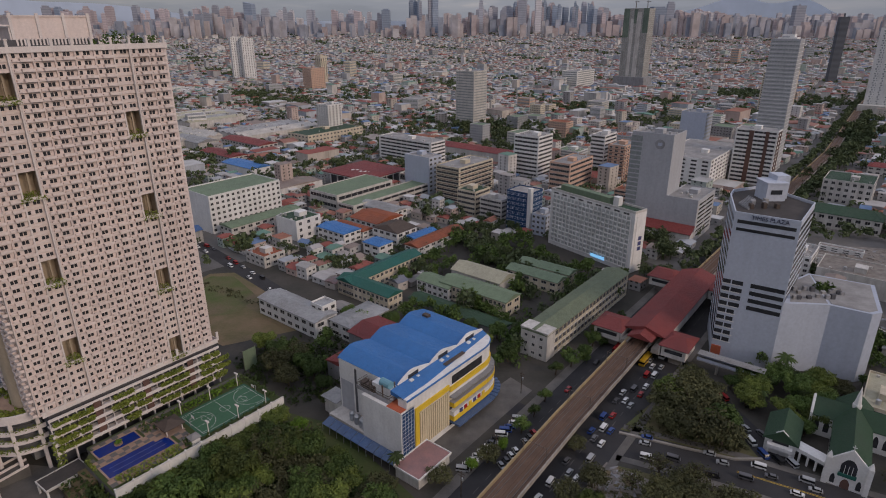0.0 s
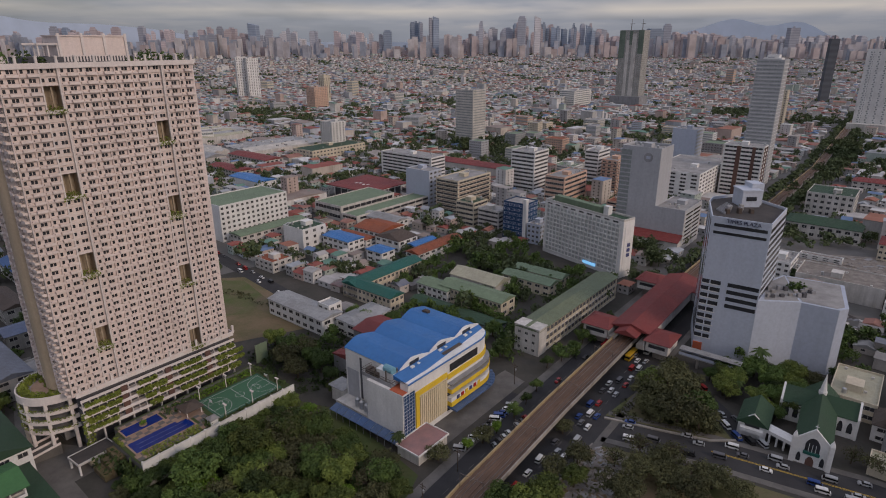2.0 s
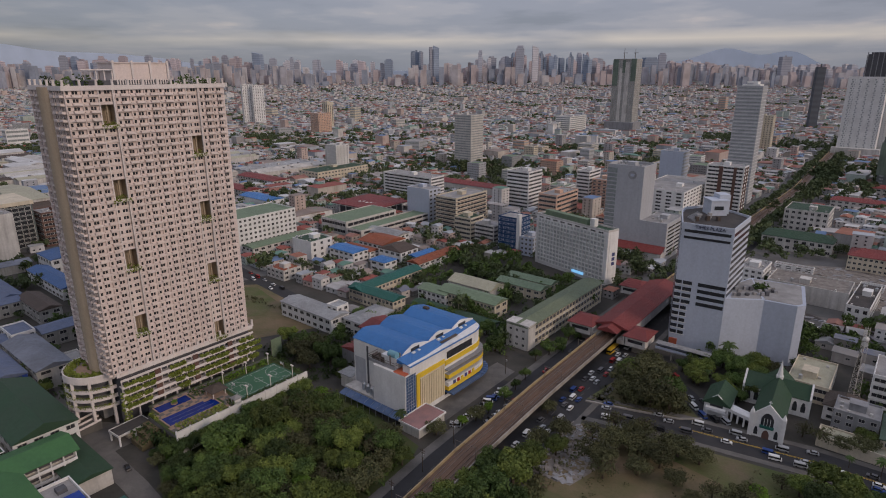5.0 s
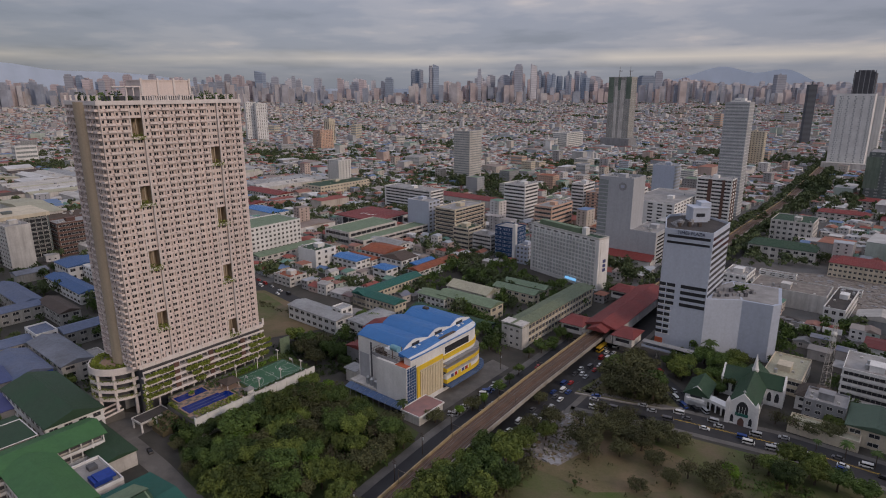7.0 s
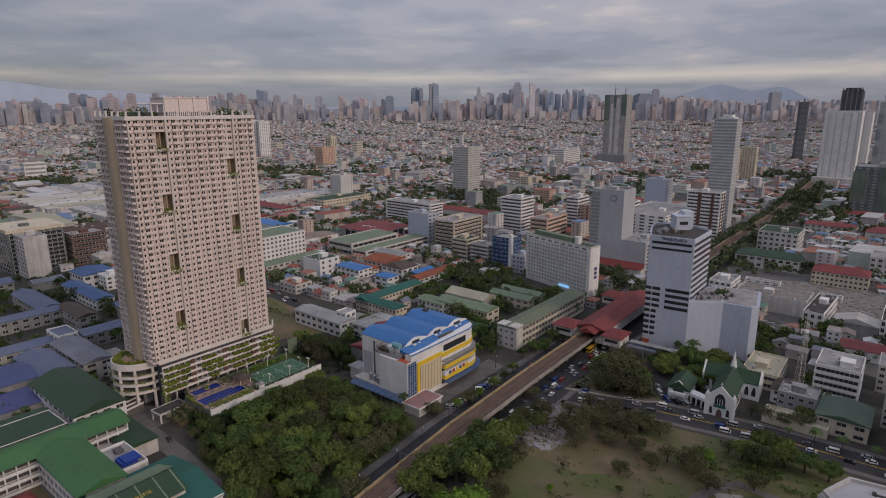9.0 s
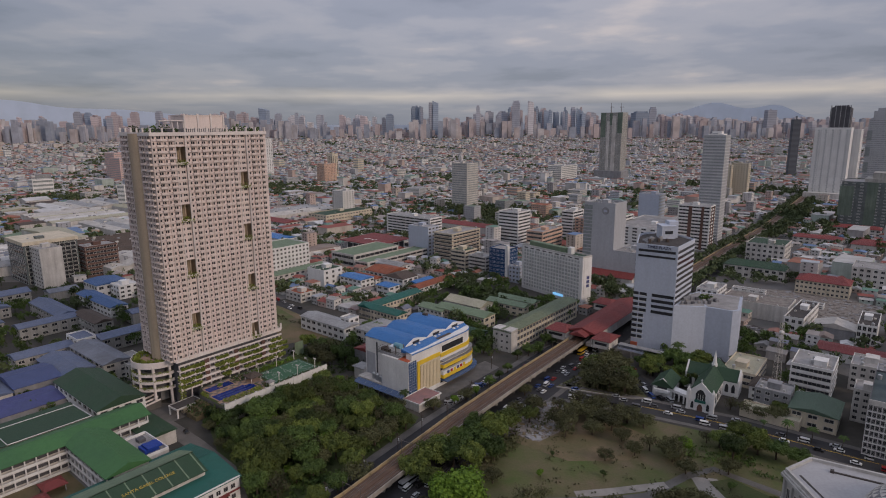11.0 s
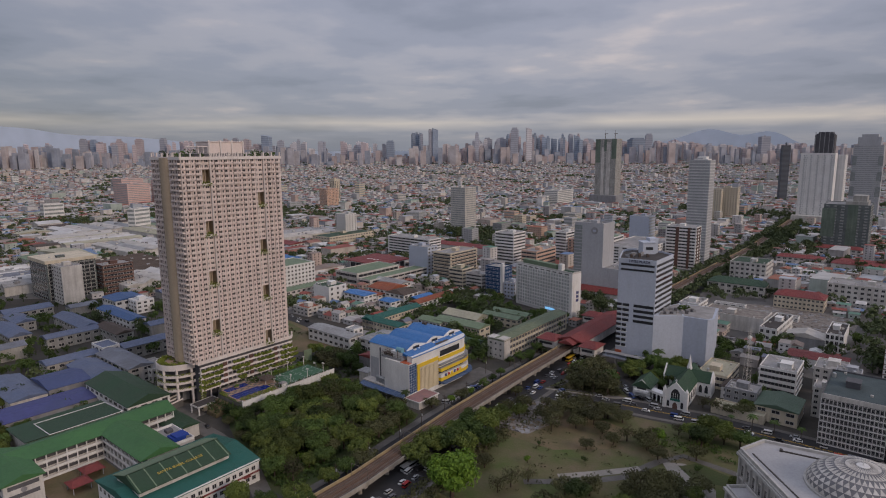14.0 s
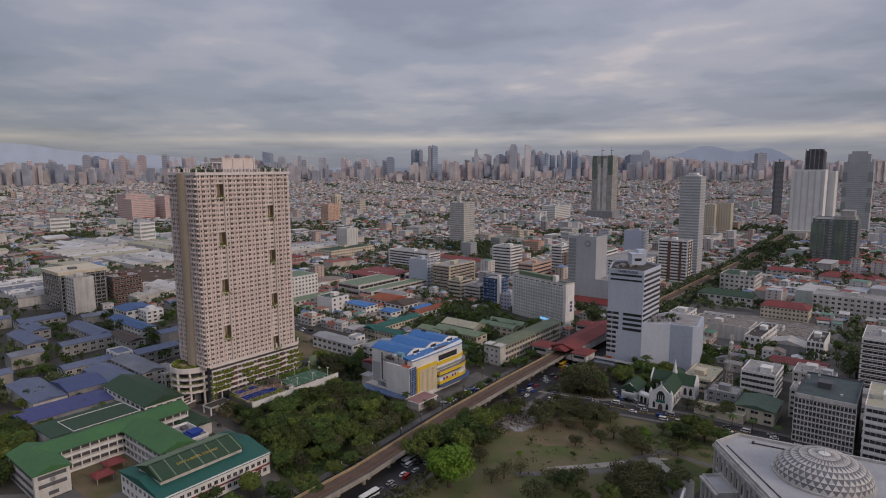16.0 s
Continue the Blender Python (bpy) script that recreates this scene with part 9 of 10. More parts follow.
grove("lush", [(-97, 141), (-61, 189), (-50, 184), (-28, 160), (-15, 146), (-26, 124), (-45, 98), (-60, 80), (-70, 88), (-80, 110), (-91, 127)], 8.4, 1.0, ("olive", "olive", "bright_small", "bare"), "trees of the dense grove")
grove("lush", [(-115, 146), (-105, 149), (-98, 140), (-90, 125), (-80, 109), (-86, 112), (-104, 132)], 6.0, 0.62, ("bright_small", "olive"), "small trees beside the forecourt")
for k_ in range(11):
    tree("lush", *(Vector((TX, TY)) + uv()[1] * 37 + uv()[0] * (4 + k_ * 6)), 0.8, group="trees of the dense grove")
for p in ((-26, 128), (-34, 104), (-44, 82), (-20, 146), (-54, 66), (-66, 62), (-78, 66)):
    tree("lush", *p, 0.9)
grove("olive", [(74, 188), (106, 222), (111, 204), (110, 178), (96, 176)], 9.0, 1.1, ("lush",), "trees of the triangular park")
# right of the viaduct: row of large dark trees, then the open park
for p in ((4, 116), (12, 124), (20, 132), (8, 108), (18, 119), (27, 127), (34, 136), (-2, 106), (-8, 98)):
    tree("lush", *p, 1.15)
tree("bright", 8.7, 73, 1.55)
for x, y, k, s in ((62, 139, "olive", 0.8), (70, 150, "olive", 0.9), (78, 146, "olive", 0.9), (84, 138, "olive", 0.8), (74, 134, "olive", 0.9), (92, 146, "olive", 1.0), (100, 140, "olive", 0.9), (86, 128, "olive", 0.7),
                   (60, 69, "lush", 0.8), (66, 73, "olive", 0.8), (56, 74, "olive", 0.7), (34, 80, "bare", 1.0), (28, 76, "bare", 0.9), (42, 84, "bare", 0.8), (88, 64, "olive", 0.8), (96, 72, "olive", 0.9), (82, 72, "olive", 0.7), (104, 78, "lush", 0.6),
                   (111, 118, "bright_small", 1.1), (128, 122, "lush", 0.7), (134, 118, "lush", 0.9), (142, 116, "lush", 0.9), (148, 112, "lush", 0.8), (124, 126, "bare", 0.9), (154, 106, "lush", 0.8), (96, 120, "bare", 0.8), (104, 112, "bare", 0.8),
                   (44, 100, "bright_small", 0.6), (52, 116, "small", 0.5), (70, 100, "small", 0.5), (24, 96, "olive", 0.6), (118, 90, "small", 0.7), (128, 76, "lush", 0.6)):
    tree(k, x, y, s, group="park trees")
cluster("lush", 129, 206, 8, 6, 0.8)
cluster("lush", 137, 190, 7, 5, 0.8)
cluster("lush", 150, 208, 10, 6, 0.9)
cluster("lush", -196, 78, 16, 8, 1.0)
cluster("lush", -214, 110, 14, 8, 1.0)
cluster("olive", 78, 142, 20, 4, 0.8)
cluster("bare", 76, 144, 20, 6, 0.9)
cluster("olive", 112, 108, 14, 5, 0.7)
cluster("olive", 92, 68, 14, 6, 0.9)
cluster("lush", 138, 112, 14, 5, 0.9)
# by the office tower and church
for x, y, k, s in ((131, 219, "lush", 0.8), (137, 214, "lush", 0.9), (144, 218, "lush", 0.8), (148, 222, "palm", 1.3), (150, 216, "lush", 0.8), (158, 212, "lush", 0.9), (126, 208, "palm", 1.0), (129, 203, "palm", 0.9), (122, 214, "lush", 0.7), (140, 196, "lush", 0.9), (146, 186, "lush", 0.9), (136, 184, "lush", 0.7), (152, 196, "lush", 0.8), (165, 208, "olive", 0.8), (160, 148, "olive", 0.7), (154, 152, "bare", 0.9), (166, 146, "olive", 0.7), (172, 152, "lush", 0.7), (176, 146, "bare", 0.8), (150, 158, "bare", 0.8), (164, 132, "palm", 0.8), (172, 126, "palm", 0.8), (156, 138, "palm", 0.7), (182, 120, "palm", 0.7)):
    tree(k, x, y, s)
# around the store, school and chapel
for x, y, k, s in ((27, 258, "lush", 0.8), (20, 250, "lush", 0.8), (30, 237, "lush", 0.8), (36, 246, "small", 1.0), (14, 262, "lush", 0.8), (53, 282, "lush", 0.7), (21, 292, "lush", 0.9), (30, 286, "lush", 0.9), (12, 286, "small", 1.2), (72, 302, "olive", 0.9), (62, 296, "lush", 0.7), (77, 258, "olive", 0.8), (72, 250, "lush", 0.8), (66, 240, "lush", 0.7), (58, 232, "small", 1.1), (50, 226, "small", 1.2), (84, 266, "olive", 0.8), (92, 274, "olive", 0.7),
                   (-41, 270, "bright_small", 1.5), (-34, 262, "bright_small", 1.3), (-26, 268, "lush", 0.8), (-48, 276, "lush", 0.8), (-20, 258, "lush", 0.8), (-84, 248, "lush", 0.9), (-76, 240, "lush", 0.9), (-68, 238, "olive", 0.9), (-62, 230, "lush", 0.9), (-74, 228, "olive", 0.9), (-56, 222, "lush", 0.9), (-66, 218, "olive", 0.9), (-50, 214, "lush", 0.8), (-46, 204, "lush", 0.8), (-16, 164, "palm", 1.0), (22, 176, "bright_small", 0.9), (30, 186, "small", 1.1), (10, 166, "bright_small", 0.9), (-1, 160, "olive", 0.7), (16, 170, "olive", 0.6), (36, 196, "small", 1.0), (42, 206, "small", 1.0)):
    tree(k, x, y, s)
grove("lush", [(18, 360), (14, 395), (36, 392), (70, 352), (92, 330), (64, 326), (40, 334)], 9, 0.85, ("olive",), "trees behind the school")
cluster("olive", 155, 380, 16, 10, 0.8)
cluster("olive", 138, 330, 9, 4, 0.7)
cluster("lush", -8, 343, 10, 4, 0.9)
cluster("lush", -60, 346, 11, 6, 0.9)
cluster("lush", -86, 352, 8, 3, 0.8)
cluster("lush", -128, 376, 10, 5, 0.8)
cluster("lush", 2, 408, 14, 8, 0.8)
cluster("lush", 14, 440, 8, 4, 0.7)
grove("lush", [(20, 790), (120, 770), (150, 830), (60, 880), (10, 860)], 17, 1.5, (), "trees of a walled park")
cluster("lush", -180, 628, 24, 9, 1.2)
cluster("lush", -262, 660, 30, 8, 1.3)
cluster("lush", 299, 452, 8, 3, 1.2)
cluster("lush", 225, 328, 7, 4, 0.8)
cluster("olive", 316, 560, 18, 7, 1.0)
cluster("lush", 230, 218, 12, 6, 0.9)
cluster("lush", 288, 212, 14, 6, 1.1)
cluster("lush", 176, 320, 12, 4, 0.8)
cluster("lush", 214, 250, 8, 4, 0.8)
grove("olive", [(400, 590), (520, 620), (640, 800), (600, 880), (480, 720), (400, 620)], 24, 1.5, ("lush",), "trees along the rail line")
cluster("olive", 500, 540, 30, 8, 1.3)
for x, y, k, s in ((-50, 62, "lush", 0.9), (-60, 56, "lush", 0.9), (-14, 140, "lush", 0.7), (-30, 96, "olive", 0.9), (-38, 90, "lush", 0.9), (48, 176, "olive", 0.6), (40, 150, "olive", 0.8), (50, 158, "olive", 0.8), (46, 146, "lush", 0.8), (26, 112, "lush", 1.0), (16, 104, "lush", 1.0), (0, 92, "lush", 1.0), (88, 116, "olive", 0.7), (74, 112, "olive", 0.6), (64, 56, "lush", 0.9), (46, 58, "olive", 0.9), (76, 60, "lush", 0.8), (106, 66, "lush", 0.8), (112, 74, "olive", 0.7)):
    tree(k, x, y, s, group="park trees")
# west: trees among the blue roofs
for cx, cy, r, n in ((-218, 129, 14, 6), (-251, 167, 14, 6), (-252, 195, 10, 4), (-316, 253, 16, 5), (-291, 329, 16, 6), (-329, 369, 10, 3), (-327, 281, 12, 4), (-299, 430, 20, 7), (-229, 305, 14, 6), (-176, 300, 12, 5), (-168, 250, 10, 4), (-403, 560, 22, 6), (-192, 96, 16, 6), (-206, 72, 14, 5), (-188, 186, 8, 3), (-240, 240, 10, 4)):
    cluster("lush", cx, cy, r, n, 0.95)
cluster("small", -88, 60, 8, 4, 1.0)
cluster("lush", -70, 44, 10, 4, 0.7)


def undergrowth(label, poly, n, z, m, size=0.7, seed=1, name="undergrowth"):
    """Low bushes and weeds, clump by clump, as one leafy mass."""
    rng = random.Random(seed)
    xs, ys = [p[0] for p in poly], [p[1] for p in poly]
    s, made, tries = Solid(), 0, 0
    while made < n and tries < n * 8:
        tries += 1
        x, y = rng.uniform(min(xs), max(xs)), rng.uniform(min(ys), max(ys))
        if not inside(poly, x, y) or math.sin(x * 0.21 + seed) + math.cos(y * 0.17 - x * 0.06) < rng.uniform(-1.6, 0.6):
            continue
        made += 1
        k = rng.uniform(0.5, 1.3)
        leaf_mass(s, x - 1.3 * k, x + 1.3 * k, y - 1.3 * k, y + 1.3 * k, 0.05, z * k, 9, rng, size * k)
    tagged(new(name, s.mesh(name, m)), label, "bushes", kind="stuff")


undergrowth("dense green bushes under the grove trees", [(-98, 141), (-60, 192), (-48, 186), (-26, 162), (-12, 147), (-24, 122), (-45, 96), (-60, 78), (-70, 84), (-82, 108), (-92, 126)], 900, 2.6, "leaf", 0.9, 1)
undergrowth("weeds and bushes along the viaduct edge of the park", [(-22, 60), (2, 96), (34, 138), (52, 160), (60, 152), (36, 122), (14, 90), (-6, 56)], 420, 1.8, "leaf_olive", 0.7, 2)
undergrowth("scattered olive bushes on the park ground", [(40, 84), (60, 150), (100, 148), (140, 124), (120, 100), (96, 60), (60, 44), (20, 40), (10, 70)], 160, 0.9, "leaf_olive", 0.5, 3)
undergrowth("green bushes beside the church street", [(112, 128), (150, 104), (172, 88), (166, 80), (140, 96), (108, 116)], 160, 1.6, "leaf", 0.7, 4)
undergrowth("bushes on the triangular traffic island", [(70, 188), (108, 226), (111, 176), (102, 174)], 260, 1.8, "leaf_olive", 0.7, 5)
undergrowth("green bushes round the school buildings", [(30, 226), (70, 276), (100, 320), (60, 330), (10, 290), (-16, 256), (8, 262), (44, 262)], 420, 2.0, "leaf", 0.8, 6)
undergrowth("bushes and creepers beside the chapel and field", [(-100, 240), (-62, 268), (-40, 262), (-44, 212), (-60, 204), (-84, 222)], 420, 2.0, "leaf", 0.8, 7)
undergrowth("weeds along the edge of the bare field", [(-152, 318), (-140, 326), (-92, 298), (-66, 270), (-70, 266), (-94, 292), (-140, 318)], 160, 1.0, "leaf_olive", 0.6, 8)
undergrowth("green bushes between the blue school roofs", [(-260, 120), (-180, 200), (-160, 190), (-170, 120), (-210, 60)], 300, 2.4, "leaf", 0.9, 9)


def woods(label, spots, m, seed):
    """Trees standing close together between buildings, joined: trunks, and crowns of leaf sprays round a small core."""
    rng = random.Random(seed)
    s = Solid()
    for cx, cy, rad, n, k0 in spots:
        for _ in range(n):
            a, d, k = rng.uniform(0, 6.28), rad * math.sqrt(rng.random()), k0 * rng.uniform(0.7, 1.25)
            x, y = cx + d * math.cos(a), cy + d * math.sin(a)
            s.cyl(x, y, 0.25 * k, 0, 4 * k, 5, 0, 0.15 * k)
            for _ in range(6):
                lx, ly, lz, r = x + rng.gauss(0, 1.6) * k, y + rng.gauss(0, 1.6) * k, rng.uniform(4.0, 7.2) * k, rng.uniform(1.5, 2.3) * k
                for _ in range(34):
                    g = Vector((rng.gauss(0, 1), rng.gauss(0, 1), rng.gauss(0.2, 0.9))).normalized()
                    p = Vector((lx, ly, lz)) + g * r * rng.uniform(0.6, 1.1)
                    leaf_mass(s, p.x, p.x, p.y, p.y, p.z, p.z, 1, rng, 0.85 * k)
    tagged(new("woods", s.mesh("woods", m)), label, "trees", kind="stuff")


woods("dark green trees crowded between school buildings", [(20, 300, 12, 10, 1), (40, 318, 14, 10, 1), (74, 318, 10, 8, 0.9), (6, 276, 8, 6, 0.9), (96, 306, 10, 8, 0.9), (36, 268, 8, 6, 0.8), (58, 262, 6, 4, 0.8), (-14, 282, 10, 8, 0.9), (-36, 300, 10, 8, 0.8), (70, 282, 8, 6, 0.8), (104, 326, 8, 6, 0.8), (-2, 318, 14, 10, 0.8), (-30, 330, 14, 8, 0.8), (34, 254, 7, 7, 0.9), (28, 232, 6, 5, 0.8), (40, 246, 6, 5, 0.8), (24, 283, 8, 6, 0.9), (63, 237, 6, 5, 0.7), (76, 256, 6, 5, 0.7), (-62, 246, 10, 8, 0.9), (-50, 228, 8, 6, 0.9), (-2, 350, 12, 10, 1.0), (14, 386, 14, 12, 1.1), (33, 362, 14, 12, 1.1), (48, 386, 14, 12, 1.1), (20, 334, 10, 8, 0.9), (43, 338, 10, 8, 0.9), (66, 366, 12, 10, 1.0), (84, 344, 10, 8, 0.9)], "leaf", 31)
woods("green trees along the streets behind the office tower", [(206, 250, 10, 8, 1), (196, 232, 8, 6, 0.9), (224, 238, 10, 7, 0.9), (186, 216, 8, 6, 0.8), (240, 262, 10, 6, 0.8), (200, 186, 6, 5, 0.8), (196, 166, 8, 5, 0.7), (250, 224, 8, 5, 0.8), (300, 214, 16, 10, 1.1), (280, 262, 8, 5, 0.8), (318, 262, 12, 8, 1.0), (168, 226, 8, 6, 0.9), (150, 234, 8, 5, 0.8)], "leaf", 32)
woods("dull olive street trees round the shopping quarter", [(-60, 350, 14, 9, 0.9), (-110, 372, 10, 8, 0.8), (-20, 372, 16, 9, 0.8), (40, 420, 20, 12, 0.9), (90, 400, 16, 10, 0.9), (-40, 430, 14, 8, 0.8), (-70, 560, 24, 14, 1.0), (-150, 560, 20, 12, 1.0), (20, 560, 24, 12, 1.0), (150, 440, 14, 8, 0.9), (180, 400, 12, 8, 0.9), (-120, 620, 24, 12, 1.0), (-40, 640, 20, 10, 1.0), (90, 640, 24, 12, 1.1), (330, 420, 14, 8, 1.0), (420, 470, 18, 10, 1.0), (360, 560, 20, 12, 1.1), (280, 420, 12, 6, 0.9)] + [(190 + 26 * k, 340 + 32 * k, 12, 5, 1.0) for k in range(20)] + [(128 + 30 * k, 352 + 37 * k, 7, 3, 0.8) for k in range(14)], "leaf_far", 33)
woods("large dark green trees round schools and institute yards", [(24, 401, 14, 10, 1.1), (34, 366, 14, 10, 1.1), (47, 308, 7, 5, 0.9), (147, 398, 9, 8, 1.1), (147, 364, 8, 7, 1.1), (129, 334, 7, 6, 0.9), (659, 890, 30, 12, 1.5), (639, 781, 26, 14, 1.4), (645, 748, 26, 12, 1.4), (516, 519, 18, 12, 1.3), (313, 432, 7, 4, 1.2), (343, 286, 12, 10, 1.2), (298, 230, 12, 10, 1.1), (514, 753, 22, 12, 1.3), (577, 817, 26, 12, 1.4)], "leaf_far", 41)
woods("green trees between blue-roofed school halls", [(-196, 150, 10, 7, 0.9), (-176, 160, 8, 5, 0.8), (-230, 200, 10, 6, 0.9), (-270, 230, 12, 7, 0.9), (-210, 260, 12, 8, 0.9), (-300, 200, 12, 7, 0.9), (-250, 120, 12, 7, 0.9), (-160, 220, 8, 5, 0.8), (-340, 330, 16, 9, 1.0), (-260, 380, 16, 9, 1.0), (-200, 400, 12, 8, 0.9), (-390, 470, 20, 10, 1.0)] + [(-180 - 17 * k % 230, 100 + (k * 67) % 300, 9, 4, 0.85) for k in range(26)], "leaf", 34)


wrng, west_spots = random.Random(63), []
while len(west_spots) < 150:
    x_, y_ = wrng.uniform(-430, -160), wrng.uniform(70, 470)
    if clear_of(x_, y_, 2.5) and y_ < 60 - x_ * 1.9:
        west_spots.append((x_, y_, 2.5, 1, wrng.uniform(0.7, 1.15)))
woods("dark green yard trees between blue-roofed school halls", west_spots, "leaf", 35)


def far_trees():
    """Woods and street trees of the far quarters, as one leafy mass of clumps."""
    rng = np.random.default_rng(6)
    s = Solid()
    n = 15000
    d = 1150 + 3100 * rng.random(n) ** 1.2
    f = rng.uniform(-0.78, 0.78, n)
    x, y = f * (d + 100), d - 100
    ok = (greenness(x, y) + rng.normal(0, 0.2, n) > 0.36) & free_mask(x, y)
    for px, py, dd in zip(x[ok], y[ok], d[ok]):
        z = rise_at(math.hypot(px, py + 100))
        for _ in range(2):
            r = rng.uniform(2.0, 3.8) * (1 + dd / 4500)
            cx, cy, cz = px + rng.normal(0, 3), py + rng.normal(0, 3), z + rng.uniform(2.5, 5.5)
            n1, n2, v = 5, 3, []
            for i in range(n2 + 1):
                th = math.pi * i / n2
                for j in range(n1):
                    ph, q = 2 * math.pi * j / n1 + i * 0.5, r * rng.uniform(0.65, 1.2)
                    v.append((cx + q * math.sin(th) * math.cos(ph), cy + q * math.sin(th) * math.sin(ph), cz + q * 0.8 * math.cos(th)))
            s.add(v, [(i * n1 + j, (i + 1) * n1 + j, (i + 1) * n1 + (j + 1) % n1, i * n1 + (j + 1) % n1) for i in range(n2) for j in range(n1)])
    for px, py, k in FAR:
        leaf_mass(s, px - 3.6 * k, px + 3.6 * k, py - 3.6 * k, py + 3.6 * k, 3.2 * k, 7.8 * k, 70, trng, 1.5 * k)
        leaf_mass(s, px - 2 * k, px + 2 * k, py - 2 * k, py + 2 * k, 7 * k, 9.6 * k, 26, trng, 1.4 * k)
        s.cyl(px, py, 0.4 * k, 0, 5 * k, 5, 0, 0.25 * k)
    tagged(new("far_trees", s.mesh("far_trees", "leaf_far")), "dark green trees scattered between distant houses", "trees", kind="stuff")



def town_trees():
    """Street and yard trees among the houses of the middle distance: uneven crowns of leaf sprays."""
    rng = np.random.default_rng(16)
    n = 17000
    d = np.sqrt(rng.random(n) * (1450 ** 2 - 330 ** 2) + 330 ** 2)
    f = rng.uniform(-0.76, 0.76, n)
    x, y = f * (d + 100), d - 100
    thick = 0.33 + 0.55 * greenness(x, y) + np.where(f < 0.04, 0.16, -0.05) - np.clip((d - 800) / 2500, 0, 0.2)
    ok = (rng.random(n) < thick) & free_mask(x, y)
    x, y = x[ok], y[ok]
    # rows along both sides of the rail line
    for off in (-14, -11, 11, 14):
        left, _ = ribbon(LINE[6:], off, off + 1)
        for p, q in zip(left, left[1:]):
            m = int((q - p).length / 10)
            f = (np.arange(m) + rng.random(m)) / m
            x, y = np.append(x, p.x + (q.x - p.x) * f), np.append(y, p.y + (q.y - p.y) * f)
    t, lobes, cards = len(x), 4, 13
    k = rng.uniform(0.65, 1.35, t)
    lob = np.stack([x[:, None] + rng.normal(0, 1.9, (t, lobes)) * k[:, None], y[:, None] + rng.normal(0, 1.9, (t, lobes)) * k[:, None], rng.uniform(4.2, 7.6, (t, lobes)) * k[:, None]], -1)
    g = rng.normal(0, 1, (t, lobes, cards, 3))
    g[..., 2] = np.abs(g[..., 2]) * 0.9 - 0.25
    g /= np.linalg.norm(g, axis=-1, keepdims=True)
    p = lob[:, :, None] + g * (rng.uniform(1.4, 2.4, (t, lobes, cards, 1)) * k[:, None, None, None])
    e = rng.normal(0, 1, g.shape)
    e -= g * (e * g).sum(-1, keepdims=True) * 0.8
    e /= np.linalg.norm(e, axis=-1, keepdims=True)
    h = np.cross(g, e)
    r = rng.uniform(0.8, 1.5, (t, lobes, cards, 1)) * k[:, None, None, None]
    v = np.stack([p - e * r, p - h * r * 0.7, p + e * r, p + h * r * 0.7], 3).reshape(-1, 3)
    me = bpy.data.meshes.new("town_trees")
    me.from_pydata(v.tolist(), [], np.arange(len(v)).reshape(-1, 4).tolist())
    me.materials.append(M["leaf_far"])
    tagged(new("town_trees", me), "dark green street trees crowded among low houses", "trees", kind="stuff")


far_trees()
town_trees()

# ---- vehicles ----
crng = random.Random(31)
GLASS_CAR = mat("car_glass", (0.015, 0.017, 0.02), None, 0.1, 1, 4, 0.0, spec=0.5)


def paint(name, c):
    return mat(name, c, tuple(x * 0.9 for x in c), 0.3, 0.5, 3, 0.0, spec=0.5)


PAINT = {"white": paint("white_car_paint", (0.75, 0.75, 0.74)), "silver": paint("silver_car_paint", (0.38, 0.39, 0.40)), "black": paint("black_car_paint", (0.02, 0.02, 0.022)), "red": paint("red_car_paint", (0.36, 0.02, 0.02)), "blue": paint("blue_car_paint", (0.03, 0.07, 0.25)), "yellow": paint("yellow_bus_paint", (0.62, 0.38, 0.03)), "grey": paint("grey_car_paint", (0.12, 0.12, 0.13))}
_wh = Solid()
n_ = 10
ring_ = [(math.cos(2 * math.pi * k / n_), math.sin(2 * math.pi * k / n_)) for k in range(n_)]
_wh.add([(-0.11, 0.32 * c, 0.32 * s) for c, s in ring_] + [(0.11, 0.32 * c, 0.32 * s) for c, s in ring_], [tuple(range(n_)), tuple(range(2 * n_ - 1, n_ - 1, -1))] + [(k, n_ + k, n_ + (k + 1) % n_, (k + 1) % n_) for k in range(n_)])
WHEEL = _wh.mesh("wheel", "tyre")


def taper(s, w0, w1, ya0, ya1, yb0, yb1, z0, z1, mi=0):
    """A box whose top is narrower: y from ya0..ya1 below to yb0..yb1 above."""
    return s.add([(-w0, ya0, z0), (w0, ya0, z0), (w0, ya1, z0), (-w0, ya1, z0), (-w1, yb0, z1), (w1, yb0, z1), (w1, yb1, z1), (-w1, yb1, z1)], [(3, 2, 1, 0), (4, 5, 6, 7), (0, 1, 5, 4), (1, 2, 6, 5), (2, 3, 7, 6), (3, 0, 4, 7)], mi)


FLEET = {}


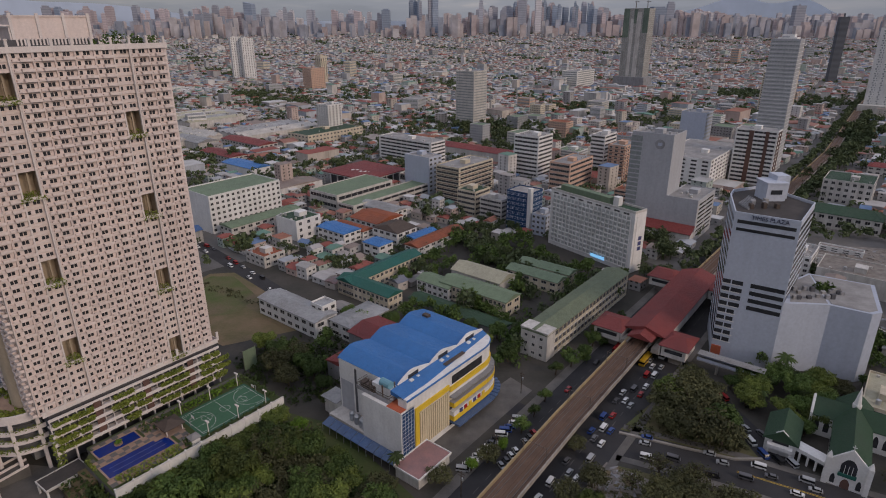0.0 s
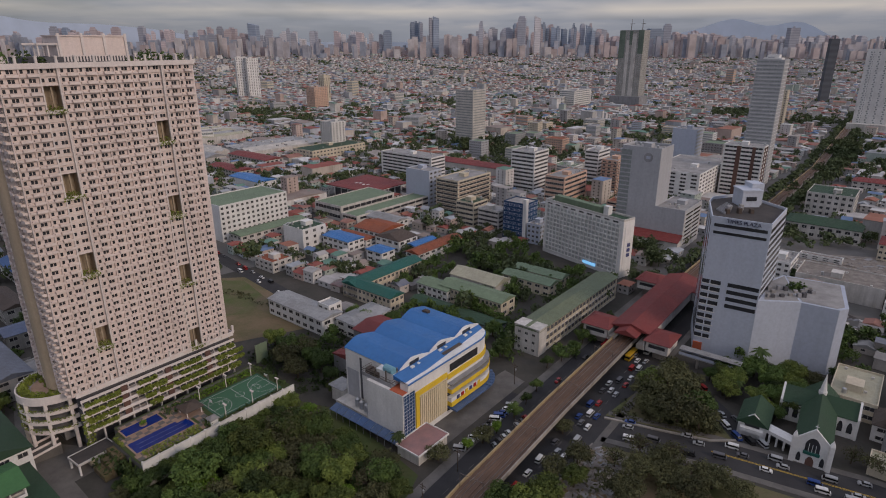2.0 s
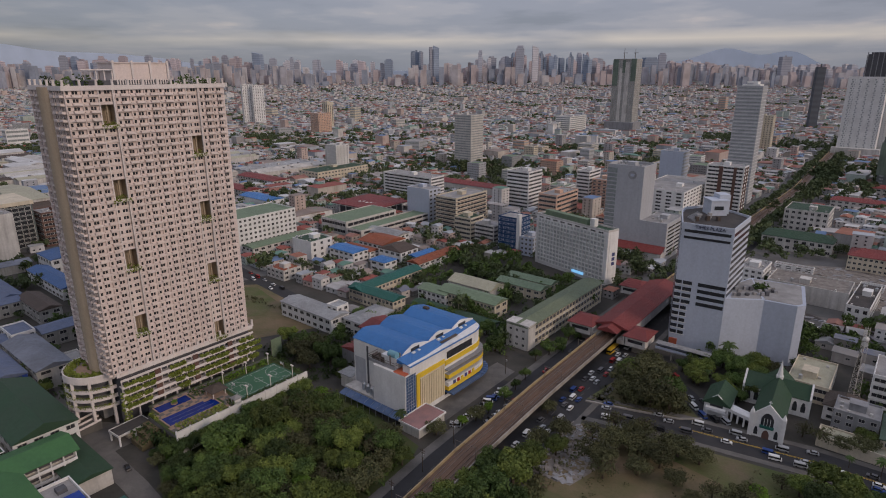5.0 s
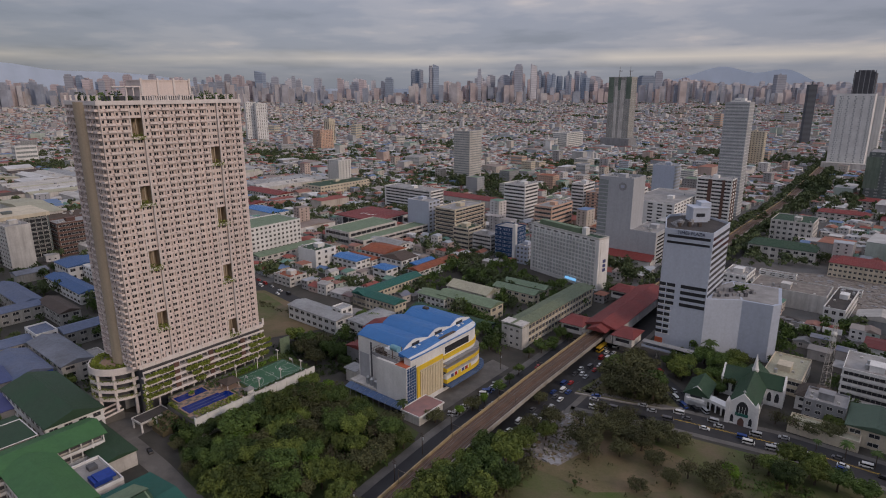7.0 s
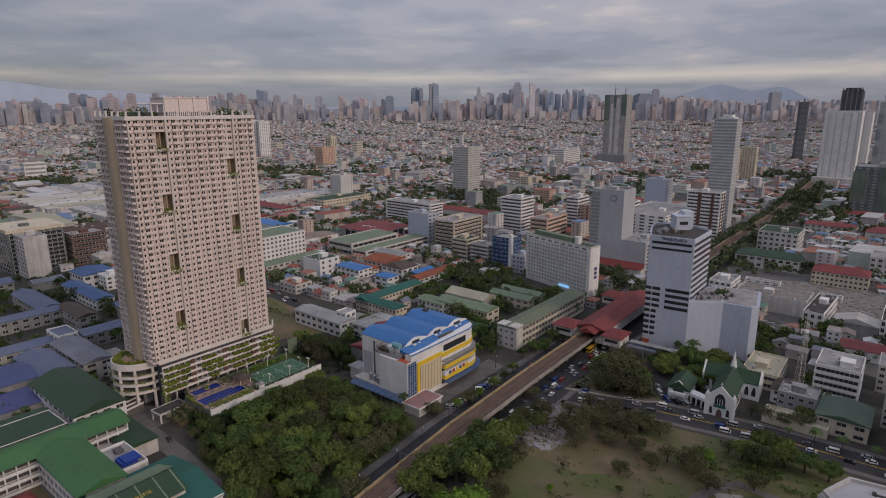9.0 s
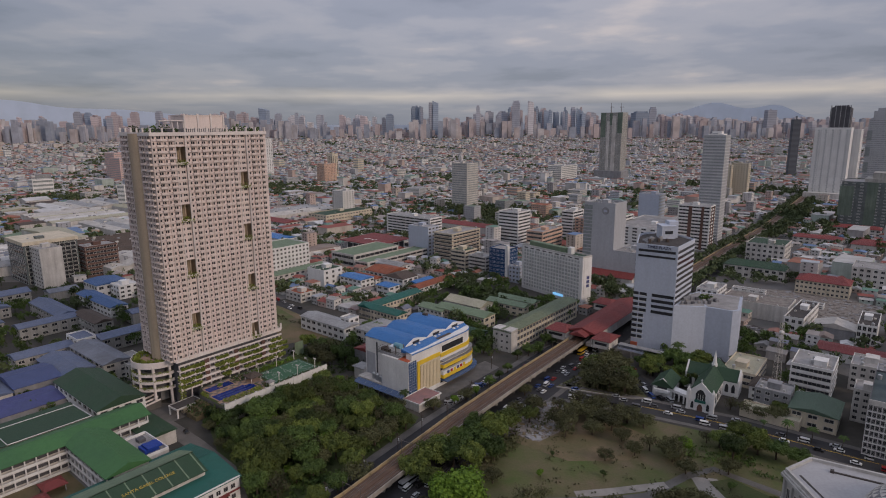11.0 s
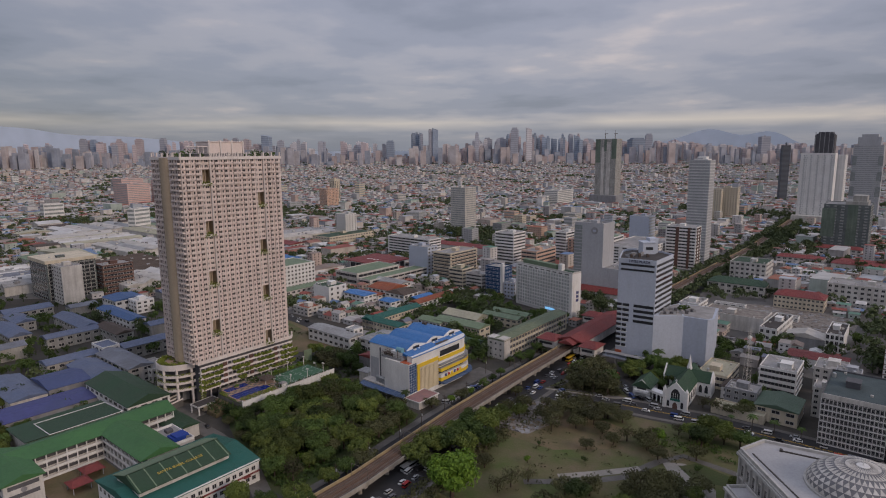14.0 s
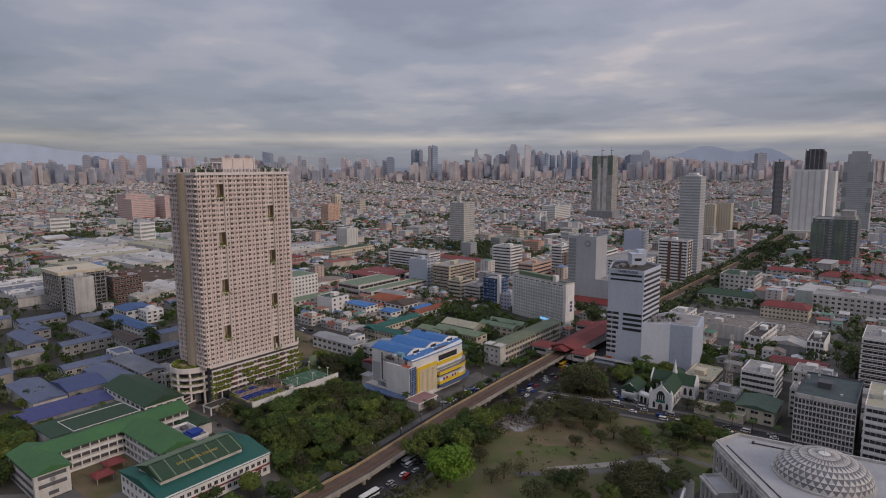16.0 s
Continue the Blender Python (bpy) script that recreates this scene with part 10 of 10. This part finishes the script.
def vehicle(kind, colour, x, y, heading, z=0.07, group="cars in the traffic"):
    """heading: degrees east of north."""
    m = pose(x, y, z, 0, 0, -heading)
    if (kind, colour) in FLEET:
        return copy_thing(FLEET[kind, colour], m)
    b, g = Solid(), Solid()
    if kind == "car":
        taper(b, 0.86, 0.84, -2.15, 2.2, -2.1, 2.1, 0.28, 0.62)
        taper(b, 0.84, 0.80, -2.1, 2.1, -2.0, 1.9, 0.62, 0.90)
        taper(b, 0.64, 0.62, -1.35, 0.55, -1.25, 0.4, 1.38, 1.44)
        taper(g, 0.79, 0.64, -1.75, 1.1, -1.3, 0.5, 0.90, 1.38)
        ax, ln = (-1.3, 1.35), 0.78
        lab = f"{colour} saloon car on the asphalt road"
    elif kind == "van":
        taper(b, 0.9, 0.9, -2.4, 2.4, -2.4, 2.35, 0.3, 1.05)
        taper(b, 0.82, 0.80, -2.35, 1.5, -2.3, 1.35, 1.72, 2.0)
        taper(g, 0.9, 0.82, -2.38, 2.1, -2.33, 1.5, 1.05, 1.72)
        ax, ln = (-1.5, 1.5), 0.82
        lab = f"{colour} passenger van on the asphalt road"
    else:
        taper(b, 1.22, 1.22, -5.2, 5.2, -5.2, 5.2, 0.35, 1.5)
        taper(b, 1.2, 1.15, -5.2, 5.1, -5.1, 5.0, 2.5, 3.1)
        taper(g, 1.2, 1.2, -5.18, 5.15, -5.18, 5.1, 1.5, 2.5)
        b.box(-0.7, 0.7, -3.5, -1.0, 3.1, 3.3)
        ax, ln = (-3.2, 3.4), 1.1
        lab = f"{colour} city bus on the avenue"
    o = tagged(new("bus" if kind == "bus" else kind, b.mesh("body", PAINT[colour])), lab, "bus" if kind == "bus" else ("van" if kind == "van" else "car"), group)
    o.matrix_basis = m
    part("cabin_glass", g, GLASS_CAR, o, "dark window glass")
    for yy in ax:
        for sx in (-1, 1):
            part("wheel", WHEEL, None, o, at=pose(sx * ln, yy, 0.32) @ (Matrix.Diagonal((1.3, 1.5, 1.5, 1)) if kind == "bus" else Matrix()))
    FLEET[kind, colour] = o
    return o


def pick():
    return crng.choice(("white", "white", "white", "silver", "black", "grey", "red", "white", "silver", "blue"))


def traffic(line, offs, gap, back=(), skip=0.3):
    """Vehicles queued along a road, one lane for each offset; lanes in back run the other way."""
    for off in offs:
        left, _ = ribbon(line, off, off + 1)
        run = crng.uniform(0, gap)
        for p, q in zip(left, left[1:]):
            d = q - p
            pos = run
            while pos < d.length:
                c = p + d.normalized() * pos
                if crng.random() > skip:
                    h = math.degrees(math.atan2(d.x, d.y)) + crng.uniform(-3, 3) + (180 if off in back else 0)
                    vehicle(crng.choice(("car", "car", "van")), pick(), c.x + crng.uniform(-0.4, 0.4), c.y, h)
                pos += gap * crng.uniform(0.8, 1.6)
            run = pos - d.length


traffic([(-70, 26), (-30, 76), (10, 136), (47, 186), (92, 244)], (7.2, 10.0, 13.2), 8.5, (), 0.25)
traffic([(40, 177), (92, 244), (150, 316)], (-8.0, -12.0), 12, (-8.0, -12.0), 0.35)
traffic([(66, 181), (102, 165), (146, 141), (186, 111), (230, 82)], (-5.6, -2.2, 2.6, 5.8), 11, (-5.6, -2.2), 0.45)
traffic([(120, 166), (113, 205), (107, 232)], (-3.6, 0, 3.6), 8.5, (-3.6,), 0.25)
traffic([(-200, 416), (-165, 386), (-83, 301), (-60, 280)], (-2.6, 2.4), 10, (-2.6,), 0.3)
for x_, y_, c_ in ((104, 242, "white"), (93, 236, "yellow"), (84, 247, "red"), (-26, 64, "white"), (-40, 46, "red"), (-10, 96, "silver")):
    vehicle("bus", c_, x_, y_, 39, group="buses on the avenue")
u_, v_ = uv()
for k_ in range(13):
    p_ = Vector((-2.6, 166)) + u_ * (6 + k_ * 3.0) + v_ * 7.5
    vehicle(crng.choice(("car", "car", "van")), pick(), p_.x, p_.y, 39 + 62 + crng.uniform(-4, 4), group="cars parked before the store")
for k_ in range(10):
    p_ = Vector((-2.6, 166)) + u_ * (16 + k_ * 3.2) + v_ * 17.0
    if crng.random() < 0.7:
        vehicle("car", pick(), p_.x, p_.y, 39 + 118 + crng.uniform(-4, 4), group="cars parked before the store")
patch("hotel_car_park", [(-132, 470), (-100, 444), (-60, 520), (-110, 545)], 0.06, "asphalt", "asphalt car park behind the hotel", "car park")
for r_ in range(4):
    for k_ in range(9):
        if crng.random() < 0.6:
            vehicle("car", pick(), -118 + r_ * 11 + k_ * 2.4, 466 + k_ * 5.2 - r_ * 5, 39 + 90, group="cars parked behind the hotel")
vehicle("car", "black", -118, 138, 140)

# ---- street furniture ----
pole_ = None
for x_, y_ in ((-46, 58), (-33, 76), (-21, 95), (-8, 112), (2, 130), (14, 148), (27, 166), (41, 206), (-60, 40)):
    if pole_ is None:
        pole_ = thing("utility_pole", x_ - 8, y_ + 6, 0, -39, "wooden utility pole with crossarms and transformer", "utility pole", "utility poles along the avenue")
        part("post", Solid().cyl(0, 0, 0.18, 0, 10.5, 8, 0, 0.12), "bark", pole_)
        part("crossarm", Solid().box(-1.4, 1.4, -0.08, 0.08, 9.4, 9.6), "bark", pole_)
        part("crossarm", Solid().box(-1.1, 1.1, -0.08, 0.08, 8.4, 8.55), "bark", pole_)
        part("transformer", Solid().cyl(0.45, 0, 0.3, 6.8, 7.9, 10), "tank", pole_)
    else:
        copy_thing(pole_, pose(x_ - 8, y_ + 6, 0, 0, 0, -39))


def mast():
    t = thing("lattice_mast", 186, 182, 0, 10, "tall red and white lattice antenna mast", "mast")
    s = Solid()
    for k in range(12):
        z0, z1 = k * 3.2, (k + 1) * 3.2
        w0, w1 = 1.7 - 0.09 * k, 1.7 - 0.09 * (k + 1)
        for sx in (-1, 1):
            for sy in (-1, 1):
                s.add([(sx * w0 - 0.09, sy * w0, z0), (sx * w0 + 0.09, sy * w0, z0), (sx * w1 + 0.09, sy * w1, z1), (sx * w1 - 0.09, sy * w1, z1)], [(0, 1, 2, 3)])
                s.box(min(-w0, w0), w0, sy * w0 - 0.06, sy * w0 + 0.06, z0, z0 + 0.12)
                s.box(sx * w0 - 0.06, sx * w0 + 0.06, -w0, w0, z0, z0 + 0.12)
        for sy in (-1, 1):
            s.add([(-w0, sy * w0, z0), (-w0 + 0.14, sy * w0, z0), (w1, sy * w1, z1), (w1 - 0.14, sy * w1, z1)], [(0, 1, 2, 3)])
            s.add([(sy * w0, -w0, z0), (sy * w0, -w0 + 0.14, z0), (sy * w1, w1, z1), (sy * w1, w1 - 0.14, z1)], [(0, 1, 2, 3)])
    lat = part("lattice", s, "offwhite", t)
    for z, a in ((30, 0.6), (27, 2.4), (33, 4.2)):
        part("dish", Solid().cyl(0, 0, 0.2, 0, 0.5, 14, 0, 1.3), "white", lat, at=pose(math.cos(a), math.sin(a), z) @ pose(0, 0, 0, 90, 0, math.degrees(a) - 90))


mast()
